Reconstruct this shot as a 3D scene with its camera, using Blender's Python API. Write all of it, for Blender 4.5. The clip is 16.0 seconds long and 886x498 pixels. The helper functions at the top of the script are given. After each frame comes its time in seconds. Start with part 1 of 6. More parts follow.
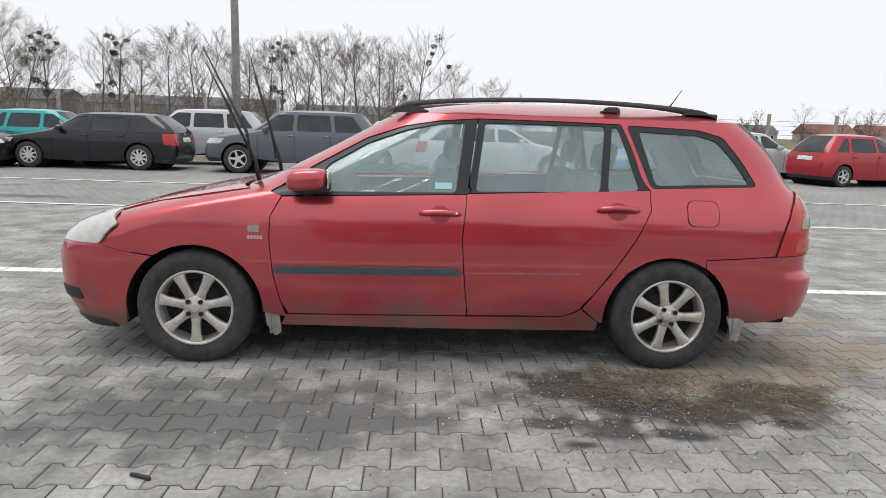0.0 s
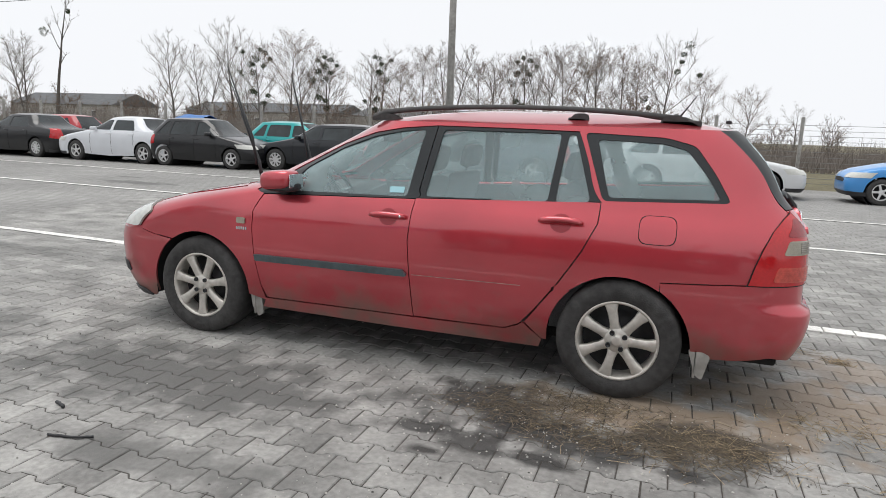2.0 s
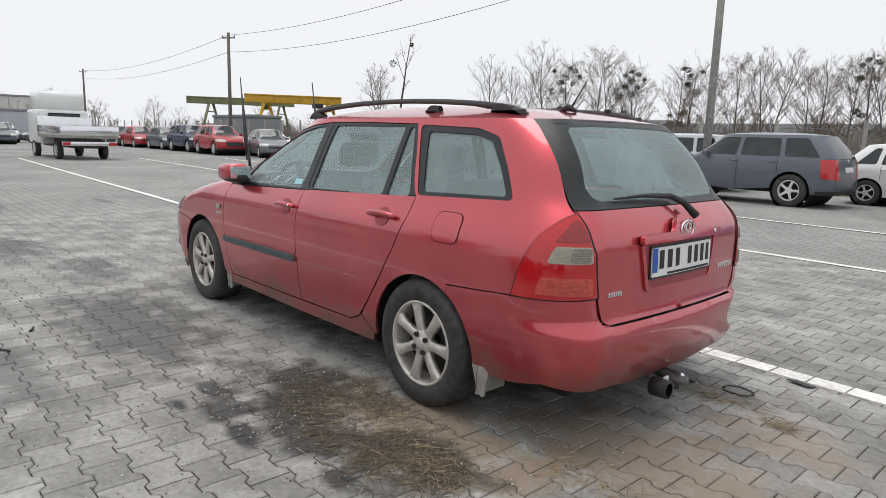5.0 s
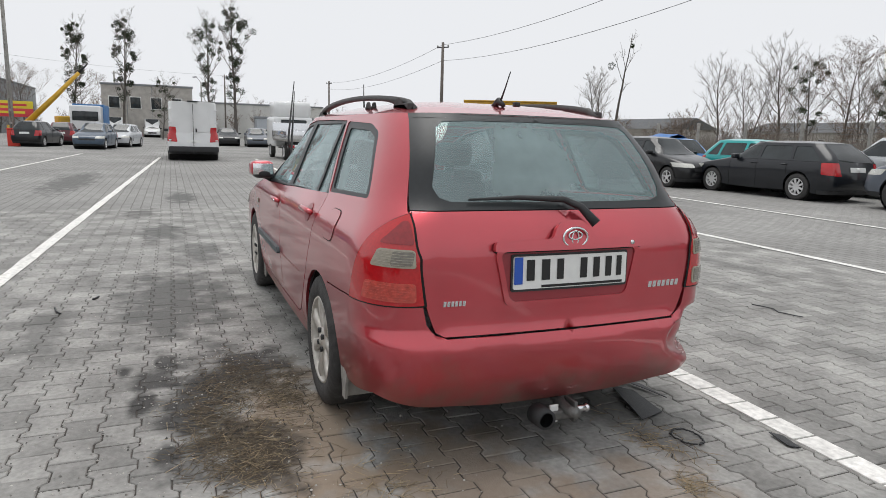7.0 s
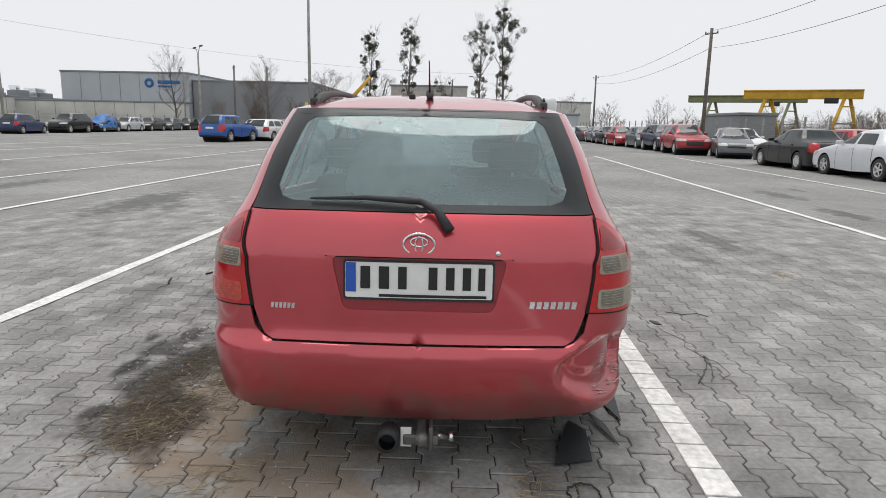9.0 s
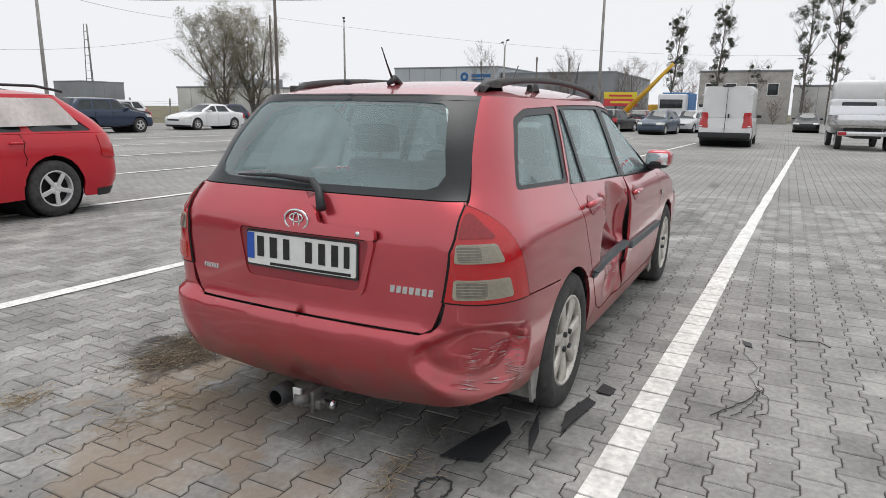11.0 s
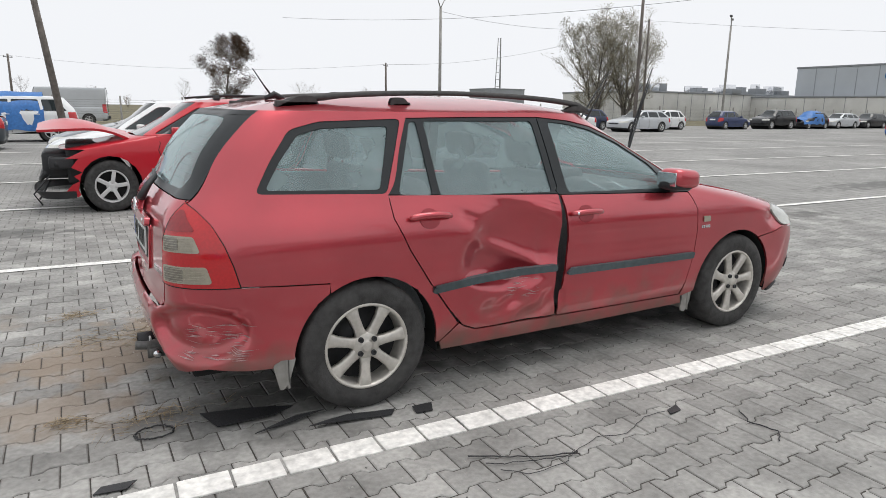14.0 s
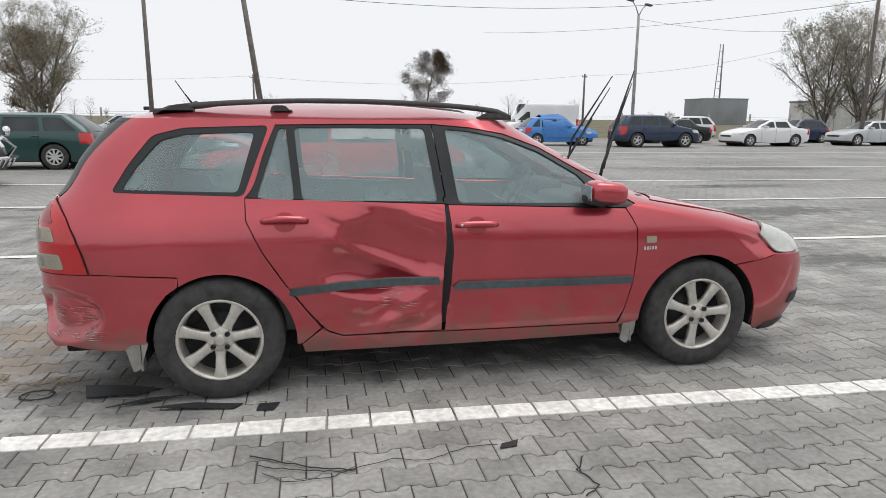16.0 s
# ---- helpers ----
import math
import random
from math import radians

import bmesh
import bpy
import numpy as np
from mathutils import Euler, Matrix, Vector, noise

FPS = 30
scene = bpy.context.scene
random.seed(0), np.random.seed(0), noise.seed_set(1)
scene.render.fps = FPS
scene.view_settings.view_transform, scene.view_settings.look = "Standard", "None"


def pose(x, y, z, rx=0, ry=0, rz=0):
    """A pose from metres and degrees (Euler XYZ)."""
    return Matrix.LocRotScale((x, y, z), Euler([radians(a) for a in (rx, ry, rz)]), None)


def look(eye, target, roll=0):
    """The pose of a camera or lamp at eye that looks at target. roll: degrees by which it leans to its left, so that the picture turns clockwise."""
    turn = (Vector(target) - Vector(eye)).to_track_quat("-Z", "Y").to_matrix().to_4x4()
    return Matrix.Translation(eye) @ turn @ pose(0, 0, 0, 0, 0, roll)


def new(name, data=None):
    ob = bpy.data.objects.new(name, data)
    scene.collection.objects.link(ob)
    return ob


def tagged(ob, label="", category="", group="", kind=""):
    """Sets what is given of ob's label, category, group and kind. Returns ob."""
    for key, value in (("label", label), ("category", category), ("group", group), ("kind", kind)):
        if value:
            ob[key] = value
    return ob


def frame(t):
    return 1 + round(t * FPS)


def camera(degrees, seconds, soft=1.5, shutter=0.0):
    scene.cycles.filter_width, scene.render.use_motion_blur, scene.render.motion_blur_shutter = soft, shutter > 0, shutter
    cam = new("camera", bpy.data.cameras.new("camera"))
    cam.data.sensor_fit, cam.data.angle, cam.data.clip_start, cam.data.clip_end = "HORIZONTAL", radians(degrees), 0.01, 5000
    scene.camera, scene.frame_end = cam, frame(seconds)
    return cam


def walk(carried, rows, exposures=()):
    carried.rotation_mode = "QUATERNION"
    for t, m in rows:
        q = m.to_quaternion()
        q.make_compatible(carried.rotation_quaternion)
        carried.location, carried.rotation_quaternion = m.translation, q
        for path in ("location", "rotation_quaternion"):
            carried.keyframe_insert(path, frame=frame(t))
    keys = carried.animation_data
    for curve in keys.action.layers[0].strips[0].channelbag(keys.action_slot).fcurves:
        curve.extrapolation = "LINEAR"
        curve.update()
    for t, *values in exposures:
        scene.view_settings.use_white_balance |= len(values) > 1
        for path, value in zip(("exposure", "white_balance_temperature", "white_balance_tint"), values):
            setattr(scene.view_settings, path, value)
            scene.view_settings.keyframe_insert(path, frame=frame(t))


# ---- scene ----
cam = camera(68.5, 16.0, soft=0.8)
PATH = [
    (0, (-0.122, -4.251, 1.308), (-0.035, -2.286, 0.941), 1.8),
    (0.5, (0.263, -4.245, 1.318), (0.154, -2.28, 0.96), 1.9),
    (1, (0.701, -4.298, 1.327), (0.375, -2.357, 0.973), 2.0),
    (1.5, (1.14, -4.189, 1.323), (0.615, -2.291, 0.973), 1.9),
    (2, (1.513, -4.112, 1.332), (0.853, -2.258, 0.976), 2.0),
    (2.5, (1.961, -4.025, 1.359), (1.154, -2.228, 1.012), 1.8),
    (3, (2.323, -3.823, 1.355), (1.388, -2.087, 1.018), 1.8),
    (3.5, (2.721, -3.686, 1.332), (1.641, -2.037, 0.993), 1.8),
    (4, (3.054, -3.499, 1.351), (1.86, -1.93, 1.015), 1.9),
    (4.2, (3.183, -3.352, 1.329), (1.935, -1.825, 0.991), 1.8),
    (6.3, (4.079, -1.93, 1.275), (2.364, -0.957, 0.939), 1.8),
    (6.5, (4.163, -1.809, 1.294), (2.421, -0.887, 0.955), 1.7),
    (7, (4.289, -1.444, 1.292), (2.471, -0.683, 0.95), 1.7),
    (7.5, (4.322, -1.09, 1.324), (2.444, -0.499, 0.975), 1.7),
    (8, (4.438, -0.649, 1.321), (2.504, -0.286, 0.966), 1.4),
    (8.5, (4.439, -0.283, 1.295), (2.48, -0.107, 0.933), 1.3),
    (9, (4.397, 0.121, 1.33), (2.433, 0.088, 0.954), 1.2),
    (9.2, (4.405, 0.29, 1.309), (2.445, 0.175, 0.928), 1.2),
    (11.3, (3.873, 1.796, 1.333), (2.217, 0.757, 0.909), 0.9),
    (11.5, (3.728, 1.927, 1.332), (2.134, 0.796, 0.906), 1.0),
    (12, (3.494, 2.232, 1.339), (2.03, 0.94, 0.907), 1.0),
    (12.5, (3.295, 2.589, 1.363), (1.953, 1.172, 0.928), 0.8),
    (13, (2.994, 2.875, 1.378), (1.772, 1.352, 0.943), 0.7),
    (13.5, (2.723, 3.183, 1.373), (1.62, 1.573, 0.938), 0.7),
    (14, (2.42, 3.485, 1.405), (1.454, 1.786, 0.981), 0.8),
    (14.5, (2.048, 3.626, 1.396), (1.21, 1.858, 0.983), 0.6),
    (15, (1.662, 3.824, 1.373), (0.986, 1.987, 0.963), 0.6),
    (15.5, (1.272, 3.964, 1.383), (0.743, 2.077, 0.982), 0.4),
    (16, (0.834, 4.02, 1.397), (0.445, 2.099, 1.001), 0.5),
]
walk(cam, [(t, look(eye, target, roll)) for t, eye, target, roll in PATH],
     ((0, 0.24), (4, 0.21), (7, 0.07), (9.2, 0.07), (12.5, 0.2), (16, 0.17)))

# ---------------------------------------------------------------- world and sun
world = bpy.data.worlds.new("overcast_sky")
scene.world = world
world.use_nodes = True
wn, wl = world.node_tree.nodes, world.node_tree.links
sky = wn.new("ShaderNodeTexSky")
sky.sky_type, sky.sun_disc = "NISHITA", False
sky.sun_elevation, sky.sun_rotation = radians(78), radians(270)
sky_grey = wn.new("ShaderNodeHueSaturation")
sky_grey.inputs["Saturation"].default_value = 0.10
sky_grey.inputs["Value"].default_value = 0.06
cloud = wn.new("ShaderNodeMixRGB")
cloud.inputs[0].default_value = 0.93
cloud.inputs[2].default_value = (0.825, 0.84, 0.87, 1)
wl.new(sky.outputs[0], sky_grey.inputs["Color"])
wl.new(sky_grey.outputs[0], cloud.inputs[1])
wl.new(cloud.outputs[0], wn["Background"].inputs["Color"])
wn["Background"].inputs["Strength"].default_value = 1.0

sun = new("sun", bpy.data.lights.new("sun", "SUN"))
sun.data.energy, sun.data.angle, sun.data.color = 1.45, radians(40), (1, 0.98, 0.95)
sun.rotation_euler = (radians(12), 0, radians(-90))


# ---------------------------------------------------------------- materials
def mat(name, colour, rough=0.5, metal=0.0, grain=0.0, scale=20.0, bump=0.0, bump_scale=80.0, spec=0.5, coat=0.0,
        large=0.0, large_scale=1.5, alpha_noise=None, rand=0.0, tint=None, object_colour=False, emit=0.0):
    """A node material: base colour with grain at two scales, per-piece variation, bump."""
    m = bpy.data.materials.new(name)
    m.use_nodes = True
    n, l = m.node_tree.nodes, m.node_tree.links
    b = n["Principled BSDF"]
    b.inputs["Roughness"].default_value = rough
    b.inputs["Metallic"].default_value = metal
    b.inputs["Specular IOR Level"].default_value = spec
    b.inputs["Coat Weight"].default_value = coat
    b.inputs["Coat Roughness"].default_value = 0.08
    co = n.new("ShaderNodeTexCoord")
    geo = n.new("ShaderNodeNewGeometry")
    if object_colour:
        oi = n.new("ShaderNodeObjectInfo")
        out = oi.outputs["Color"]
    else:
        rgb = n.new("ShaderNodeRGB")
        rgb.outputs[0].default_value = (*colour, 1)
        out = rgb.outputs[0]

    def vary(src, amount, fac):
        mp = n.new("ShaderNodeMapRange")
        mp.inputs["From Min"].default_value, mp.inputs["From Max"].default_value = 0.3, 0.7
        mp.inputs["To Min"].default_value, mp.inputs["To Max"].default_value = 1 - amount, 1 + amount
        l.new(fac, mp.inputs["Value"])
        mul = n.new("ShaderNodeVectorMath")
        mul.operation = "SCALE"
        l.new(src, mul.inputs[0])
        l.new(mp.outputs[0], mul.inputs["Scale"])
        return mul.outputs[0]

    for amount, sc, det in ((grain, scale, 6), (large, large_scale, 4)):
        if amount:
            t = n.new("ShaderNodeTexNoise")
            t.inputs["Scale"].default_value, t.inputs["Detail"].default_value = sc, det
            l.new(geo.outputs["Position"], t.inputs["Vector"])
            out = vary(out, amount, t.outputs["Fac"])
    if rand:
        oi2 = n.new("ShaderNodeObjectInfo")
        add = n.new("ShaderNodeMath")
        add.operation = "ADD"
        l.new(oi2.outputs["Random"], add.inputs[0])
        l.new(geo.outputs["Random Per Island"], add.inputs[1])
        fr = n.new("ShaderNodeMath")
        fr.operation = "FRACT"
        l.new(add.outputs[0], fr.inputs[0])
        mp2 = n.new("ShaderNodeMapRange")
        mp2.inputs["To Min"].default_value, mp2.inputs["To Max"].default_value = 0.3, 0.7
        l.new(fr.outputs[0], mp2.inputs["Value"])
        out = vary(out, rand, mp2.outputs[0])
    l.new(out, b.inputs["Base Color"])
    if bump:
        t = n.new("ShaderNodeTexNoise")
        t.inputs["Scale"].default_value, t.inputs["Detail"].default_value = bump_scale, 5
        l.new(geo.outputs["Position"], t.inputs["Vector"])
        bp = n.new("ShaderNodeBump")
        bp.inputs["Strength"].default_value, bp.inputs["Distance"].default_value = bump, 0.01
        l.new(t.outputs["Fac"], bp.inputs["Height"])
        l.new(bp.outputs[0], b.inputs["Normal"])
    if emit:
        b.inputs["Emission Strength"].default_value = emit
        l.new(out, b.inputs["Emission Color"])
    return m


def glass_mat(name, tint, gloss=1.0, dust_and_haze=0.0):
    """A thin pane: clear with a tint, mirror gloss by Fresnel, a dusty film that also paints a sky veil."""
    m = bpy.data.materials.new(name)
    m.use_nodes = True
    n, l = m.node_tree.nodes, m.node_tree.links
    n.remove(n["Principled BSDF"])
    clear = n.new("ShaderNodeBsdfTransparent")
    clear.inputs[0].default_value = (*tint, 1)
    gl = n.new("ShaderNodeBsdfGlossy")
    gl.inputs["Roughness"].default_value = 0.02
    gl.inputs["Color"].default_value = (0.88, 0.98, 0.98, 1)
    fr = n.new("ShaderNodeFresnel")
    fr.inputs["IOR"].default_value = 1.5 * gloss
    mix = n.new("ShaderNodeMixShader")
    l.new(fr.outputs[0], mix.inputs[0])
    l.new(clear.outputs[0], mix.inputs[1])
    l.new(gl.outputs[0], mix.inputs[2])
    # the film's teal colour adds a painted veil of reflected sky
    film, glow, dust_haze = n.new("ShaderNodeBsdfDiffuse"), n.new("ShaderNodeBsdfTranslucent"), n.new("ShaderNodeMixShader")
    film.inputs[0].default_value = glow.inputs[0].default_value = (0.58, 0.76, 0.78, 1)
    dust_haze.inputs[0].default_value = 0.3
    l.new(film.outputs[0], dust_haze.inputs[1])
    l.new(glow.outputs[0], dust_haze.inputs[2])
    nz = n.new("ShaderNodeTexNoise")
    nz.inputs["Scale"].default_value, nz.inputs["Detail"].default_value = 3.0, 6
    geo = n.new("ShaderNodeNewGeometry")
    l.new(geo.outputs["Position"], nz.inputs["Vector"])
    mp = n.new("ShaderNodeMapRange")
    mp.inputs["From Min"].default_value, mp.inputs["From Max"].default_value = 0.3, 0.7
    mp.inputs["To Min"].default_value, mp.inputs["To Max"].default_value = dust_and_haze * 0.6, dust_and_haze * 1.4
    l.new(nz.outputs["Fac"], mp.inputs["Value"])
    mix2 = n.new("ShaderNodeMixShader")
    l.new(mp.outputs[0], mix2.inputs[0])
    l.new(mix.outputs[0], mix2.inputs[1])
    l.new(dust_haze.outputs[0], mix2.inputs[2])
    l.new(mix2.outputs[0], n["Material Output"].inputs["Surface"])
    return m


M_PAINT_BG = mat("car_paint", (1, 1, 1), 0.32, 0.0, coat=0.6, spec=0.3, object_colour=True, large=0.05)
M_GLASS_BG = mat("dark_car_glass", (0.022, 0.028, 0.03), 0.03, spec=0.55, large=0.4, large_scale=2.5)
M_TYRE = mat("tyre_rubber", (0.042, 0.041, 0.040), 0.8, grain=0.35, scale=25, bump=0.35, bump_scale=120, large=0.25, large_scale=8)
M_RIM = mat("alloy_rim", (0.56, 0.535, 0.49), 0.40, 0.45, grain=0.12, scale=35, large=0.15, large_scale=9)
M_BLACK = mat("black_plastic", (0.022, 0.023, 0.025), 0.55, grain=0.2, scale=60, bump=0.15, bump_scale=400, large=0.2, large_scale=6)
# near-black colour stands for the shade in gaps, arches and undersides
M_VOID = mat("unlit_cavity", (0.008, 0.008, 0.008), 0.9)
M_LAMP_RED = mat("red_lamp_lens", (0.46, 0.010, 0.014), 0.12, coat=0.6, grain=0.1, scale=90)
M_LAMP_CLEAR = mat("clear_lamp_lens", (0.62, 0.62, 0.58), 0.12, coat=0.6, grain=0.15, scale=60)
M_PLATE = mat("plate_white", (0.75, 0.76, 0.74), 0.4, grain=0.05)
M_CHROME = mat("chrome", (0.75, 0.76, 0.78), 0.15, 1.0, grain=0.08, scale=60)
M_INTERIOR = mat("grey_cloth", (0.16, 0.172, 0.178), 0.9, grain=0.2, scale=150, bump=0.3, bump_scale=500)
M_TARP = mat("blue_tarpaulin", (0.03, 0.15, 0.42), 0.45, grain=0.2, scale=12, bump=0.6, bump_scale=6)
M_CONCRETE = mat("weathered_concrete", (0.33, 0.32, 0.30), 0.9, grain=0.2, scale=12, bump=0.3, bump_scale=60, large=0.2)
M_WOOD = mat("grey_pole_wood", (0.16, 0.14, 0.125), 0.9, grain=0.3, scale=8, bump=0.4, bump_scale=30)
M_WIRE = mat("dark_wire", (0.09, 0.09, 0.1), 0.6)


# ---------------------------------------------------------------- mesh helpers
def mesh_of(name, verts, faces, smooth=True):
    me = bpy.data.meshes.new(name)
    me.from_pydata([tuple(v) for v in verts], [], faces)
    me.update()
    if smooth:
        me.polygons.foreach_set("use_smooth", [True] * len(me.polygons))
    return me


def part(name, geo, material, parent=None, label=""):
    """One mesh object from a bmesh, a mesh or (verts, faces), under a thing or a part."""
    if isinstance(geo, bmesh.types.BMesh):
        me = bpy.data.meshes.new(name)
        geo.to_mesh(me)
        geo.free()
    elif isinstance(geo, tuple):
        me = mesh_of(name, *geo)
    else:
        me = geo
    if material is not None and not me.materials:
        me.materials.append(material)
    ob = new(name, me)
    if parent is not None:
        ob.parent = parent
    if label:
        ob["label"] = label
    return ob


def join(*geos):
    """Several (verts, faces) as one."""
    vs, fs = [], []
    for v, f in geos:
        k = len(vs)
        vs += list(v)
        fs += [tuple(i + k for i in face) for face in f]
    return vs, fs


def box(x0, x1, y0, y1, z0, z1, b=0.006):
    """A box with chamfered upright and level edges."""
    bm = bmesh.new()
    bmesh.ops.create_cube(bm, size=1)
    for v in bm.verts:
        v.co = Vector(((x0 + x1) / 2 + v.co.x * (x1 - x0), (y0 + y1) / 2 + v.co.y * (y1 - y0), (z0 + z1) / 2 + v.co.z * (z1 - z0)))
    if b:
        bmesh.ops.bevel(bm, geom=list(bm.edges), offset=b, segments=2, affect="EDGES", profile=0.6)
    vs = [v.co.copy() for v in bm.verts]
    bm.verts.index_update()
    fs = [tuple(v.index for v in f.verts) for f in bm.faces]
    bm.free()
    return vs, fs


def tube(points, radius, sides=8, caps=True):
    """A round bar through points; radius is a number or one for each point."""
    pts = [Vector(p) for p in points]
    rs = radius if isinstance(radius, (list, tuple)) else [radius] * len(pts)
    vs, fs = [], []
    side = None
    for i, p in enumerate(pts):
        d = (pts[min(i + 1, len(pts) - 1)] - pts[max(i - 1, 0)]).normalized()
        if side is None:
            side = d.orthogonal().normalized()
        side = (side - d * side.dot(d)).normalized()
        up = d.cross(side)
        for k in range(sides):
            a = 2 * math.pi * k / sides
            vs.append(p + (side * math.cos(a) + up * math.sin(a)) * rs[i])
    for i in range(len(pts) - 1):
        for k in range(sides):
            a, b = i * sides + k, i * sides + (k + 1) % sides
            fs.append((a, b, b + sides, a + sides))
    if caps:
        fs.append(tuple(range(sides - 1, -1, -1)))
        fs.append(tuple(range((len(pts) - 1) * sides, len(pts) * sides)))
    return vs, fs


def lathe(profile, sides=32, axis="y"):
    """A turned body round the y (or z) axis; profile of (along, radius)."""
    vs, fs = [], []
    for a, r in profile:
        for k in range(sides):
            t = 2 * math.pi * k / sides
            c, s = r * math.cos(t), r * math.sin(t)
            vs.append(Vector((c, a, s)) if axis == "y" else Vector((c, s, a)))
    for i in range(len(profile) - 1):
        for k in range(sides):
            a, b = i * sides + k, i * sides + (k + 1) % sides
            fs.append((a, b, b + sides, a + sides))
    return vs, fs


def moved(geo, m):
    return [m @ Vector(v) for v in geo[0]], geo[1]


def interp(x, table):
    xs, ys = zip(*table)
    return float(np.interp(x, xs, ys))


def eased(table, n=240):
    """A table drawn through its points by a smooth curve that never overshoots."""
    x, y = (np.array(c, float) for c in zip(*table))
    h, d = np.diff(x), np.diff(y) / np.diff(x)
    m = np.zeros(len(x))
    for i in range(1, len(x) - 1):
        if d[i - 1] * d[i] > 0:
            w1, w2 = 2 * h[i] + h[i - 1], h[i] + 2 * h[i - 1]
            m[i] = (w1 + w2) / (w1 / d[i - 1] + w2 / d[i])
    m[0], m[-1] = d[0], d[-1]
    out = []
    for q in np.union1d(np.linspace(x[0], x[-1], n), x):
        i = min(max(int(np.searchsorted(x, q)) - 1, 0), len(h) - 1)
        t = (q - x[i]) / h[i]
        out.append((float(q), float((2 * t**3 - 3 * t**2 + 1) * y[i] + (t**3 - 2 * t**2 + t) * h[i] * m[i] + (3 * t**2 - 2 * t**3) * y[i + 1] + (t**3 - t**2) * h[i] * m[i + 1])))
    return out


def inside(p, loop):
    x, y = p
    hit = False
    j = len(loop) - 1
    for i in range(len(loop)):
        xi, yi = loop[i]
        xj, yj = loop[j]
        if (yi > y) != (yj > y) and x < (xj - xi) * (y - yi) / (yj - yi) + xi:
            hit = not hit
        j = i
    return hit


def resample(loop, step):
    out = []
    for i, a in enumerate(loop):
        b = loop[(i + 1) % len(loop)]
        n = max(1, int(math.ceil(math.dist(a, b) / step)))
        out += [(a[0] + (b[0] - a[0]) * k / n, a[1] + (b[1] - a[1]) * k / n) for k in range(n)]
    return out


def rounded(loop, r=0.02, n=4):
    """A polygon with its corners rounded by r."""
    out = []
    k = len(loop)
    for i in range(k):
        p, a, b = Vector(loop[i]), Vector(loop[i - 1]), Vector(loop[(i + 1) % k])
        d1, d2 = (a - p), (b - p)
        q = min(r, d1.length * 0.45, d2.length * 0.45)
        s, e = p + d1.normalized() * q, p + d2.normalized() * q
        for j in range(n + 1):
            t = j / n
            out.append(tuple(s * (1 - t) ** 2 + p * 2 * t * (1 - t) + e * t * t))
    return out


def arc_points(cx, cz, r, a0, a1, n=14):
    return [(cx + r * math.cos(radians(a0 + (a1 - a0) * i / n)), cz + r * math.sin(radians(a0 + (a1 - a0) * i / n))) for i in range(n + 1)]


def panel(loop, surf, step=0.05, depth=0.012, holes=(), flip=False, seam=False):
    """A sheet cut to a loop in the (a, b) plane, laid on surf(a, b), with folded-in edges. Returns (verts, faces)."""
    from mathutils.geometry import delaunay_2d_cdt
    loops = [resample(loop, step)] + [resample(h, step) for h in holes]
    pts, edges = [], []
    for lp in loops:
        k = len(pts)
        pts += [Vector(p) for p in lp]
        edges += [(k + i, k + (i + 1) % len(lp)) for i in range(len(lp))]
    a0, a1 = min(p[0] for p in loops[0]), max(p[0] for p in loops[0])
    b0, b1 = min(p[1] for p in loops[0]), max(p[1] for p in loops[0])
    na, nb = int((a1 - a0) / step), int((b1 - b0) / step)
    allb = np.array([tuple(p) for p in pts])
    for i in range(1, na + 1):
        for j in range(1, nb + 1):
            q = (a0 + (i - 0.5 + 0.25 * (j % 2)) * (a1 - a0) / (na + 0.25), b0 + (j - 0.5) * (b1 - b0) / nb)
            if inside(q, loops[0]) and not any(inside(q, h) for h in loops[1:]):
                if ((allb - q) ** 2).sum(1).min() > (0.45 * step) ** 2:
                    pts.append(Vector(q))
    v2, _, f2, *_ = delaunay_2d_cdt(pts, edges, [], 0, 1e-6)
    faces = []
    for f in f2:
        c = sum((v2[i] for i in f), Vector((0, 0))) / len(f)
        p, q, r = (v2[i] for i in f[:3])
        area, longest = abs((q - p).cross(r - p)), max((q - p).length, (r - q).length, (p - r).length)
        if area > .0009 * longest and inside(c, loops[0]) and not any(inside(c, h) for h in loops[1:]):
            faces.append(tuple(f))
    v3 = [Vector(surf(p[0], p[1])) for p in v2]
    if flip:
        faces = [tuple(reversed(f)) for f in faces]
    if depth:
        count = {}
        for f in faces:
            for i in range(len(f)):
                e = (f[i], f[(i + 1) % len(f)])
                count[e] = 1
        rim = [e for e in count if (e[1], e[0]) not in count and not (seam and abs(v3[e[0]].y) + abs(v3[e[1]].y) < 2e-4)]
        nrm = [Vector((0, 0, 0)) for _ in v3]
        for f in faces:
            k = (v3[f[1]] - v3[f[0]]).cross(v3[f[2]] - v3[f[0]])
            for i in f:
                nrm[i] += k
        top, low = {}, {}
        for a, b in rim:
            for i in (a, b):
                if i not in top:
                    d = nrm[i].normalized() if nrm[i].length else Vector((0, 0, 0))
                    if seam and abs(v3[i].y) < 1e-4:
                        d = Vector((d.x, 0, d.z))
                    top[i] = len(v3)
                    v3.append(v3[i].copy())
                    low[i] = len(v3)
                    v3.append(v3[i] - d * depth)
            faces.append((top[b], top[a], low[a], low[b]))
    return v3, faces


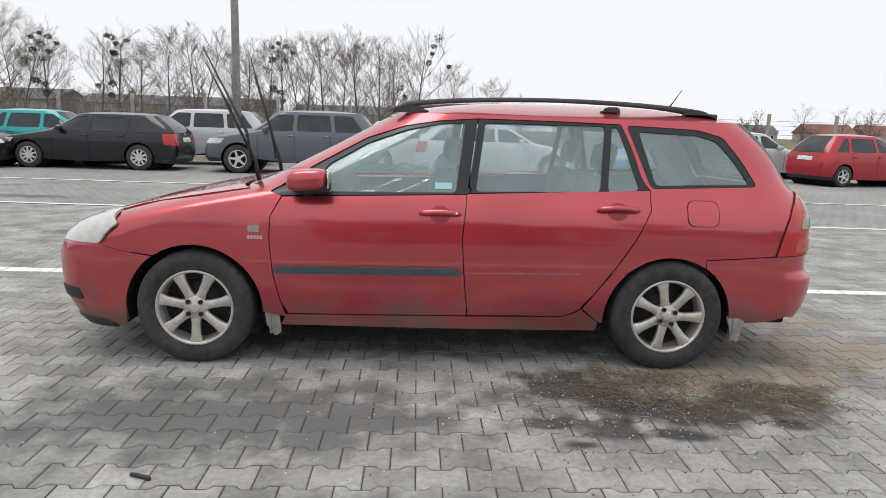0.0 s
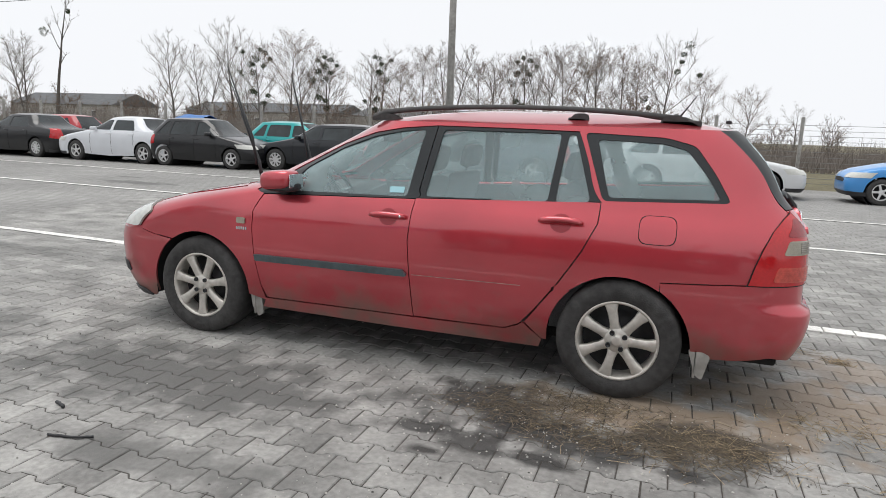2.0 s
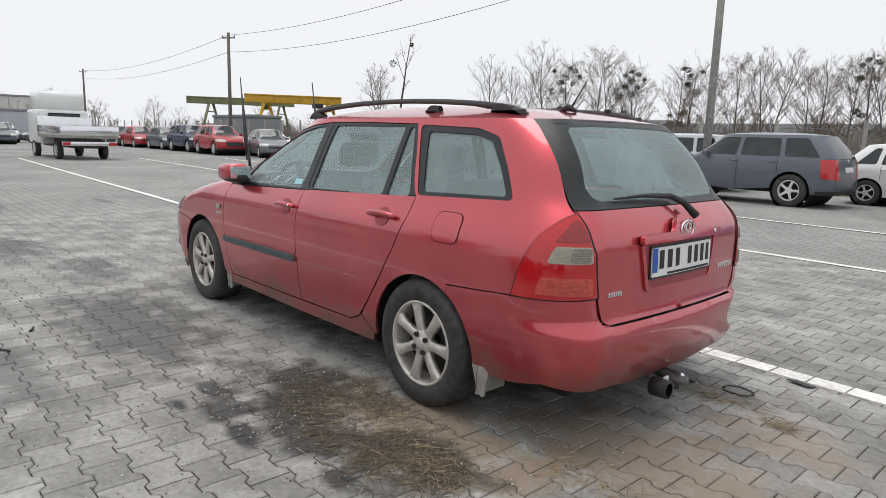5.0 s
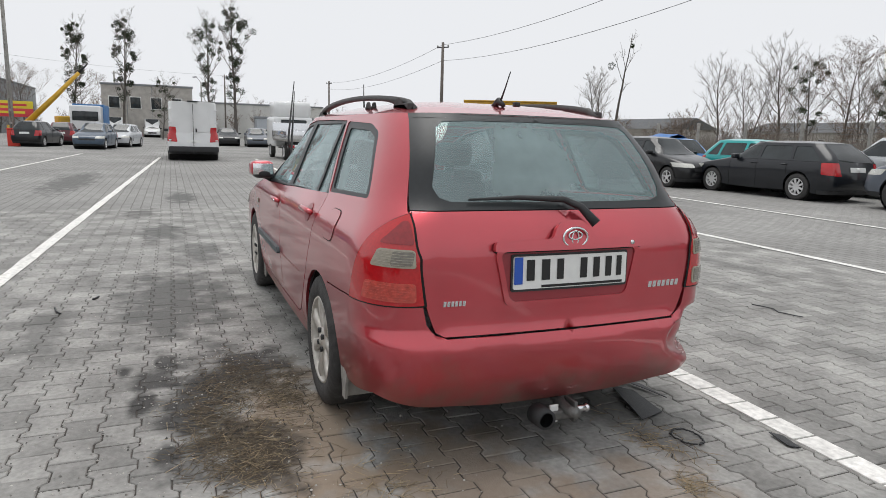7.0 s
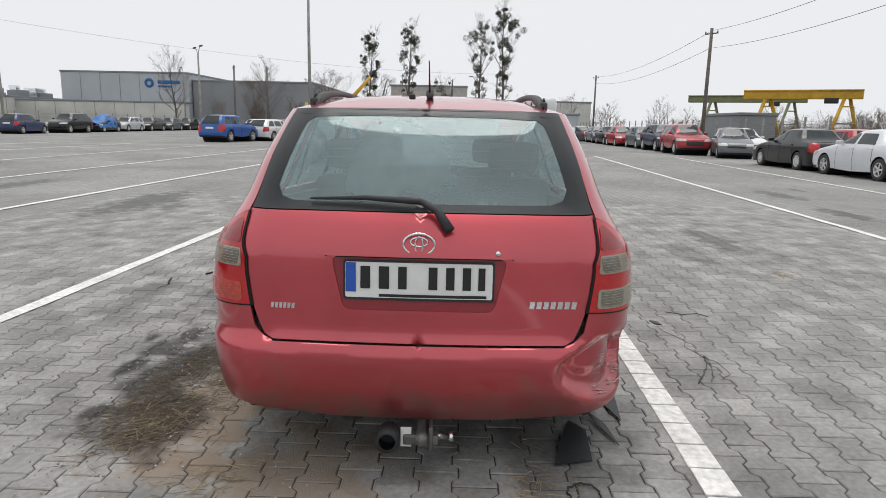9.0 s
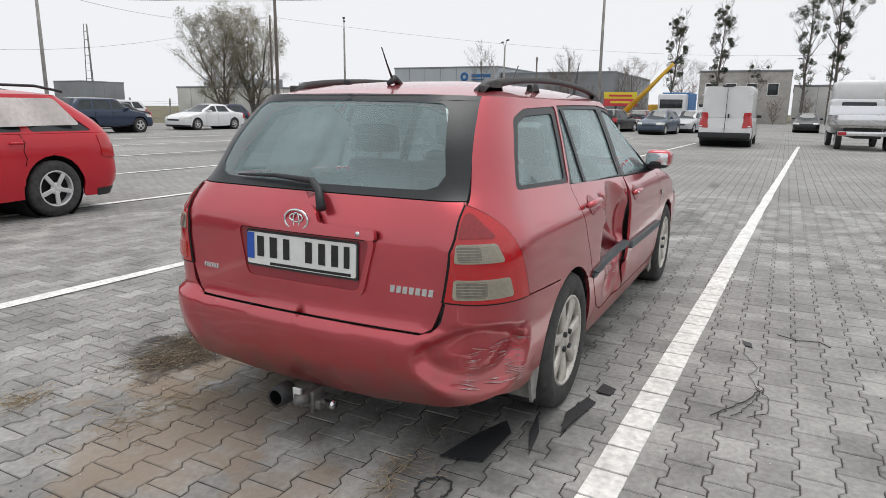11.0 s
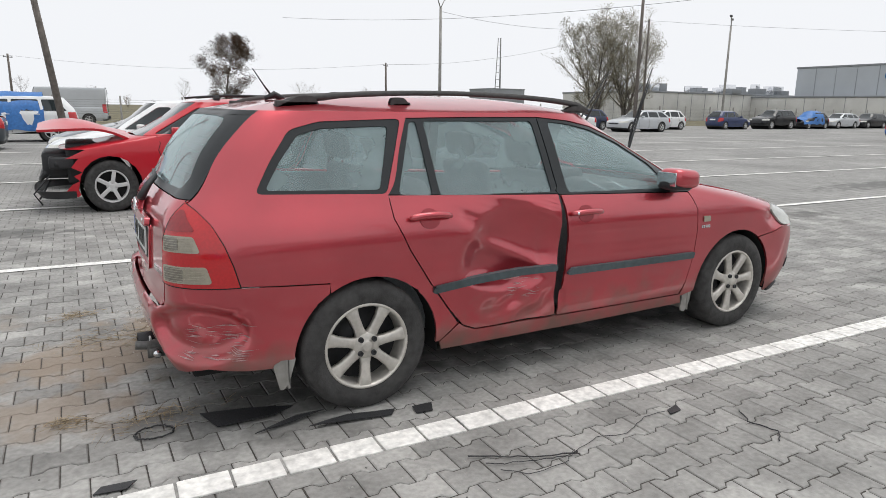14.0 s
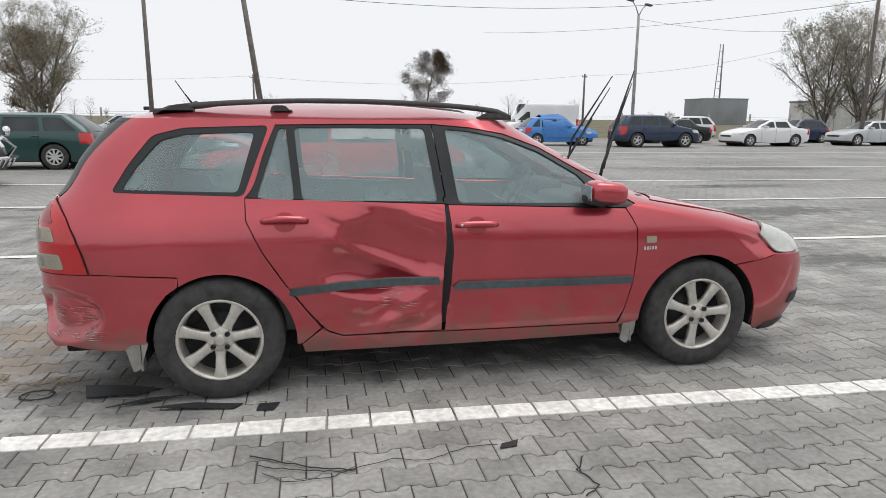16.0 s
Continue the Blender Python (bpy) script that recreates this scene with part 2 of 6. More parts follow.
def welded(geo):
    """The two halves of a sheet made one along the middle plane."""
    vs, fs = geo
    first, swap = {}, list(range(len(vs)))
    for i, v in enumerate(vs):
        if abs(v.y) < 1e-4:
            swap[i] = first.setdefault((round(v.x, 4), round(v.z, 4)), i)
            vs[swap[i]].y = 0
    out = [tuple(dict.fromkeys(swap[i] for i in f)) for f in fs]
    return vs, [f for f in out if len(f) > 2]


class Shell:
    """A car's skin as level sections: front end, side and rear end with round corners.
    width, front and rear are tables over the height; s is -1 for the side towards -y."""

    def __init__(self, width, front, rear, ax_f=0.45, by_f=0.38, ax_r=0.38, by_r=0.26, power=2.4, dents=None):
        self.width, self.front, self.rear = (tuple(zip(*eased(t))) for t in (width, front, rear))
        self.seen = {}
        self.ax_f, self.by_f, self.ax_r, self.by_r, self.n, self.dents = ax_f, by_f, ax_r, by_r, power, dents
        w = 0.8
        self.len = [w - by_f, 0.9 * (ax_f + by_f) * 0.85, 3.4, 0.9 * (ax_r + by_r) * 0.85, w - by_r]
        self.cum = [0]
        for k in self.len:
            self.cum.append(self.cum[-1] + k)

    def at(self, u, z, s=-1, out=0.0):
        if z not in self.seen:
            self.seen[z] = tuple(float(np.interp(z, *t)) for t in (self.width, self.front, self.rear))
        w, xf, xr = self.seen[z]
        seg = 0
        while seg < 4 and u > self.cum[seg + 1]:
            seg += 1
        t = min(max((u - self.cum[seg]) / self.len[seg], 0), 1)
        e = 2 / self.n
        if seg == 0:
            x, y = xf, t * (w - self.by_f)
            x += 0.06 * (y / 0.8) ** 2
        elif seg == 1:
            th = t * math.pi / 2
            x = xf + self.ax_f - self.ax_f * math.cos(th) ** e
            y = w - self.by_f + self.by_f * math.sin(th) ** e
            x += 0.06 * ((w - self.by_f) / 0.8) ** 2 * (1 - t)
        elif seg == 2:
            x, y = xf + self.ax_f + t * (xr - self.ax_r - xf - self.ax_f), w
            y = w + 0.012 * math.sin(math.pi * t)
        elif seg == 3:
            th = t * math.pi / 2
            x = xr - self.ax_r + self.ax_r * math.sin(th) ** e
            y = w - self.by_r + self.by_r * math.cos(th) ** e
            x -= 0.05 * ((w - self.by_r) / 0.8) ** 2 * t
        else:
            x, y = xr, (1 - t) * (w - self.by_r)
            x -= 0.05 * (y / 0.8) ** 2
        v = Vector((x, s * y, z))
        if self.dents:
            v = self.dents(v, s)
        if out:
            k = 2e-3
            n = (self.at(u + k, z, s) - self.at(u - k, z, s)).cross(self.at(u, z + k, s) - self.at(u, z - k, s))
            v += n.normalized() * (-s * out)
        return v

    def ux(self, x, z):
        lo, hi = 0.0, self.cum[-1]
        for _ in range(26):
            mid = (lo + hi) / 2
            if self.at(mid, z, -1).x < x:
                lo = mid
            else:
                hi = mid
        return (lo + hi) / 2

    def uy(self, y, z, end="rear"):
        lo, hi = (self.cum[3], self.cum[5]) if end == "rear" else (0.0, self.cum[2])
        for _ in range(26):
            mid = (lo + hi) / 2
            k = -self.at(mid, z, -1).y
            if (k > y) == (end == "rear"):
                lo = mid
            else:
                hi = mid
        return (lo + hi) / 2

    def side_loop(self, loop, step=0.02):
        return [(self.ux(x, z), z) for x, z in resample(loop, step)]

    def rear_loop(self, loop, step=0.05, end="rear"):
        return [(self.uy(y, z, end), z) for y, z in resample(loop, step)]

    def cut(self, loop, s=-1, step=0.05, depth=0.012, holes=(), out=0.0, seam=False):
        f = lambda u, z: self.at(u, z, s, out)
        return panel(loop, f, step, depth, holes, flip=(s > 0), seam=seam)

    def both(self, loop, step=0.05, depth=0.012, holes=(), out=0.0):
        """The sheet on both sides, from the seam at the middle outwards."""
        return welded(join(self.cut(loop, -1, step, depth, holes, out, True), self.cut(loop, 1, step, depth, holes, out, True)))

    def cap(self, z, rise, rows=8, cols=72, s_range=(0, 1)):
        """The roof: the section at height z closed by a shallow dome."""
        ring = [self.at(self.cum[-1] * (i + 0.0) / cols, z, -1) for i in range(cols + 1)]
        ring += [Vector((p.x, -p.y, p.z)) for p in reversed(ring[1:-1])]
        cx = (ring[0].x + ring[cols].x) / 2
        vs, fs = [], []
        m = len(ring)
        for k in range(rows + 1):
            q = 1 - k / rows
            for p in ring:
                vs.append(Vector((cx + (p.x - cx) * q, p.y * q, z + rise * (1 - q ** 2.6))))
        for k in range(rows):
            for i in range(m):
                a, b = k * m + i, k * m + (i + 1) % m
                fs.append((a, b, b + m, a + m))
        return vs, fs

# ---------------------------------------------------------------- ground
def ground_material():
    """Grey zigzag block paving: the laid pattern far off, tyre marks, damp patches and earth near the rear wheel."""
    m = mat("block_paving", (0.275, 0.271, 0.26), 0.85, grain=0.2, scale=45, large=0.22, large_scale=0.35, bump=0.25, bump_scale=150)
    n, l = m.node_tree.nodes, m.node_tree.links
    b = n["Principled BSDF"]
    geo = n.new("ShaderNodeNewGeometry")
    br = n.new("ShaderNodeTexBrick")
    br.inputs["Scale"].default_value = 1.0
    br.inputs["Brick Width"].default_value = 0.198
    br.inputs["Row Height"].default_value = 0.1475
    br.inputs["Mortar Size"].default_value = 0.008
    br.inputs["Mortar Smooth"].default_value = 0.4
    br.inputs["Color1"].default_value = (1.05, 1.05, 1.05, 1)
    br.inputs["Color2"].default_value = (0.86, 0.86, 0.86, 1)
    br.inputs["Mortar"].default_value = (0.45, 0.44, 0.42, 1)
    wob = n.new("ShaderNodeTexNoise")
    wob.inputs["Scale"].default_value = 9
    l.new(geo.outputs["Position"], wob.inputs["Vector"])
    off = n.new("ShaderNodeVectorMath")
    off.operation = "MULTIPLY_ADD"
    off.inputs[1].default_value = (0.03, 0.03, 0)
    l.new(wob.outputs["Color"], off.inputs[0])
    l.new(geo.outputs["Position"], off.inputs[2])
    l.new(off.outputs[0], br.inputs["Vector"])
    mul = n.new("ShaderNodeMixRGB")
    mul.blend_type = "MULTIPLY"
    mul.inputs[0].default_value = 1
    src = b.inputs["Base Color"].links[0].from_socket
    l.new(src, mul.inputs[1])
    l.new(br.outputs["Color"], mul.inputs[2])
    l.new(mul.outputs[0], b.inputs["Base Color"])
    return m


def add_stains_and_shade(m):
    """Oil-dark and earth-brown patches with their own shapes, and the car's painted shade, by place on the ground."""
    n, l = m.node_tree.nodes, m.node_tree.links
    b = n["Principled BSDF"]
    geo = n.new("ShaderNodeNewGeometry")
    nz = n.new("ShaderNodeTexNoise")
    nz.inputs["Scale"].default_value, nz.inputs["Detail"].default_value = 5, 6
    l.new(geo.outputs["Position"], nz.inputs["Vector"])
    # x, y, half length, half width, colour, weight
    for x, y, rx, ry, colour, w in STAINS_AND_SHADE:
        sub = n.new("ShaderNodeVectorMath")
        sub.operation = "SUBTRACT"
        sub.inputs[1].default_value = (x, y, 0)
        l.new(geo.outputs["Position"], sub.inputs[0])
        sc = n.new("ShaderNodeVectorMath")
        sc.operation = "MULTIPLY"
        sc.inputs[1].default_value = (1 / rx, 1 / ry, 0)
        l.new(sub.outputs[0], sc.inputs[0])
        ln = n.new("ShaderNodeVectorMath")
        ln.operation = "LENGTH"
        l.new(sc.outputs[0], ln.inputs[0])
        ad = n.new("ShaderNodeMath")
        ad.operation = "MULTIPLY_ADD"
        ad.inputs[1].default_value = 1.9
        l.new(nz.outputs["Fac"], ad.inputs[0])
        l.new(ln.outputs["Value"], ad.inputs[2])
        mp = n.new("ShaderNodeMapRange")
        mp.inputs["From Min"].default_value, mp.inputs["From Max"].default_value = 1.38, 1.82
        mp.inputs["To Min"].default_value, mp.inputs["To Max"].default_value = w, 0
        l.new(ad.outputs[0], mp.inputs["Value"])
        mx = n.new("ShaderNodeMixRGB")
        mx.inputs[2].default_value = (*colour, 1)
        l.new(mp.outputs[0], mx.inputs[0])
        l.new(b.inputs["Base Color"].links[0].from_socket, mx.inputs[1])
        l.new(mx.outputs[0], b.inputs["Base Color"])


OIL, EARTH, DAMP_AND_SHADE = (0.026, 0.025, 0.024), (0.25, 0.19, 0.135), (0.098, 0.098, 0.094)
STAINS_AND_SHADE = [
    (1.55, -0.95, 1.0, 0.42, EARTH, 0.85), (2.3, -0.45, 0.9, 0.5, EARTH, 0.7), (0.72, -1.15, 0.5, 0.36, OIL, 0.92),
    (1.25, -1.38, 0.7, 0.26, OIL, 0.9), (1.75, -1.15, 0.42, 0.26, OIL, 0.8), (0.8, -1.6, 0.24, 0.18, OIL, 0.85),
    # the wide ellipse at (-0.2, 0.0) paints the car's shade on the blocks
    (.52, -1.52, .16, .07, OIL, .9), (.62, -1.72, .12, .06, OIL, .9), (1.05, -1.62, .22, .10, OIL, .9), (1.62, -1.50, .20, .09, OIL, .85), (-0.9, -1.45, 1.5, 0.6, DAMP_AND_SHADE, 0.85), (-0.2, 0.0, 2.4, 0.85, DAMP_AND_SHADE, 0.85), (1.8, 0.55, 0.7, 0.45, OIL, 0.45),
    (-4.5, -1.6, 1.0, 0.35, DAMP_AND_SHADE, 0.8), (-9, -1.3, 1.5, 0.4, DAMP_AND_SHADE, 0.9), (-13, -3.6, 4.5, 0.7, DAMP_AND_SHADE, 0.8),
    (-6.5, -1.9, 0.8, 0.3, OIL, 0.5), (-3.5, 3.3, 1.4, 0.3, DAMP_AND_SHADE, 0.7), (-6.5, 6.6, 1.1, 0.35, OIL, 0.6),
    (-9.5, 7.0, 1.5, 0.4, DAMP_AND_SHADE, 0.8), (5.5, 7.2, 1.6, 0.3, DAMP_AND_SHADE, 0.7), (-6, -4.9, 2.5, 0.6, DAMP_AND_SHADE, 0.8),
    (-8, -8.5, 2.2, 0.5, DAMP_AND_SHADE, 0.8), (3.2, -4.8, 1.2, 0.4, DAMP_AND_SHADE, 0.8), (-3.0, -1.2, 0.8, 0.4, DAMP_AND_SHADE, 0.7), (2.6, 0.2, 0.5, 0.35, EARTH, 0.55),
    (0.6, -7.6, 3.0, 0.6, DAMP_AND_SHADE, 0.8), (-12, -13, 4, 0.8, DAMP_AND_SHADE, 0.8), (-4.5, 0.6, 1.5, 0.3, DAMP_AND_SHADE, 0.5), (3.6, -1.4, 1.0, 0.5, EARTH, 0.35),
]
rng = random.Random(8)
for k in range(16):  # smaller damp and oily blotches over the lot
    STAINS_AND_SHADE.append((rng.uniform(-12, 7), rng.uniform(-9, 9), rng.uniform(.25, 1.1), rng.uniform(.12, .4), DAMP_AND_SHADE if k % 3 else OIL, rng.uniform(.35, .7)))
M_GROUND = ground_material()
add_stains_and_shade(M_GROUND)
M_GRASS = mat("withered_grass", (0.13, 0.115, 0.065), 0.95, grain=0.35, scale=6, large=0.3, large_scale=0.4, bump=0.8, bump_scale=30)
M_LINE = mat("worn_white_paint", (0.72, 0.71, 0.68), 0.75, grain=0.22, scale=30, large=0.12, large_scale=3, bump=0.2, bump_scale=120)


M_JOINT = mat("joint_sand", (0.055, 0.050, 0.044), 0.95, grain=0.3, scale=40, bump=0.4, bump_scale=200)
NEAR = (-7.0, 6.6, -5.6, 5.6)  # where the blocks are laid one by one


def ground_sheet():
    """One sheet that reaches the horizon: paving in the middle, grass beyond."""
    xs = [-900, -300, -140, -105, NEAR[0], NEAR[1], 60, 100, 300, 900]
    ys = [-900, -300, -75, -41, NEAR[2], NEAR[3], 17.5, 60, 300, 900]
    vs = [Vector((x, y, 0)) for y in ys for x in xs]
    fs, mi = [], []
    for j in range(len(ys) - 1):
        for i in range(len(xs) - 1):
            a = j * len(xs) + i
            fs.append((a, a + 1, a + 1 + len(xs), a + len(xs)))
            near = xs[i] == NEAR[0] and ys[j] == NEAR[2]
            mi.append(2 if near else 0 if xs[i] >= -105 and xs[i + 1] <= 60 and ys[j] >= -41 and ys[j + 1] <= 17.5 else 1)
    me = mesh_of("ground", vs, fs, False)
    me.materials.append(M_GROUND)
    me.materials.append(M_GRASS)
    me.materials.append(M_JOINT)
    me.polygons.foreach_set("material_index", mi)
    return tagged(new("ground", me), "grey zigzag block paving with dry grass beyond", "ground", kind="structure")


ground = ground_sheet()


def painted_line(x0, x1, y, w=0.12, tilt=0.0):
    """A worn painted line with a ragged edge."""
    n = max(2, int((x1 - x0) / 0.4))
    vs, fs = [], []
    for i in range(n + 1):
        x = x0 + (x1 - x0) * i / n
        yy = y + tilt * (x - x0)
        for k in (-1, 1):
            vs.append(Vector((x, yy + k * (w / 2 + random.uniform(-0.008, 0.008)), 0.010)))
    for i in range(n):
        fs.append((2 * i, 2 * i + 2, 2 * i + 3, 2 * i + 1))
    ob = part("painted_line", (vs, fs), M_LINE)
    return tagged(ob, "worn white parking line on grey paving", "road marking", "parking lines", "structure")


# the bays lie slightly askew to the car; y is given at x = 0
for y, slope, x0, x1 in ((5.46, -.045, -27, 30), (9.22, -.05, -27, 30), (-2.85, -.035, -27, 30), (-6.6, -.045, -30, 30), (-10.1, -.045, -30, 30), (-14.2, -.045, -30, 30), (-18.4, -.045, -30, 30), (-22.3, -.045, -30, 30)):
    painted_line(x0, x1, y + slope * x0, tilt=slope)
painted_line(-27, -4.2, 2.13, tilt=-.035)
painted_line(4.2, 30, 1.078, tilt=-.035)

# ---------------------------------------------------------------- the red estate car
CAR_WIDTH = [(0, .76), (.2, .78), (.35, .805), (.5, .815), (.65, .82), (.8, .815), (.88, .80), (.93, .775), (.97, .752), (1.04, .722), (1.2, .665), (1.4, .585), (1.6, .5)]
CAR_FRONT = [(.15, -1.98), (.25, -2.08), (.4, -2.13), (.55, -2.135), (.65, -2.10), (.72, -2.03), (.78, -1.90), (.84, -1.70), (.9, -1.45), (.95, -1.2), (.985, -1.02), (1.0, -.99), (1.38, -.28), (1.42, -.22)]
CAR_REAR = [(.2, 2.08), (.3, 2.15), (.4, 2.19), (.50, 2.205), (.540, 2.200), (.550, 2.185), (.556, 2.160), (.60, 2.158), (.85, 2.15), (.93, 2.135), (1.0, 2.09), (1.04, 2.05), (1.2, 1.965), (1.3, 1.885), (1.38, 1.80), (1.41, 1.74)]


def knocks(v, s):
    """The dents on the damaged side: rear door, bumper corner, front wing."""
    if s < 0:
        return v
    x, z = v.x, v.z
    w = .05 * noise.noise(Vector((x * 3, z * 4, 1.0)))
    d = 1 - ((x - .47 + w) / .36) ** 2 - ((z - .70 - w) / .26) ** 2
    if d > 0 and z < .95:
        f = d * d * (3 - 2 * d)
        ridge = math.exp(-((z - .66 - .42 * (x - .45)) / .035) ** 2)
        v = v + Vector((0, -.074 * f + .014 * ridge * min(1, 3 * d), 0))
    nick = math.exp(-((x - .76) / .035) ** 2 - ((z - .885) / .03) ** 2)
    v = v + Vector((0, -.024 * nick, 0))
    d = 1 - ((x - .42) / .32) ** 2 - ((z - .42) / .15) ** 2
    if d > 0:
        f = d * d * (3 - 2 * d)
        fold = abs((x * 2.6 + z * 5.2) % 1.0 - .5) - .25
        v = v + Vector((0, (-.02 + .055 * fold + .02 * noise.noise(Vector((x * 9, z * 11, 4)))) * f, 0))
    d = 1 - ((x - .20) / .12) ** 2 - ((z - .62) / .33) ** 2
    if d > 0 and x > .155:
        v = v + Vector((0, -.03 * d, 0))
    if x > 1.7 and v.y > .3:
        q = math.atan2(v.y - .55, x - 1.85)
        d = 1 - ((q - .75) / .95) ** 2 - ((z - .46) / .135) ** 2
        if d > 0:
            f = min(1, d * 1.5)
            f = f * f * (3 - 2 * f)
            v = v + Vector((-.06, -.06, 0)) * f
            v = v + Vector((1, 1, 0)) * (.006 * noise.noise(Vector((x * 14, v.y * 14, z * 20))) * f)
    d = 1 - ((x + 1.72) / .16) ** 2 - ((z - .72) / .08) ** 2
    if d > 0:
        v = v + Vector((.02, -.03, 0)) * d
    return v


def car_paint():
    m = mat("faded_red_paint", (0.50, 0.052, 0.069), 0.36, 0.75, grain=0.05, scale=400, coat=1.0, large=0.10, large_scale=2.2)
    n, l = m.node_tree.nodes, m.node_tree.links
    b = n["Principled BSDF"]
    b.inputs["Coat Roughness"].default_value = 0.07
    b.inputs["Coat IOR"].default_value = 1.65
    # road dirt: dried film low down on the panels, in blotches
    geo = n.new("ShaderNodeNewGeometry")
    sep = n.new("ShaderNodeSeparateXYZ")
    l.new(geo.outputs["Position"], sep.inputs[0])
    nz = n.new("ShaderNodeTexNoise")
    nz.inputs["Scale"].default_value, nz.inputs["Detail"].default_value = 7, 8
    l.new(geo.outputs["Position"], nz.inputs["Vector"])
    ad = n.new("ShaderNodeMath")
    ad.operation = "MULTIPLY_ADD"
    ad.inputs[1].default_value = 0.5
    l.new(nz.outputs["Fac"], ad.inputs[0])
    l.new(sep.outputs["Z"], ad.inputs[2])
    mp = n.new("ShaderNodeMapRange")
    mp.inputs["From Min"].default_value, mp.inputs["From Max"].default_value = 0.43, 0.68
    mp.inputs["To Min"].default_value, mp.inputs["To Max"].default_value = 0.8, 0.0
    l.new(ad.outputs[0], mp.inputs["Value"])
    mx = n.new("ShaderNodeMixRGB")
    mx.inputs[2].default_value = (0.20, 0.165, 0.135, 1)
    l.new(mp.outputs[0], mx.inputs[0])
    l.new(b.inputs["Base Color"].links[0].from_socket, mx.inputs[1])
    l.new(mx.outputs[0], b.inputs["Base Color"])
    rg = n.new("ShaderNodeMapRange")
    rg.inputs["To Min"].default_value, rg.inputs["To Max"].default_value = 0.33, 0.75
    l.new(mp.outputs[0], rg.inputs["Value"])
    l.new(rg.outputs[0], b.inputs["Roughness"])
    ct = n.new("ShaderNodeMapRange")
    ct.inputs["To Min"].default_value, ct.inputs["To Max"].default_value = 1.0, 0.0
    l.new(mp.outputs[0], ct.inputs["Value"])
    l.new(ct.outputs[0], b.inputs["Coat Weight"])
    return m


M_RED = car_paint()
M_PANE = glass_mat("green_tinted_pane", (0.93, 0.985, 0.98), 1.4, 0.27)
M_REAR_PANE = glass_mat("dusty_rear_pane", (0.92, 0.985, 0.985), 1.35, 0.27)
M_TRIM = mat("black_window_trim", (0.012, 0.015, 0.017), 0.38, grain=0.15, scale=50, large=0.15)
M_STRIP = mat("grey_rubbing_strip", (0.055, 0.075, 0.082), 0.5, grain=0.2, scale=30, large=0.2)
M_FLAP = mat("dirty_mud_flap", (0.27, 0.26, 0.24), 0.85, grain=0.25, scale=15, large=0.2)
M_HEADLAMP = mat("hazy_headlamp", (0.48, 0.49, 0.46), 0.18, coat=0.7, grain=0.12, scale=25)
M_RAIL = mat("roof_rail_plastic", (0.05, 0.048, 0.047), 0.6, grain=0.25, scale=40, large=0.2)
M_SCRATCH = mat("scuffed_primer", (0.46, 0.30, 0.30), 0.7, grain=0.4, scale=40)
M_LENS_IN = mat("smoky_inner_lens", (0.17, 0.155, 0.125), 0.15, coat=0.6, grain=0.25, scale=50)
M_LENS_LOW = mat("pinkish_lens", (0.52, 0.07, 0.05), 0.2, coat=0.5, grain=0.2, scale=60)
M_LENS_DARK = mat("deep_red_lens", (0.24, 0.008, 0.012), 0.12, coat=0.6, grain=0.15, scale=60)
M_AMBER = mat("pale_indicator", (0.33, 0.30, 0.235), 0.2, coat=0.5, grain=0.1, scale=70)
M_BLUE = mat("plate_blue", (0.02, 0.09, 0.45), 0.4)
M_INK = mat("plate_black", (0.012, 0.012, 0.012), 0.5)
# cups are flat; this darker body red paints the shade of their hollow
M_CUP_SHADE = mat("shaded_cup_red", (.30, .022, .032), .4, .5, coat=.6)
M_STICKER = mat("pale_sticker", (0.35, 0.62, 0.68), 0.5)

shell = Shell(CAR_WIDTH, CAR_FRONT, CAR_REAR, dents=knocks)
car = tagged(new("estate_car"), "faded red estate car with dented door and scraped bumper", "car")
END = shell.cum[-1]
SX, RY = shell.ux, shell.uy


def two(name, loop, material, holes=(), step=0.05, depth=0.014, out=0.0, label="", parent=None):
    """The same sheet on both sides as two parts."""
    made = []
    for s in (-1, 1):
        made.append(part(name, shell.cut(loop, s, step, depth, holes, out), material, parent or car, label))
    return made


FRONT_DOOR = [(-.828, .922), (-.885, .823), (-.891, .704), (-.877, .522), (-.84, .365), (-.80, .290), (.170, .298), (.143, .543), (.129, .728), (.150, .956)]
REAR_DOOR = [(.155, .960), (.1345, .728), (.1485, .543), (.1755, .300), (.70, .304), (.78, .337), (.858, .427), (.968, .577), (1.078, .75), (1.150, .902), (1.154, 1.003)]
front_doors = two("front_door", shell.side_loop(FRONT_DOOR), M_RED, step=.025)
rear_doors = [part("rear_door", shell.cut(shell.side_loop(REAR_DOOR), -1, 0.025), M_RED, car),
              part("rear_door", shell.cut(shell.side_loop([(.172, .960), (.163, .728), (.182, .543), (.188, .302)] + REAR_DOOR[4:]), 1, 0.02), M_RED, car, "crumpled and creased red door")]

wing = [(-.835, .925), (-.890, .823), (-.896, .704), (-.882, .522), (-.845, .365), (-.812, .27)] + arc_points(-1.30, .295, .365, 0, 124) \
    + [(-1.66, .62), (-1.765, .648), (-1.67, .76), (-1.70, .815), (-1.5, .870), (-1.2, .920), (-1.0, .956), (-.93, .958)]
two("front_wing", shell.side_loop(wing, 0.025), M_RED, step=.03)

bonnet = [(SX(-1.71 + .69 * k / 8, .822 + .136 * (k / 8) ** .8), .822 + .136 * (k / 8) ** .8) for k in range(9)]
part("bonnet", shell.both(bonnet + [(0, .982), (0, .74), (RY(.5, .77, "front"), .77)], 0.03), M_RED, car)
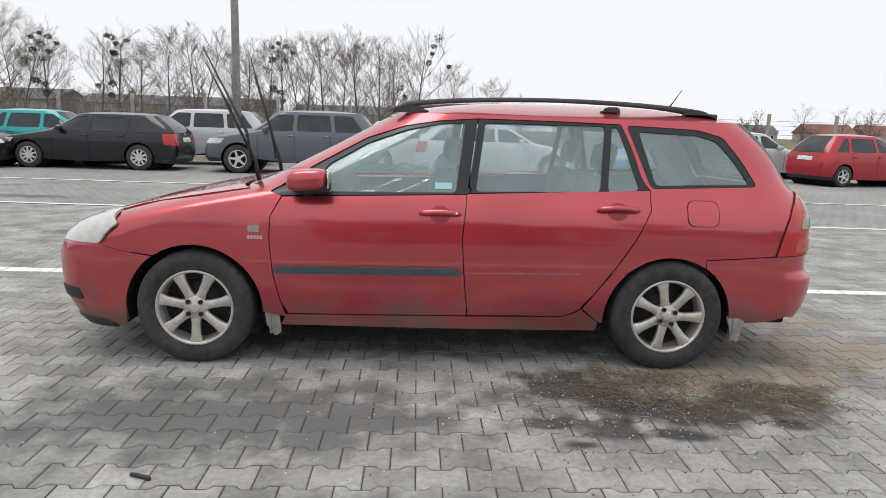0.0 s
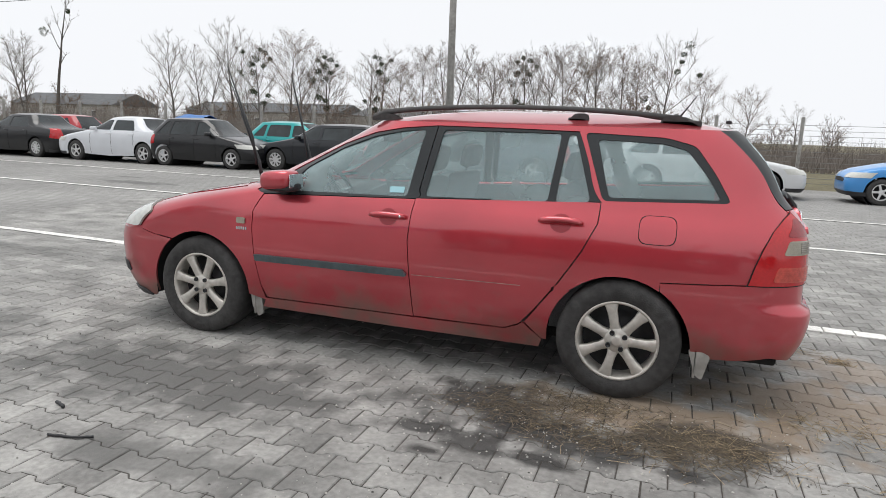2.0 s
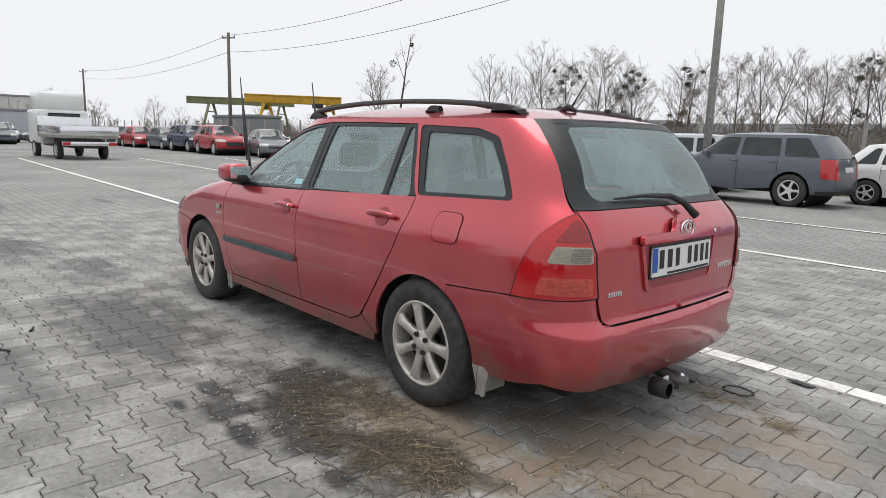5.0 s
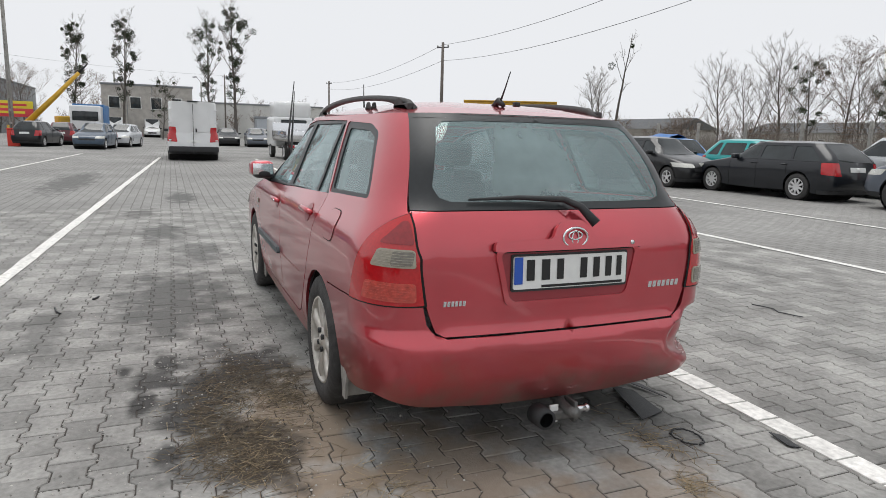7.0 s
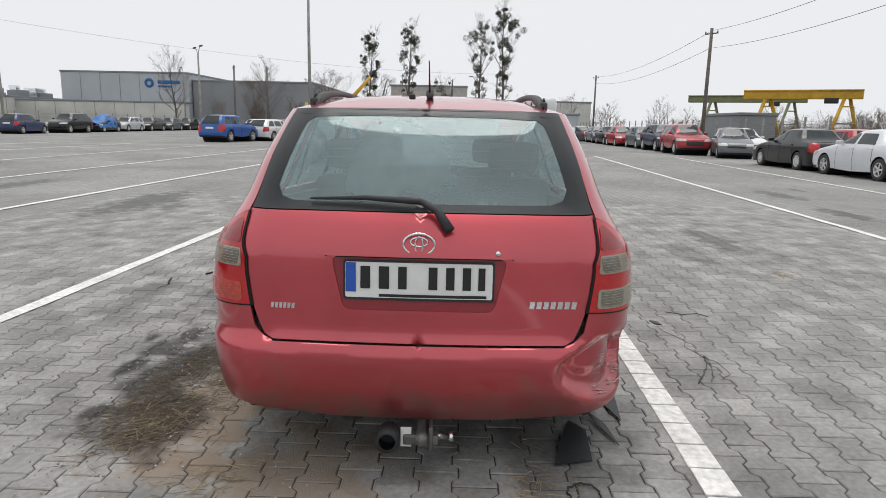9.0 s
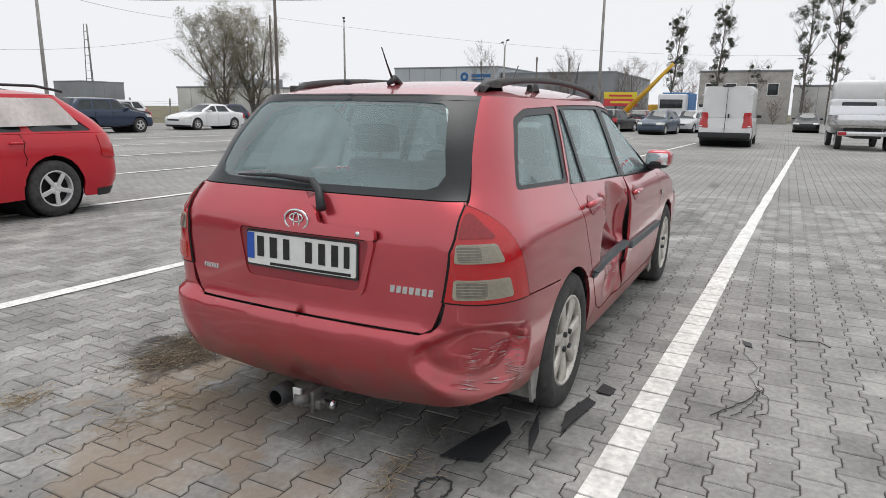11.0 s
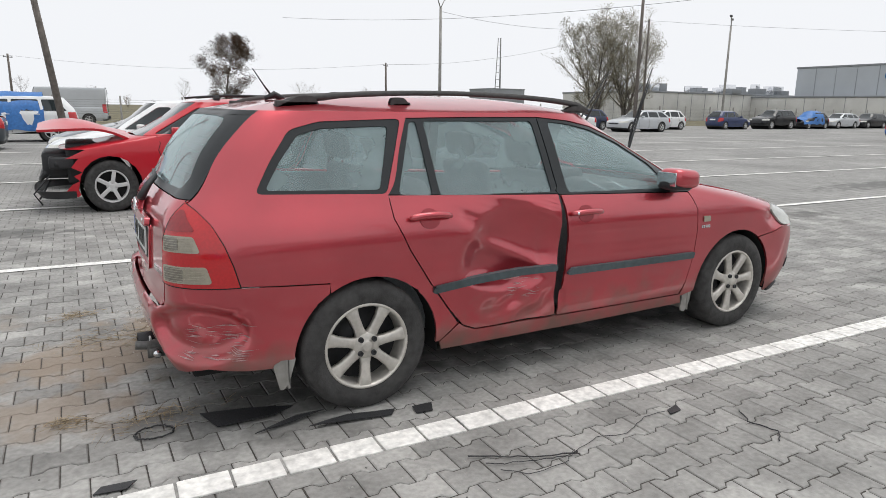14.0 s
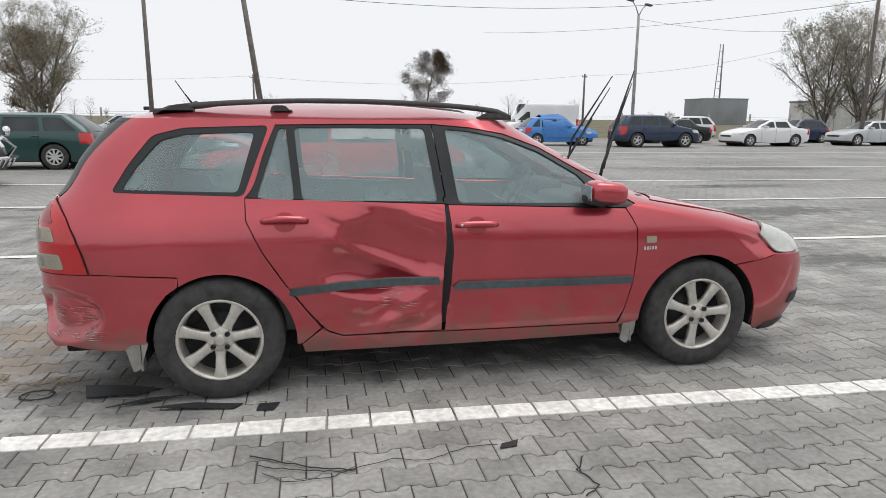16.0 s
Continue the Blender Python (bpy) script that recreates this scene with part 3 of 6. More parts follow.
part("scuttle", shell.both([(SX(-1.0, .968), .968), (0, .986), (0, 1.0), (SX(-.93, .985), .985)], 0.03), M_BLACK, car)

bumper_f = [(SX(x, z), z) for x, z in arc_points(-1.30, .295, .367, 126, 190)] + [(SX(-1.70, .19), .19), (RY(.5, .19, "front"), .19), (0, .19), (0, .72), (RY(.42, .64, "front"), .64), (SX(-1.88, .635), .635), (SX(-1.76, .642), .642), (SX(-1.66, .614), .614)]
part("front_bumper", shell.both(bumper_f, 0.04), M_RED, car)
part("bumper_lip", shell.both([(SX(-1.72, .19), .19), (0, .185), (0, .225), (SX(-1.80, .225), .225)], 0.04, out=0.012), M_BLACK, car)
two("fog_lamp_grille", rounded([(RY(.64, .40, "front"), .40), (SX(-1.93, .40), .40), (SX(-1.90, .335), .335), (RY(.60, .34, "front"), .34)], .02), M_BLACK, out=0.006, step=0.03)
two("headlamp", rounded([(SX(-1.705, .822), .822), (SX(-1.675, .76), .76), (SX(-1.77, .655), .655), (RY(.44, .65, "front"), .65), (RY(.47, .765, "front"), .765)], .03), M_HEADLAMP, out=0.008, step=0.03, label="hazy clear headlamp")

sill = [(-.815, .282), (-.84, .222), (.02, .216), (.89, .218), (.905, .262), (.80, .345), (.775, .325), (.70, .296), (.17, .290)]
two("sill", shell.side_loop(sill, 0.04), M_RED, step=0.04)

# body side: rear quarter, roof edge and windscreen pillar in one pressing
pillar = [(interp(1.383 - .41 * k / 9, CAR_FRONT) + .045, 1.383 - .41 * k / 9) for k in range(10)]
lamp_edge = [(1.862, .668), (1.885, .76), (1.912, .84), (1.950, .92), (1.992, .972), (2.025, 1.002)]
gate_edge = [(.638, 1.012), (.600, 1.15), (.565, 1.28), (.532, 1.383)]
frame_top = [(-.905, .940), (-.885, .956), (-.662, 1.097), (-.398, 1.243), (-.187, 1.315), (-.004, 1.346), (.212, 1.364), (.63, 1.362), (1.005, 1.356)]
q_front = [(1.158, 1.006), (1.156, .902), (1.084, .748), (.974, .573), (.864, .421), (.81, .35), (.905, .268)]
loop = []


def add_side(points, step=0.025):
    for i in range(len(points) - 1):
        a, b = points[i], points[i + 1]
        n = max(1, int(math.dist(a, b) / step))
        for k in range(n):
            x, z = a[0] + (b[0] - a[0]) * k / n, a[1] + (b[1] - a[1]) * k / n
            loop.append((SX(x, z), z))
    loop.append((SX(*points[-1]), points[-1][1]))


add_side(q_front)
add_side(arc_points(1.285, .29, .357, 184, 58))
add_side([(1.476, .640), (1.70, .655)] + lamp_edge)
loop += [(RY(y, z), z) for y, z in gate_edge]
add_side([(1.55, 1.383), (.8, 1.383), (-.17, 1.383)])
add_side(pillar)
add_side(frame_top)
Q_WIN = [(1.035, 1.352), (1.441, 1.338), (1.583, 1.302), (1.686, 1.168), (1.765, 1.036), (1.162, 1.011)]
Q_GLASS = [(1.105, 1.320), (1.43, 1.310), (1.545, 1.282), (1.645, 1.165), (1.72, 1.05), (1.19, 1.032)]
body_sides = two("body_side", loop, M_RED, holes=[shell.side_loop(rounded(Q_WIN, .03), .025)], step=0.03)

F_FRAME = [(-.902, .928), (-.882, .952), (-.658, 1.094), (-.395, 1.240), (-.185, 1.312), (0, 1.343), (.209, 1.361), (.153, .962)]
F_GLASS = [(-.70, .955), (-.60, 1.098), (-.385, 1.222), (-.172, 1.297), (0, 1.328), (.142, 1.341), (.092, .968)]
R_FRAME = [(.161, .966), (.215, 1.361), (.63, 1.359), (1.0, 1.353), (1.030, 1.350), (1.158, 1.009)]
R_GLASS = [(.200, .976), (.253, 1.344), (.915, 1.344), (.882, .992)]
R_GLASS2 = [(.922, .994), (.955, 1.342), (.990, 1.338), (1.102, 1.006)]
for i, s in enumerate((-1, 1)):
    for frame_loop, glass_loops, owner in ((F_FRAME, [F_GLASS], front_doors[i]), (R_FRAME, [R_GLASS, R_GLASS2], rear_doors[i]), (Q_WIN, [Q_GLASS], body_sides[i])):
        holes = [shell.side_loop(rounded(g, .025), .04) for g in glass_loops]
        part("window_frame", shell.cut(shell.side_loop(frame_loop, .04), s, .04, .01, holes, -0.004), M_TRIM, owner, "black window frame")
        for h in holes:
            pane = part("pane", shell.cut(h, s, .06, 0, (), -0.012), M_PANE, owner, "green-tinted glass")
            pane.visible_shadow = False

# windscreen
ws = [(0, 1.0)] + [(SX(interp(z, CAR_FRONT) + .05, z), z) for z in (1.0, 1.1, 1.2, 1.3, 1.383)] + [(0, 1.383)]
screen = part("windscreen", shell.both(ws, 0.05, 0, out=-0.004), M_PANE, car, "tinted windscreen")
screen.visible_shadow = False
part("roof", shell.cap(1.383, .088), M_RED, car)

# rear end
GATE = [(.529, .5535), (.562, .571), (.602, .68), (.622, .85), (.628, .966), (.630, 1.013)]
gate_loop = [(END, .5535), (RY(.3, .5535), .5535)] + [(RY(y, z), z) for y, z in GATE] + [(RY(.3, 1.014), 1.014), (END, 1.014)]
tailgate = part("tailgate", shell.both(gate_loop, 0.04), M_RED, car)
BORDER = [(.3, 1.018), (.629, 1.017), (.600, 1.15), (.565, 1.28), (.532, 1.383), (.3, 1.388)]
INNER = [(.3, 1.358), (.43, 1.352), (.462, 1.33), (.534, 1.10), (.515, 1.062), (.47, 1.047), (.3, 1.045)]
border = [(END, 1.018)] + [(RY(y, z), z) for y, z in BORDER] + [(END, 1.390), (END, 1.360)] + [(RY(y, z), z) for y, z in INNER] + [(END, 1.044)]
part("window_surround", shell.both(border, 0.04, .006), M_TRIM, tailgate, "black glazed surround")
clear = [(END, 1.044)] + [(RY(y, z), z) for y, z in reversed(INNER)] + [(END, 1.360)]
rear_pane = part("rear_pane", shell.both(clear, 0.05, 0, out=-.002), M_REAR_PANE, tailgate, "dusty tinted rear glass with heater lines")
rear_pane.visible_shadow = False
for k in range(9):
    z = 1.085 + k * .03
    y = interp(z, [(1.045, .46), (1.10, .52), (1.33, .45)])
    pts = [shell.at(RY(y * q / 6, z) if q else END, z, -1, -.004) for q in range(7)]
    pts = [Vector((p.x, -p.y, p.z)) for p in reversed(pts)] + pts[1:]
    part("heater_line", tube(pts, .0012, 3, False), M_WIRE, tailgate)

RB = [(RY(.3, .24), .24), (RY(.55, .265), .265), (SX(2.0, .312), .312), (SX(1.85, .285), .285), (SX(1.655, .268), .268)] \
    + [(SX(x, z), z) for x, z in arc_points(1.285, .29, .359, -2, 57)] + [(SX(1.476, .634), .634), (SX(1.70, .649), .649), (SX(1.864, .662), .662),
       (RY(.612, .670), .670), (RY(.598, .60), .60), (RY(.562, .560), .560), (RY(.525, .550), .550), (RY(.3, .550), .550), (END, .550)]
part("rear_bumper", welded(join(shell.cut([(END, .237)] + RB, -1, .022, seam=True), shell.cut([(END, .237)] + RB, 1, .022, seam=True))), M_RED, car, "scraped and dented red bumper")
fine_edge = [(a[0] + (b[0] - a[0]) * k / 4, a[1] + (b[1] - a[1]) * k / 4) for a, b in zip(lamp_edge, lamp_edge[1:]) for k in range(4)] + [lamp_edge[-1]]
lamp_loop = [(RY(.634, 1.006), 1.006)] + [(SX(x + .004, z), z) for x, z in reversed(fine_edge)] + [(RY(.610, .678), .678), (RY(.626, .85), .85)]
LAMP_FRONT = [(.668, 1.862), (.75, 1.883), (.89, 1.925), (1.0, 1.955)]
mid_u, mid_z = sum(p[0] for p in lamp_loop) / len(lamp_loop), .842
lamp_gap = [(mid_u + (u - mid_u) * 1.045, mid_z + (z - mid_z) * 1.03) for u, z in lamp_loop]
for s, low_mat in ((-1, M_LENS_LOW), (1, M_AMBER)):
    part("lamp_gap", shell.cut(lamp_gap, s, .03, .003, (), .0065), M_VOID, car)
    lamp = part("tail_lamp", shell.cut(lamp_loop, s, .03, .015, (), .008), M_LAMP_RED, car, "red tail lamp with pale bands")
    for z0, z1, m in ((.816, .880, M_AMBER), (.690, .760, low_mat)):
        u0, u1 = RY(.638, (z0 + z1) / 2), SX(interp((z0 + z1) / 2, LAMP_FRONT) + .10, (z0 + z1) / 2)
        cut_u = u0 + (u1 - u0) * .55
        band = rounded([(RY(.638, z0), z0), (RY(.640, z1), z1), (SX(interp(z1, [(.668, 1.862), (.75, 1.883), (.89, 1.925), (1.0, 1.955)]) + .10, z1), z1),
                        (SX(interp(z0, [(.668, 1.862), (.75, 1.883), (.89, 1.925), (1.0, 1.955)]) + .10, z0), z0)], .015)
        part("lens_band", shell.cut(band, s, .02, .004, (), .0115), m, lamp, "ribbed pale lens" if m is M_AMBER else "ribbed red lens")
        inner = rounded([(u0 + (u1 - u0) * .06, z0 + .006), (cut_u, z0 + .006), (cut_u, z1 - .006), (u0 + (u1 - u0) * .06, z1 - .006)], .012)
        if m is M_AMBER:
            part("inner_lens", shell.cut(inner, s, .02, .003, (), .0128), M_LENS_IN, lamp, "smoky inner lens")
        for k in range(1, 7):
            z = z0 + (z1 - z0) * k / 7
            part("lens_rib", tube([shell.at(u0 + (u1 - u0) * (.07 + .86 * q / 8), z, s, .0135) for q in range(9)], .0011, 4, False), m, lamp)
    crest = rounded([(RY(.640, .897), .897), (RY(.642, .975), .975), (SX(interp(.975, LAMP_FRONT) + .085, .975), .975), (SX(interp(.897, LAMP_FRONT) + .085, .897), .897)], .02)
    part("crest_lens", shell.cut(crest, s, .02, .003, (), .0105), M_LENS_DARK, lamp, "deep red upper lens")


def gate_point(y, z, out=0.0):
    p = shell.at(RY(abs(y), z) if abs(y) > .004 else END, z, -1, out)
    return Vector((p.x, math.copysign(abs(p.y), y), p.z))


def gate_sheet(loop, out, depth=.006, step=.04, holes=()):
    return panel(loop, lambda y, z: gate_point(y, z, out), step, depth, holes)


# number plate recess, handle bar, plate, emblem, lettering
part("recess_rim", gate_sheet(rounded([(-.335, .872), (-.285, .655), (.285, .655), (.335, .872)], .03), .010, .010, .03, [rounded([(-.312, .866), (-.268, .674), (.268, .674), (.312, .866)], .03)]), M_RED, tailgate)
# sheet is not sunk: its darker red paints the recess's shade
part("recess", gate_sheet(rounded([(-.315, .868), (-.270, .672), (.270, .672), (.315, .868)], .03), .0045, .001), mat("recess_shade_red", (.26, .02, .03), .4, coat=.4, large=.1), tailgate)
bar_pts = [(-.345, .868), (-.338, .902), (-.10, .908), (-.075, .945), (-.04, .965), (.04, .965), (.075, .945), (.10, .908), (.338, .902), (.345, .868)]
# black strip paints the thin shadow line below the handle bar
part("bar_gap", gate_sheet(rounded([(-.340, .862), (-.336, .894), (.336, .894), (.340, .862)], .012), .006, .001, .05), M_VOID, tailgate)
part("handle_bar", gate_sheet(rounded(bar_pts, .012), .032, .022, .025), M_RED, tailgate)
part("lock", moved(lathe([(0, .009), (.006, .009), (.006, 0)], 16), Matrix.Translation(gate_point(.275, .885, .03)) @ pose(0, 0, 0, 0, 0, -90)), M_CHROME, tailgate)
plate = part("number_plate", gate_sheet(rounded([(-.26, .722), (.26, .722), (.26, .848), (-.26, .848)], .008), .016, .006, .13), M_PLATE, tailgate, "white number plate with dark bars")
part("plate_holder", gate_sheet(rounded([(-.268, .712), (.268, .712), (.268, .856), (-.268, .856)], .01), .011, .01, .13), M_BLACK, tailgate)
part("blue_band", gate_sheet([(-.258, .742), (-.222, .742), (-.222, .846), (-.258, .846)], .0185, .001, .1), M_BLUE, plate, "blue country band")
for k, (y0, z0, y1, z1) in enumerate(((-.205, .755, -.155, .835), (-.140, .755, -.088, .835), (-.072, .755, -.026, .835), (.035, .755, .082, .835), (.096, .755, .142, .835), (.155, .755, .200, .835), (.21, .755, .25, .835))):
    part("plate_bar", gate_sheet([(y0, z0), (y1 - .016, z0), (y1 - .016, z1), (y0, z1)], .0185, .001, .1), M_INK, plate)
part("dealer_strip", gate_sheet([(-.14, .726), (.24, .726), (.24, .736), (-.14, .736)], .0185, .001, .1), M_INK, plate)


def ring(cy, cz, ry, rz, t, out, n=28):
    vs, fs = [], []
    for i in range(n):
        a = 2 * math.pi * i / n
        d = gate_point(.001, .915, 0).x
        c, s = math.cos(a), math.sin(a)
        for k in range(6):
            b = 2 * math.pi * k / 6
            vs.append(Vector((d + out + t * math.sin(b), cy + (ry + t * math.cos(b)) * c, cz + (rz + t * math.cos(b)) * s)))
    for i in range(n):
        for k in range(6):
            a, b = i * 6 + k, i * 6 + (k + 1) % 6
            fs.append((a, (a + 6) % (n * 6), (b + 6) % (n * 6), b))
    return vs, fs


part("emblem", join(ring(0, .918, .055, .038, .005, .034), ring(0, .926, .030, .016, .0035, .034), ring(0, .915, .014, .030, .0035, .034)), M_CHROME, tailgate, "chrome oval emblem")
for y0, z0, n, w, h in ((-.535, .668, 6, .0135, .02), (.395, .688, 7, .0225, .026)):
    for k in range(n):
        y = y0 + k * w * 1.12
        part("badge_bar", gate_sheet([(y, z0), (y + w * .8, z0), (y + w * .95, z0 + h), (y + w * .15, z0 + h)], .004, .004, .1), M_CHROME, tailgate)

# rear wiper
wp = [gate_point(-.405, 1.048, .014), gate_point(-.2, 1.052, .022), gate_point(0, 1.038, .03), gate_point(.06, 1.005, .035), gate_point(.105, .95, .035)]
wiper = part("rear_wiper", tube(wp, [.004, .009, .013, .016, .02], 8), M_BLACK, tailgate, "black rear wiper")
part("washer_nozzle", box(1.735, 1.765, -.07, -.045, 1.425, 1.445, .005), M_BLACK, car)

# lower inside: floor pan and arches, shade painted near-black, that close the body from below
part("floor_pan", box(-1.95, 2.05, -.66, .66, .24, .30, .02), M_VOID, car, "underbody with its shade painted near-black")
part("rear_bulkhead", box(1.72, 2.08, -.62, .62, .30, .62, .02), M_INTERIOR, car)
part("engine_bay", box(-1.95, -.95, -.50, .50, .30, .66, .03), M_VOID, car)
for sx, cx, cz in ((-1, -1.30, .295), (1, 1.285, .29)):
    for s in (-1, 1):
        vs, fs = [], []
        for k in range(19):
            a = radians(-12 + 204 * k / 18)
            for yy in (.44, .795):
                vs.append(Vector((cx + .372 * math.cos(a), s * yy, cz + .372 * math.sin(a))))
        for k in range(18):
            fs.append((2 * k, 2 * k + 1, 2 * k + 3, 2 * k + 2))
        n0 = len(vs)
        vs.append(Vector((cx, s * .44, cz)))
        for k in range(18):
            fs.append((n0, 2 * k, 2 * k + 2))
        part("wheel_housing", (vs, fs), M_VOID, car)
    # door linings
for s in (-1, 1):
    lining = [(-.86, .30), (1.12, .30), (1.75, .62), (1.75, 1.03), (1.16, .995), (.15, .95), (-.83, .915)]
    part("door_lining", panel(lining, lambda x, z, s=s: Vector((x, s * (interp(z, CAR_WIDTH) - .135), z)), .12, .01), M_INTERIOR, car, "grey door lining")


def wheel_mesh():
    """Tyre and seven-spoked rim, with the face towards -y and the axle on the y axis."""
    R, r = .313, .209
    tyre = lathe([(-.015, r), (-.022, r + .01), (-.026, r + .045), (-.024, R - .035), (-.012, R - .010), (.01, R), (.09, R + .002), (.175, R), (.195, R - .03), (.19, r)], 48)
    rim = lathe([(-.012, r + .002), (-.020, r - .004), (-.018, r - .012), (-.004, r - .018), (.02, r - .022), (.12, r - .03), (.17, r - .01)], 48)
    hub = lathe([(.002, .066), (-.006, .060), (-.010, .040), (-.012, .028), (-.016, .026), (-.018, .020), (-.018, 0)], 32)
    spokes = []
    for k in range(7):
        a = radians(90 - 25.7 + 51.43 * k)
        m = pose(0, 0, 0, 0, -math.degrees(a), 0)
        sec = []
        for t, w, y in ((.045, .030, .002), (.09, .0225, -.006), (.15, .025, -.010), (.186, .033, -.010), (.202, .043, -.006)):
            sec.append([Vector((t, y + .028, -w)), Vector((t, y + .004, -w)), Vector((t, y - .004, -w * .7)), Vector((t, y - .004, w * .7)), Vector((t, y + .004, w)), Vector((t, y + .028, w))])
        vs = [v for q in sec for v in q]
        fs = []
        for i in range(4):
            for j in range(6):
                a0, b0 = i * 6 + j, i * 6 + (j + 1) % 6
                fs.append((a0, b0, b0 + 6, a0 + 6))
        spokes.append(moved((vs, fs), m))
    return tyre, join(rim, hub, *spokes)


TYRE, RIM = wheel_mesh()
ME_TYRE, ME_RIM = mesh_of("tyre", *TYRE), mesh_of("rim", *RIM)
ME_DISC = mesh_of("brake_disc", *lathe([(.07, 0), (.06, .13), (.072, .13), (.075, .185)], 32))
ME_NUT = mesh_of("wheel_nut", *lathe([(.0, .013), (-.012, .013), (-.013, .009), (-.004, .008), (-.004, 0)], 12))
for i, (x, s) in enumerate(((-1.30, -1), (1.292, -1), (-1.30, 1), (1.30, 1))):
    wheel = part("wheel", mesh_of("wheel_hub", *lathe([(.02, .05), (.16, .06), (.16, 0)], 24)), M_VOID, car, "dusty seven-spoke alloy wheel")
    wheel.matrix_local = pose(x, s * .80, .311, 0, (0, 14, 8, 3)[i], 0 if s < 0 else 180)
    part("tyre", ME_TYRE, M_TYRE, wheel, "worn black tyre")
    part("rim", ME_RIM, M_RIM, wheel, "seven-spoke grey alloy rim")
    part("brake_disc", ME_DISC, M_BLACK, wheel)
    for k in range(4):
        a = radians(45 + 90 * k)
        part("wheel_nut", ME_NUT, M_BLACK, wheel).location = (.047 * math.cos(a), -.008, .047 * math.sin(a))

# mud flaps
for x, s in ((-.905, -1), (-.905, 1), (1.665, -1), (1.665, 1)):
    fl = [(-.03, .33), (.05, .30), (.065, .18), (.03, .155), (-.015, .22)] if x < 0 else [(-.06, .315), (-.015, .32), (.045, .29), (.015, .165), (-.02, .185)]
    geo = panel(rounded([(x + a + (.0 if x < 0 else .03), z) for a, z in fl], .015), lambda a, z, s=s: Vector((a, s * (.80 if a > 0 else .795), z)), .04, .012, flip=s > 0)
    inner = box(x + (-.0 if x < 0 else .0), x + .012, min(s * .62, s * .80), max(s * .62, s * .80), .17, .32, .004)
    part("mud_flap", join(geo, inner), M_FLAP, car, "dusty grey mud flap")

# mirrors, handles, rubbing strips, side lamps, fuel flap
for i, s in enumerate((-1, 1)):
    bm = bmesh.new()
    bmesh.ops.create_uvsphere(bm, u_segments=24, v_segments=14, radius=1)
    for v in bm.verts:
        p = v.co
        q = [math.copysign(abs(c) ** .55, c) for c in p]
        v.co = Vector((-.685 + .105 * q[0] + .015 * q[1] * -s * 0, s * (.835 + .085 * q[1]), 1.02 + .057 * q[2] + .008 * q[0]))
    for f in bm.faces:
        f.smooth = True
    mirror = part("mirror", bm, M_RED, front_doors[i], "red door mirror")
    bm = bmesh.new()
    bmesh.ops.create_uvsphere(bm, u_segments=20, v_segments=10, radius=1)
    for v in bm.verts:
        q = [math.copysign(abs(c) ** .6, c) for c in v.co]
        v.co = Vector((-.672 + .105 * q[0], s * (.825 + .075 * q[1]), .985 + .035 * q[2]))
    part("mirror_foot", bm, M_BLACK, mirror, "black mirror base")
    part("mirror_arm", tube([(-.70, s * .73, .94), (-.69, s * .80, .97)], [.035, .03], 10), M_BLACK, mirror)
    part("mirror_pane", box(-.577, -.572, s * .835 - .07, s * .835 + .07, .98, 1.058, .002), M_CHROME, mirror)
    for x0, x1, z, owner in ((-.099, .117, .855, front_doors[i]), (.858, 1.081, .893, rear_doors[i])):
        lo = arc_points((x0 + x1) / 2, z - .004, .055, 0, 350, 18)
        part("handle_cup", panel([(a, z + (b - z) * .85) for a, b in lo], lambda a, b, s=s: shell.at(SX(a, b), b, s, .003), .03, .002, flip=s > 0), M_CUP_SHADE, owner)
        pts = [shell.at(SX(x0 + (x1 - x0) * k / 10, z + .004 * math.sin(math.pi * k / 10)), z + .004 * math.sin(math.pi * k / 10), s, .012 + .022 * math.sin(math.pi * k / 10) ** .5) for k in range(11)]
        vs, fs = tube(pts, [.010, .015, .016, .016, .016, .016, .016, .016, .016, .015, .010], 10)
        part("handle", (vs, fs), M_RED, owner, "red pull handle")
        if x0 < 0:
            part("lock", moved(lathe([(0, .007), (-.005, .007), (-.005, 0)], 12), Matrix.Translation(shell.at(SX(x1 - .022, z), z, s, .038)) @ pose(0, 0, 0, 0, 0, 0 if s < 0 else 180)), M_CHROME, owner)
    strip = lambda x0, x1, z0, z1: [(SX(x0, z0), z0 - .019), (SX(x1, z1), z1 - .019), (SX(x1, z1), z1 + .019), (SX(x0, z0), z0 + .019)]
    part("rubbing_strip", shell.cut(rounded(strip(-.868, .128, .538, .546), .012), s, .03, .02, (), .02), M_STRIP, front_doors[i], "grey rubbing strip")
    part("side_lamp", shell.cut(rounded([(SX(-1.0, .738), .738), (SX(-.94, .738), .738), (SX(-.94, .774), .774), (SX(-1.0, .774), .774)], .012), s, .02, .006, (), .008), M_AMBER, car, "pale side lamp")
    for k in range(5):
        x = -1.005 + k * .016
        part("badge_bar", shell.cut([(SX(x, .70), .70), (SX(x + .011, .70), .70), (SX(x + .011, .718), .718), (SX(x, .718), .718)], s, .05, .003, (), .004), M_CHROME, car)
flap = rounded([(1.352, .820), (1.530, .820), (1.530, .958), (1.352, .958)], .045)
part("fuel_flap_gap", shell.cut(shell.side_loop(flap, .02), -1, .03, 0, (), .0015), M_VOID, body_sides[0])
flap = rounded([(1.3555, .8235), (1.5265, .8235), (1.5265, .9545), (1.3555, .9545)], .045)
part("fuel_flap", shell.cut(shell.side_loop(flap, .02), -1, .03, .002, (), .003), M_RED, body_sides[0])
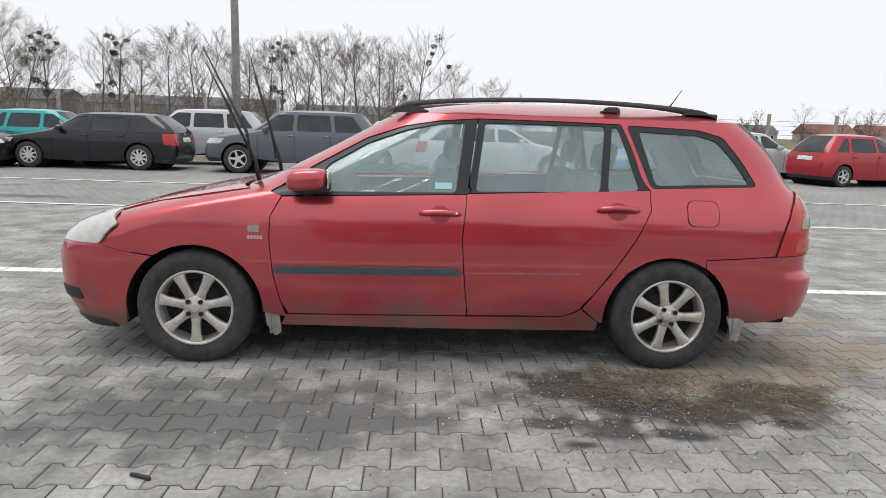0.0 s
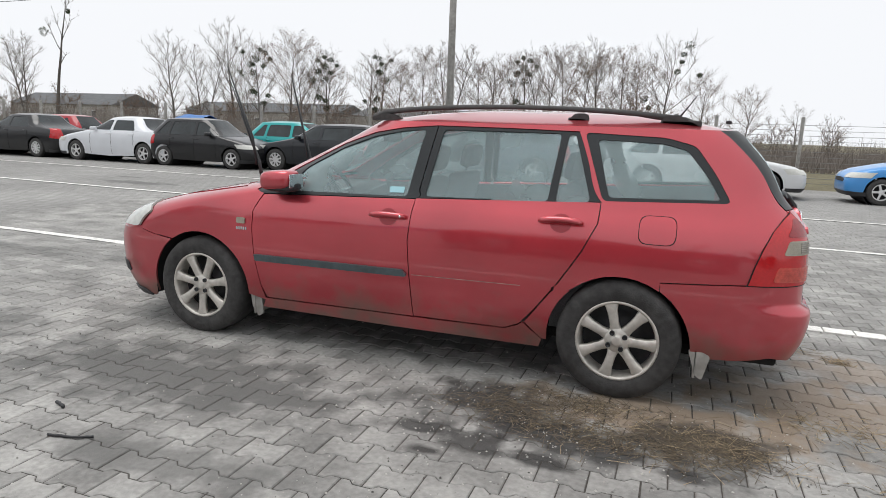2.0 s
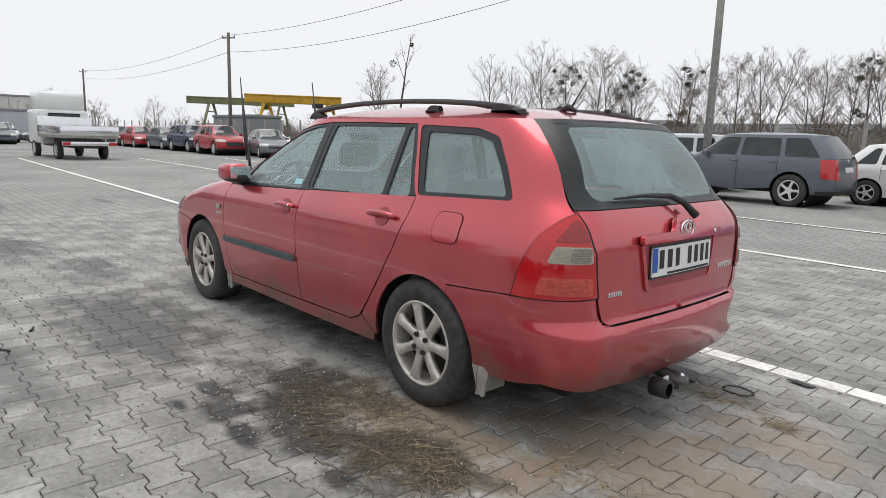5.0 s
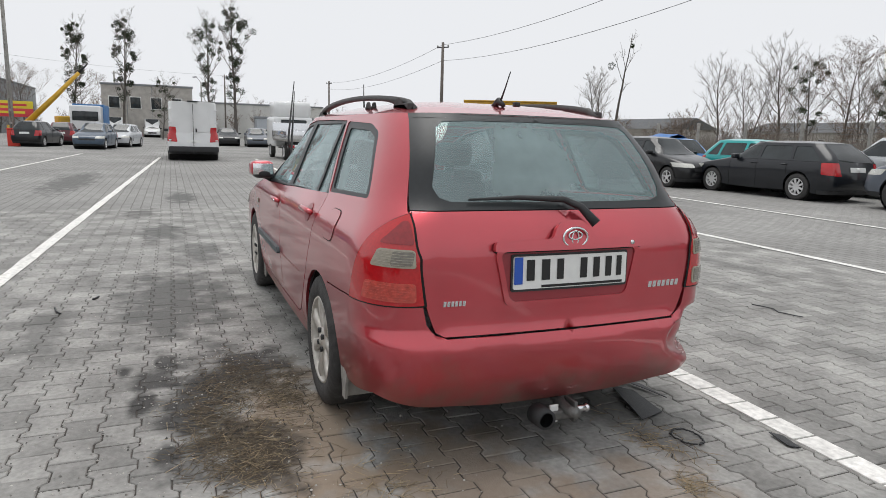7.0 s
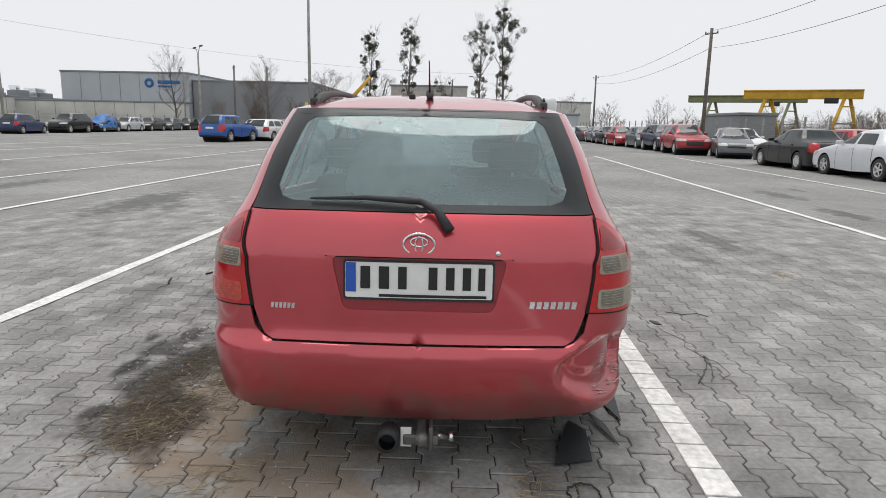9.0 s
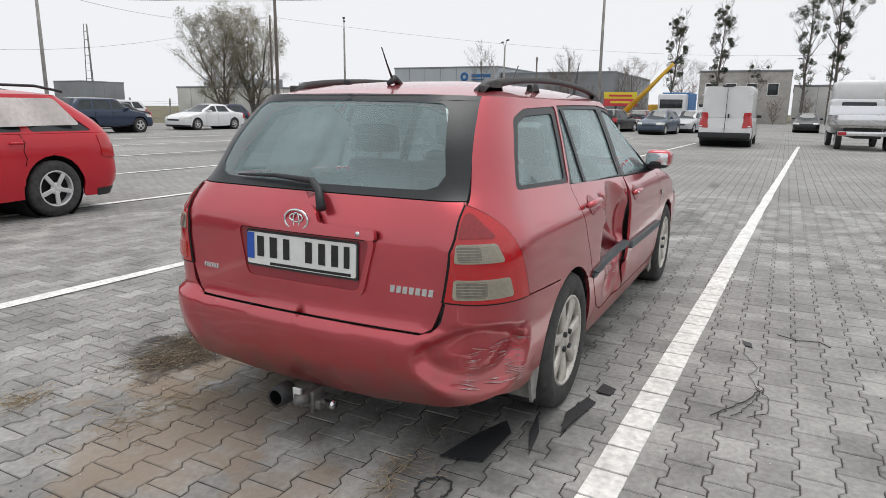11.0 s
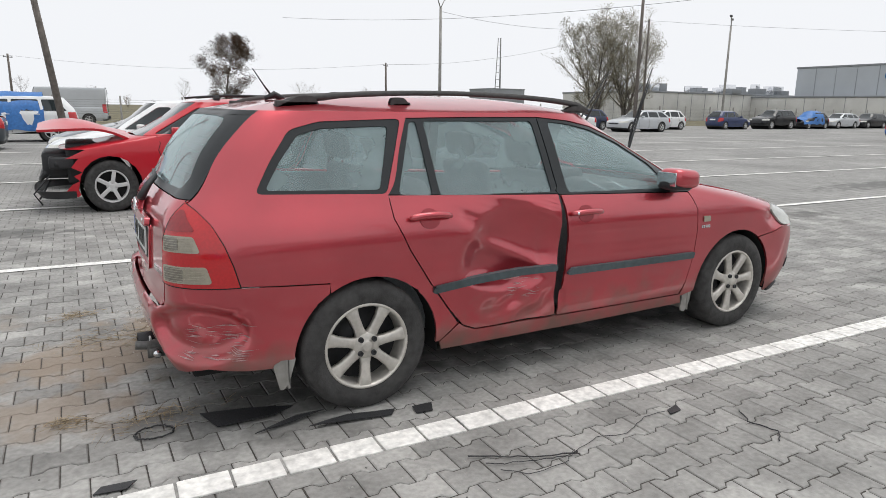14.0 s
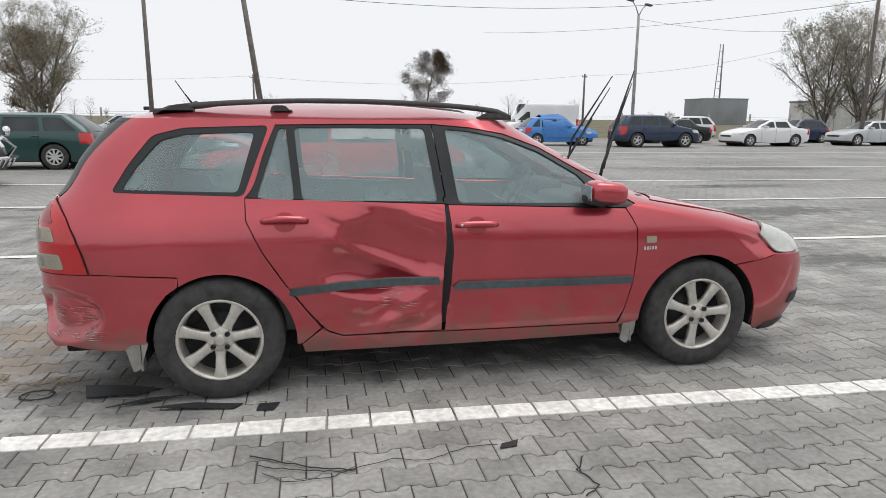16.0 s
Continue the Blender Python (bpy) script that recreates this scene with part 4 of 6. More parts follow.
# on the damaged door the strip hangs loose
plain = Shell(CAR_WIDTH, CAR_FRONT, CAR_REAR)
part("rubbing_strip", plain.cut(rounded([(SX(.205, .556), .556), (SX(.45, .560), .560), (SX(.70, .548), .548), (SX(.955, .524), .524), (SX(.955, .562), .562), (SX(.70, .586), .586), (SX(.45, .598), .598), (SX(.205, .592), .592)], .012), 1, .04, .03, (), .012), M_STRIP, rear_doors[1], "bent grey rubbing strip")
# trace of the lost strip on the other rear door
part("strip_trace", shell.cut([(SX(.16, .536), .536), (SX(.78, .545), .545), (SX(.78, .550), .550), (SX(.16, .541), .541)], -1, .05, .001, (), .002), mat("glue_trace", (.34, .16, .15), .8, grain=.5, scale=30), rear_doors[0])

# roof rails, aerial, tow bar, raised front wipers
for s in (-1, 1):
    pts, rad = [], []
    for k in range(25):
        t = k / 24
        x = -.26 + 1.86 * t
        z = 1.398 + .078 * math.sin(math.pi * t) ** .42 if 0 < t < 1 else 1.398
        pts.append(Vector((x, s * (.47 + .02 * math.sin(math.pi * t)), z)))
    rail = []
    for p, w in zip(pts, [.035 if k > 20 else .018 + .01 * (abs(k - 12) / 12) for k in range(25)]):
        rail.append([p + Vector((0, -.016, -.004)), p + Vector((0, -.012, .014)), p + Vector((0, .012, .014)), p + Vector((0, .016, -.004)), p + Vector((0, .012, -w * .55)), p + Vector((0, -.012, -w * .55))])
    vs = [v for q in rail for v in q]
    fs = [(i * 6 + j, i * 6 + (j + 1) % 6, i * 6 + 6 + (j + 1) % 6, i * 6 + 6 + j) for i in range(24) for j in range(6)]
    fs += [tuple(range(6)), tuple(range(144, 150))]
    roof_rail = part("roof_rail", (vs, fs), M_RAIL, car, "grey-black roof rail")
    for x0, x1, x2 in ((-.26, -.16, -.06), (.90, .985, 1.02), (1.38, 1.45, 1.60)):
        crown = 1.425 if x0 < 0 else 1.452
        foot = panel(rounded([(x0, 1.385), (x2 + .02, 1.385), (x1 + .04, crown), (x1 - .03, crown)], .02), lambda a, z, s=s: Vector((a, s * .485 - .015, z)), .06, 0)
        foot2 = [v + Vector((0, .03, 0)) for v in foot[0]]
        part("rail_foot", join(foot, (foot2, [tuple(reversed(f)) for f in foot[1]]), box(x0 + .02, x2, s * .485 - .015, s * .485 + .015, 1.385, crown - .022, .008)), M_RAIL, roof_rail)
aerial = part("aerial", tube([(1.48, 0, 1.45), (1.53, 0, 1.52), (1.575, 0, 1.59)], [.006, .0035, .0025], 8), M_BLACK, car, "black roof aerial")
part("aerial_foot", tube([(1.42, 0, 1.44), (1.47, 0, 1.462), (1.52, 0, 1.44)], [.014, .018, .010], 10), M_BLACK, aerial)

tow = part("tow_bar", join(tube([(1.98, .02, .24), (2.17, .02, .20), (2.23, .02, .21)], .022, 10), box(2.08, 2.17, -.05, .08, .16, .20, .008), box(2.10, 2.18, .045, .06, .145, .235, .004)), mat("zinc_tow_bar", (.16, .16, .155), .55, .6, grain=.3, scale=30), car, "grey metal tow bar")
part("socket", moved(lathe([(-.05, .03), (-.05, .042), (.03, .045), (.035, .04), (.035, 0)], 20), pose(2.16, -.105, .19, 0, 0, 90)), M_BLACK, tow, "round trailer socket")
part("socket_plate", box(2.15, 2.16, -.06, -.02, .15, .225, .002), M_PLATE, tow)
part("tow_pin", moved(lathe([(0, .014), (.05, .014), (.05, .02), (.065, .02), (.065, 0)], 12), pose(2.14, .07, .185, 0, 0, 0)), M_CHROME, tow)

for x, y, tx, ty, tz in ((-1.0, -.56, -1.31, -.48, 1.70), (-1.0, .06, -1.19, .08, 1.70)):
    arm = part("front_wiper", tube([(x, y, .985), (x - .02, y, 1.10), (x * .4 + tx * .6, y * .4 + ty * .6, 1.40)], [.013, .010, .006], 8), M_BLACK, car, "raised black wiper arm")
    part("blade", tube([(x - .035, y - .01, 1.08), (x - .06, y - .012, 1.25), (tx, ty, tz)], [.006, .009, .004], 6), M_BLACK, arm, "black wiper blade")
    part("bracket", tube([(x - .045, y, 1.14), (x * .45 + tx * .55, y * .45 + ty * .55, 1.39), (tx + .012, ty, tz - .08)], [.004, .007, .003], 5), M_BLACK, arm)

# inside: seats, dashboard, wheel, mirror
M_DASH = mat("grey_dashboard", (.085, .088, .09), .7, grain=.15, scale=80)


def pad(x0, x1, y0, y1, z0, z1, lean=0.0, r=.05):
    vs, fs = box(x0, x1, y0, y1, z0, z1, r)
    return [Vector((v.x + lean * (v.z - z0), v.y, v.z)) for v in vs], fs


for x, y in ((-.28, -.36), (-.28, .36), (.58, -.42), (.58, 0), (.58, .42)):
    w = .24 if x < 0 else .205
    seat = part("seat", pad(x - .25, x + .25, y - w, y + w, .42, .58, 0, .06), M_INTERIOR, car, "grey cloth seat")
    part("backrest", pad(x + .17, x + .30, y - w, y + w, .54, 1.06, .24, .06), M_INTERIOR, seat)
    if y:
        part("headrest", pad(x + .33, x + .43, y - .135, y + .135, 1.09, 1.25, .2, .05), M_INTERIOR, seat, "padded headrest")
    part("headrest_post", tube([(x + .34, y, 1.0), (x + .37, y, 1.12)], .008, 6), M_CHROME, seat)
part("dashboard", join(pad(-1.10, -.70, -.68, .68, .55, .93, .1, .06), pad(-.85, -.66, -.56, -.18, .88, .99, 0, .04)), M_DASH, car, "grey dashboard")
n = 32
vs, fs = [], []
for i in range(n):
    a = 2 * math.pi * i / n
    for k in range(8):
        b = 2 * math.pi * k / 8
        vs.append(Vector(((.185 + .014 * math.cos(b)) * math.cos(a), (.185 + .014 * math.cos(b)) * math.sin(a), .014 * math.sin(b))))
for i in range(n):
    for k in range(8):
        a, b = i * 8 + k, i * 8 + (k + 1) % 8
        fs.append((a, (a + 8) % (n * 8), (b + 8) % (n * 8), b))
hub = [box(-.06, .06, -.05, .05, -.03, .01, .02), box(-.18, .18, -.02, .02, -.02, 0, .006), box(-.02, .02, -.18, 0, -.02, 0, .006)]
part("steering_wheel", moved(join((vs, fs), *hub), pose(-.56, -.36, .92, 0, 62, 0)), M_BLACK, car, "black steering wheel")
part("inner_mirror", pad(-.36, -.32, -.12, .12, 1.25, 1.31, 0, .015), M_BLACK, car)
part("headliner", [Vector((v.x, v.y, v.z)) for v in shell.cap(1.365, .06)[0]] and (shell.cap(1.365, .06)[0], [tuple(reversed(f)) for f in shell.cap(1.365, .06)[1]]), mat("grey_headliner", (.17, .175, .175), .9), car, "grey headliner")
part("parcel_floor", box(.95, 1.98, -.60, .60, .60, .63, .01), M_INTERIOR, car)
part("sticker", shell.cut([(SX(-.02, .985), .985), (SX(.07, .988), .988), (SX(.07, 1.02), 1.02), (SX(-.02, 1.018), 1.018)], -1, .05, 0, (), -.008), M_STICKER, front_doors[0], "pale blue window sticker")

# scrapes: bare primer flecks on the dented bumper and door
rng = random.Random(4)
for n_flecks, owner, cx, cz, rx, rz in ((60, "bumper", 2.02, .42, .16, .085), (30, "door", .40, .50, .09, .07)):
    target = rear_doors[1] if owner == "door" else [o for o in car.children if o.name.startswith("rear_bumper")][0]
    for k in range(n_flecks):
        x, z = cx + rng.uniform(-rx, rx), cz + rng.uniform(-rz, rz)
        w, h = rng.uniform(.008, .05), rng.uniform(.0006, .0022)
        sl = rng.uniform(-.15, .25)
        u = SX(min(x, 2.10), z)
        part("scrape", shell.cut([(u - w, z - sl * w), (u, z - h), (u + w, z + sl * w), (u, z + h)], 1, .03, 0, (), .004), M_SCRATCH, target)

# dark skin behind the bonnet seams, grille and bumper joints
part("inner_front", shell.both([(0, .60), (SX(-1.62, .60), .60), (SX(-1.62, .80), .80), (SX(-1.02, .93), .93), (0, .965)], .05, 0, out=-.010), M_RED, car, "red inner panel")
part("grille", shell.both(rounded([(0, .655), (RY(.40, .655, "front"), .655), (RY(.44, .735, "front"), .735), (0, .75)], .01), .05, .01, out=.004), M_BLACK, car, "black front grille")

# ---------------------------------------------------------------- parked cars
KINDS = {
    # front, cowl, roof front, roof rear, rear, roof height, belt, axles, wheel radius, half width, sill height
    "hatch": dict(xf=-1.95, cowl=-.95, rf=-.25, rr=1.45, xr=1.95, roof=1.42, belt=.95, hood=.72, ax=(-1.22, 1.28), r=.30, w=.80, low=.20, deck=None),
    "wagon": dict(xf=-2.30, cowl=-1.05, rf=-.30, rr=1.72, xr=2.30, roof=1.38, belt=.95, hood=.72, ax=(-1.38, 1.35), r=.325, w=.86, low=.20, deck=None),
    "suv": dict(xf=-2.25, cowl=-1.10, rf=-.45, rr=1.80, xr=2.25, roof=1.58, belt=1.08, hood=.85, ax=(-1.33, 1.32), r=.36, w=.87, low=.30, deck=None),
    "sedan": dict(xf=-2.35, cowl=-1.05, rf=-.20, rr=1.05, xr=2.35, roof=1.40, belt=.99, hood=.72, ax=(-1.40, 1.38), r=.32, w=.87, low=.19, deck=1.72),
    "van": dict(xf=-2.75, cowl=-2.0, rf=-1.35, rr=2.70, xr=2.75, roof=2.35, belt=1.15, hood=.80, ax=(-1.80, 1.55), r=.35, w=.98, low=.28, deck=None),
}
KIT = {}


def rim_mesh(r, spokes):
    q = r * .64
    rim = lathe([(-.012, q), (-.018, q - .012), (.0, q - .02), (.10, q - .03)], 28)
    hub = lathe([(.004, q * .34), (-.008, q * .26), (-.010, 0)], 20)
    sp = []
    for k in range(spokes):
        m = pose(0, 0, 0, 0, 360 / spokes * k + 18, 0)
        sp.append(moved(box(.03, q - .012, -.010, .012, -q * .12, q * .12, .006), m))
    return join(rim, hub, *sp)


def kit(kind):
    """The meshes of one kind of car, front towards -x."""
    if kind in KIT:
        return KIT[kind]
    k = KINDS[kind]
    w, belt, roof, low = k["w"], k["belt"], k["roof"], k["low"]
    width = [(0, w * .93), (low, w * .95), (.5, w), (.75, w), (belt - .06, w * .975), (belt, w * .94), (roof - .03, w * (.92 if kind == "van" else .70)), (roof + .1, w * .6)]
    front = [(low - .05, k["xf"] + .12), (low + .12, k["xf"]), (.58, k["xf"] + .01), (k["hood"], k["xf"] + .12), (belt - .03, k["cowl"] - .15), (belt, k["cowl"]), (roof, k["rf"])]
    if k["deck"]:
        rear = [(low, k["xr"] - .1), (.4, k["xr"]), (.75, k["xr"]), (belt - .05, k["xr"] - .07), (belt - .01, k["xr"] - .22), (belt, k["deck"]), (roof, k["rr"])]
    else:
        rear = [(low, k["xr"] - .1), (.42, k["xr"]), (.62, k["xr"] - .01), (belt, k["xr"] - .08), (roof, k["rr"])]
    sh = Shell(width, front, rear, power=2.6)
    E, X, Y = sh.cum[-1], sh.ux, sh.uy
    r = k["r"]
    a0, a1 = k["ax"]
    R = r * 1.17
    loop = [(0, low), (X(a0 - R - .02, low), low)]
    loop += [(X(x, z), z) for x, z in arc_points(a0, r, R, 180 + 14, -14, 12) if z >= low - .01]
    loop += [(X((a0 + a1) / 2, low), low)]
    loop += [(X(x, z), z) for x, z in arc_points(a1, r, R, 180 + 14, -14, 12) if z >= low - .01]
    loop += [(X(a1 + R + .02, low), low), (E, low), (E, belt - .004), (0, belt - .004)]
    body = sh.both(loop, .1, .02)
    # upper works with window openings
    zs = [belt + (roof - belt) * q / 5 for q in range(6)]
    ws_edge = [(X(interp(z, front) + .10, z), z) for z in zs]
    rw_y = [w * .68 - (w * .17) * q / 5 for q in range(6)]
    rw_edge = [(Y(min(y, interp(z, width) * .80), z), z) for y, z in zip(rw_y, zs)]
    upper_loop = ws_edge + rw_edge[::-1]
    z0, z1 = belt + .02, roof - .07
    fx0, fx1 = interp(z0, front) + .20, interp(z1, front) + .22
    rx0, rx1 = interp(z0, rear) - .28, interp(z1, rear) - .30
    b0 = .12
    if kind == "van":
        wins = [[(fx0, z0 + .1), (fx1, z1 - .45), (-.95, z1 - .45), (-.95, z0 + .1)]]
    else:
        wins = [[(fx0, z0), (fx1, z1), (b0 - .04, z1), (b0 - .06, z0)], [(b0 + .04, z0), (b0 + .05, z1), (min(rx1, .98), z1), (min(rx0, 1.05), z0)]]
        if rx1 > 1.15:
            wins.append([(1.14, z0), (1.08, z1), (rx1, z1), (rx0, z0)])
    loops = [sh.side_loop(rounded(q, .05), .1) for q in wins]
    upper = sh.both(upper_loop, .1, .01, loops)
    roof_cap = sh.cap(roof, .06 if kind != "van" else .05, 5, 40)
    out = [("body", body, "paint"), ("upper_body", upper, "paint"), ("roof", roof_cap, "paint")]
    out.append(("windscreen", sh.both([(0, belt + .01)] + ws_edge + [(0, roof - .005)], .12, 0, out=-.004), "glass"))
    rear_loop = [(E, belt + .01)] + [(u, z) for u, z in rw_edge] + [(E, roof - .005)]
    out.append(("rear_window", sh.both(rear_loop, .12, 0, out=-.004), "paint" if kind == "van" else "glass"))
    for lp in loops:
        for s in (-1, 1):
            out.append(("side_window", sh.cut(lp, s, .12, 0, (), -.01), "glass"))
    for s in (-1, 1):
        hl = rounded([(X(k["xf"] + .62, k["hood"] + .02), k["hood"] + .02), (X(k["xf"] + .50, k["hood"] - .11), k["hood"] - .11), (Y(w * .5, k["hood"] - .12, "front"), k["hood"] - .12), (Y(w * .55, k["hood"], "front"), k["hood"] - .01)], .03)
        out.append(("headlamp", sh.cut(hl, s, .05, .01, (), .008), "lamp"))
        tb, tt = (.62, belt - .02) if kind != "van" else (.75, 1.35)
        tl = rounded([(X(k["xr"] - .36, tt), tt), (X(k["xr"] - .32, tb + .04), tb + .04), (Y(w * .62, tb, "rear"), tb), (Y(w * .68, tt, "rear"), tt)], .03)
        out.append(("tail_lamp", sh.cut(tl, s, .05, .01, (), .008), "red"))
        for x0, x1 in ((-.06, .10), (.86, 1.02)) if kind != "van" else ((-.98, -.84),):
            p = [sh.at(X(x0 + (x1 - x0) * q / 4, belt - .1), belt - .1, s, .006 + .02 * (q in (1, 2, 3))) for q in range(5)]
            out.append(("handle", tube(p, .013, 6), "paint" if kind != "van" else "black"))
        vs, fs = box(-.06, .06, -.10, .10, -.06, .06, .03)
        mx = interp(belt + .06, front) + .40
        out.append(("mirror", ([v + Vector((mx, s * (w + .06), belt + .05)) for v in vs], fs), "paint" if kind != "van" else "black"))
        for x in ((fx0 + .05, b0, 1.02) if kind != "van" else (-1.75, -.85)):
            p = [sh.at(X(x + .02 * math.sin(3 * q), z), z, s, .001) for q, z in ((q, low + .06 + (belt - low - .07) * q / 8) for q in range(9))]
            p = [v for v in p if math.hypot(v.x - a1, v.z - r) > R + .01 and math.hypot(v.x - a0, v.z - r) > R + .01]
            if len(p) > 2:
                out.append(("door_seam", tube(p, .005, 4), "void"))
    out.append(("lower_trim", sh.both([(0, low - .01), (X(k["xf"] + .5, low - .01), low - .01), (X(k["xf"] + .5, low + .08), low + .08), (0, low + .09)], .12, .01, out=.008), "black"))
    out.append(("lower_trim", sh.both([(E, low - .01), (X(k["xr"] - .4, low - .01), low - .01), (X(k["xr"] - .4, low + .08), low + .08), (E, low + .10)], .12, .01, out=.008), "black"))
    out.append(("grille", sh.both(rounded([(0, .50), (Y(w * .5, .50, "front"), .50), (Y(w * .55, k["hood"] - .14, "front"), k["hood"] - .14), (0, k["hood"] - .12)], .02), .1, .01, out=.008), "black"))
    zp = .78 if not kind == "suv" else .85
    out.append(("number_plate", sh.both([(E, zp - .055), (Y(.26, zp - .055), zp - .055), (Y(.26, zp + .055), zp + .055), (E, zp + .055)], .1, .006, out=.014), "plate"))
    if kind == "van":
        out.append(("rear_bumper", box(2.70, 2.84, -.95, .95, .36, .58, .03), "black"))
        out.append(("door_seam", box(2.735, 2.765, -.008, .008, .60, 2.25, .002), "void"))
        out.append(("latch", box(2.74, 2.79, .08, .14, 1.15, 1.30, .01), "black"))
        out.append(("roof_lamp", box(2.66, 2.74, -.2, .2, 2.33, 2.39, .01), "black"))
        for s in (-1, 1):
            for z in (.8, 1.5, 2.0):
                out.append(("hinge", box(2.68, 2.78, s * .88 - .05, s * .88 + .05, z, z + .05, .008), "paint"))
    # near-black fillers paint the shade beneath and inside the body
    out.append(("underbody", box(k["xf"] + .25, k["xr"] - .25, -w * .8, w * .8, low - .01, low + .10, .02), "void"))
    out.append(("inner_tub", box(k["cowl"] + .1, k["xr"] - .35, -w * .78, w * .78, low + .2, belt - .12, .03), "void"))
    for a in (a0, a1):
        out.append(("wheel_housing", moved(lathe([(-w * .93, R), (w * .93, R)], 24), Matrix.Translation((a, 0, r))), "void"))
    meshes = [(n, mesh_of(n, *g), m) for n, g, m in out]
    tyre = mesh_of("tyre", *lathe([(-.012, r * .64), (-.018, r * .7), (-.018, r * .88), (0, r - .006), (.03, r), (.16, r), (.19, r - .01), (.19, r * .6)], 32))
    rims = {n: mesh_of("rim", *rim_mesh(r, n)) for n in (5, 9)}
    disc = mesh_of("brake_disc", *lathe([(.06, r * .6), (.06, 0)], 24))
    KIT[kind] = (meshes, tyre, rims, disc, k)
    return KIT[kind]


M_RIM_BRIGHT = mat("bright_rim", (.62, .62, .62), .35, .25)
MATS = {"paint": M_PAINT_BG, "glass": M_GLASS_BG, "lamp": M_LAMP_CLEAR, "red": M_LAMP_RED, "black": M_BLACK, "void": M_VOID, "plate": M_PLATE}


def parked(kind, x, y, turn, colour, label, spokes=5, tarp=False, skip=()):
    meshes, tyre, rims, disc, k = kit(kind)
    thing = tagged(new("parked_van" if kind == "van" else "parked_car"), label, "van" if kind == "van" else "car", "parked vehicles")
    for name, me, m in meshes:
        if name in skip:
            continue
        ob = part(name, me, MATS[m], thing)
        ob.color = (*colour, 1)
    for a in k["ax"]:
        for s in (-1, 1):
            wheel = part("wheel", disc, M_VOID, thing)
            wheel.matrix_local = pose(a, s * (k["w"] - .015), k["r"], 0, random.uniform(0, 70), 0 if s < 0 else 180)
            part("tyre", tyre, M_TYRE, wheel)
            part("rim", rims[spokes], M_RIM_BRIGHT, wheel)
    if tarp:
        b, rf = k["belt"], k["roof"]
        vs, fs = [], []
        n, m = 26, 14
        for i in range(n + 1):
            for j in range(m + 1):
                px = k["xf"] - .1 + (k["xr"] * .55 - k["xf"]) * i / n
                a = math.pi * j / m
                top = interp(px, [(k["xf"], .75), (k["cowl"], b), (k["rf"], rf + .05), (k["xr"], rf + .05)])
                wy = (k["w"] + .06) * (1 - .15 * math.sin(a))
                zz = .42 + (top - .30) * math.sin(a) ** .6
                nn = noise.noise(Vector((px * 2.2, j * .8, 0))) * .07
                vs.append(Vector((px, -math.cos(a) * wy * (1 + nn), zz + nn)))
        for i in range(n):
            for j in range(m):
                q = i * (m + 1) + j
                fs.append((q, q + m + 1, q + m + 2, q + 1))
        cover = part("tarpaulin", (vs, fs), M_TARP)
        tagged(cover, "crumpled blue tarpaulin thrown over a car", "tarpaulin")
        cover.matrix_basis = pose(x, y, 0, 0, 0, turn)
    thing.matrix_basis = pose(x, y, 0, 0, 0, turn)
    return thing


BLACK, NAVY, GREY, SILVER, WHITE = (.006, .0065, .008), (.014, .025, .065), (.10, .115, .14), (.50, .52, .54), (.74, .75, .75)
RED, BLUE, TEAL, GREEN, DBLUE = (.38, .02, .03), (.05, .22, .55), (.02, .30, .32), (.025, .07, .065), (.03, .06, .14)
# north row
parked("wagon", -8.5, 13.5, 0, (.007, .009, .013), "black estate car parked on the paving", 9)
parked("suv", -6.9, 16.2, 4, SILVER, "silver off-roader with rear spare wheel")
sor = parked("suv", -3.35, 13.5, 0, GREY, "grey-blue off-roader with crumpled front")
parked("hatch", .1, 15.8, 180, WHITE, "white hatchback behind another car")
parked("wagon", 2.1, 14.0, 180, (.62, .63, .64), "silver hatchback with roof spoiler", 9)
parked("hatch", 7.1, 14.0, 0, (.06, .27, .62), "bright blue hatchback parked on the paving")
parked("hatch", 8.2, 16.6, 0, WHITE, "white hatchback in the second row")
parked("hatch", 12.9, 14.7, 194, RED, "red hatchback seen from the rear", 5)
parked("hatch", 11.0, 17.2, 180, SILVER, "silver hatchback in the second row")
parked("hatch", -12.2, 12.8, 180, BLACK, "black hatchback with crumpled bonnet")
parked("hatch", -10.4, 15.2, 180, (.02, .36, .36), "teal hatchback with crumpled bonnet")
parked("sedan", -15.7, 12.9, 0, (.66, .68, .71), "silver-white saloon parked on the paving")
parked("hatch", -15.6, 15.6, 0, BLUE, "blue hatchback in the second row", tarp=True)
parked("sedan", -20.4, 13.0, 0, BLACK, "black saloon parked on the paving", 9)
parked("hatch", -21.6, 15.2, 0, RED, "red hatchback in the second row")
parked("hatch", -28.9, 13.9, 165, (.16, .17, .18), "dark grey hatchback with smashed front")
parked("suv", -32.3, 12.7, 176, RED, "red off-roader with smashed front")
parked("hatch", -33.0, 16.2, 180, WHITE, "white car behind the red off-roader")
for x, c, lab, kd in ((-37.0, NAVY, "navy blue off-roader in the row", "suv"), (-41.5, (.10, .12, .13), "dark grey hatchback in the row", "hatch"), (-46, RED, "red hatchback in the row", "hatch"),
                      (-50.5, BLACK, "black saloon in the row", "sedan"), (-55.5, (.12, .14, .15), "dark estate car in the row", "wagon"), (-60.5, WHITE, "white hatchback in the row", "hatch"), (-65.5, SILVER, "silver saloon in the row", "sedan")):
    parked(kd, x, 12.7 + random.uniform(-.3, .3), 180, c, lab)
# west end
parked("van", -26.9, -.58, 0, WHITE, "white panel van seen from the rear")
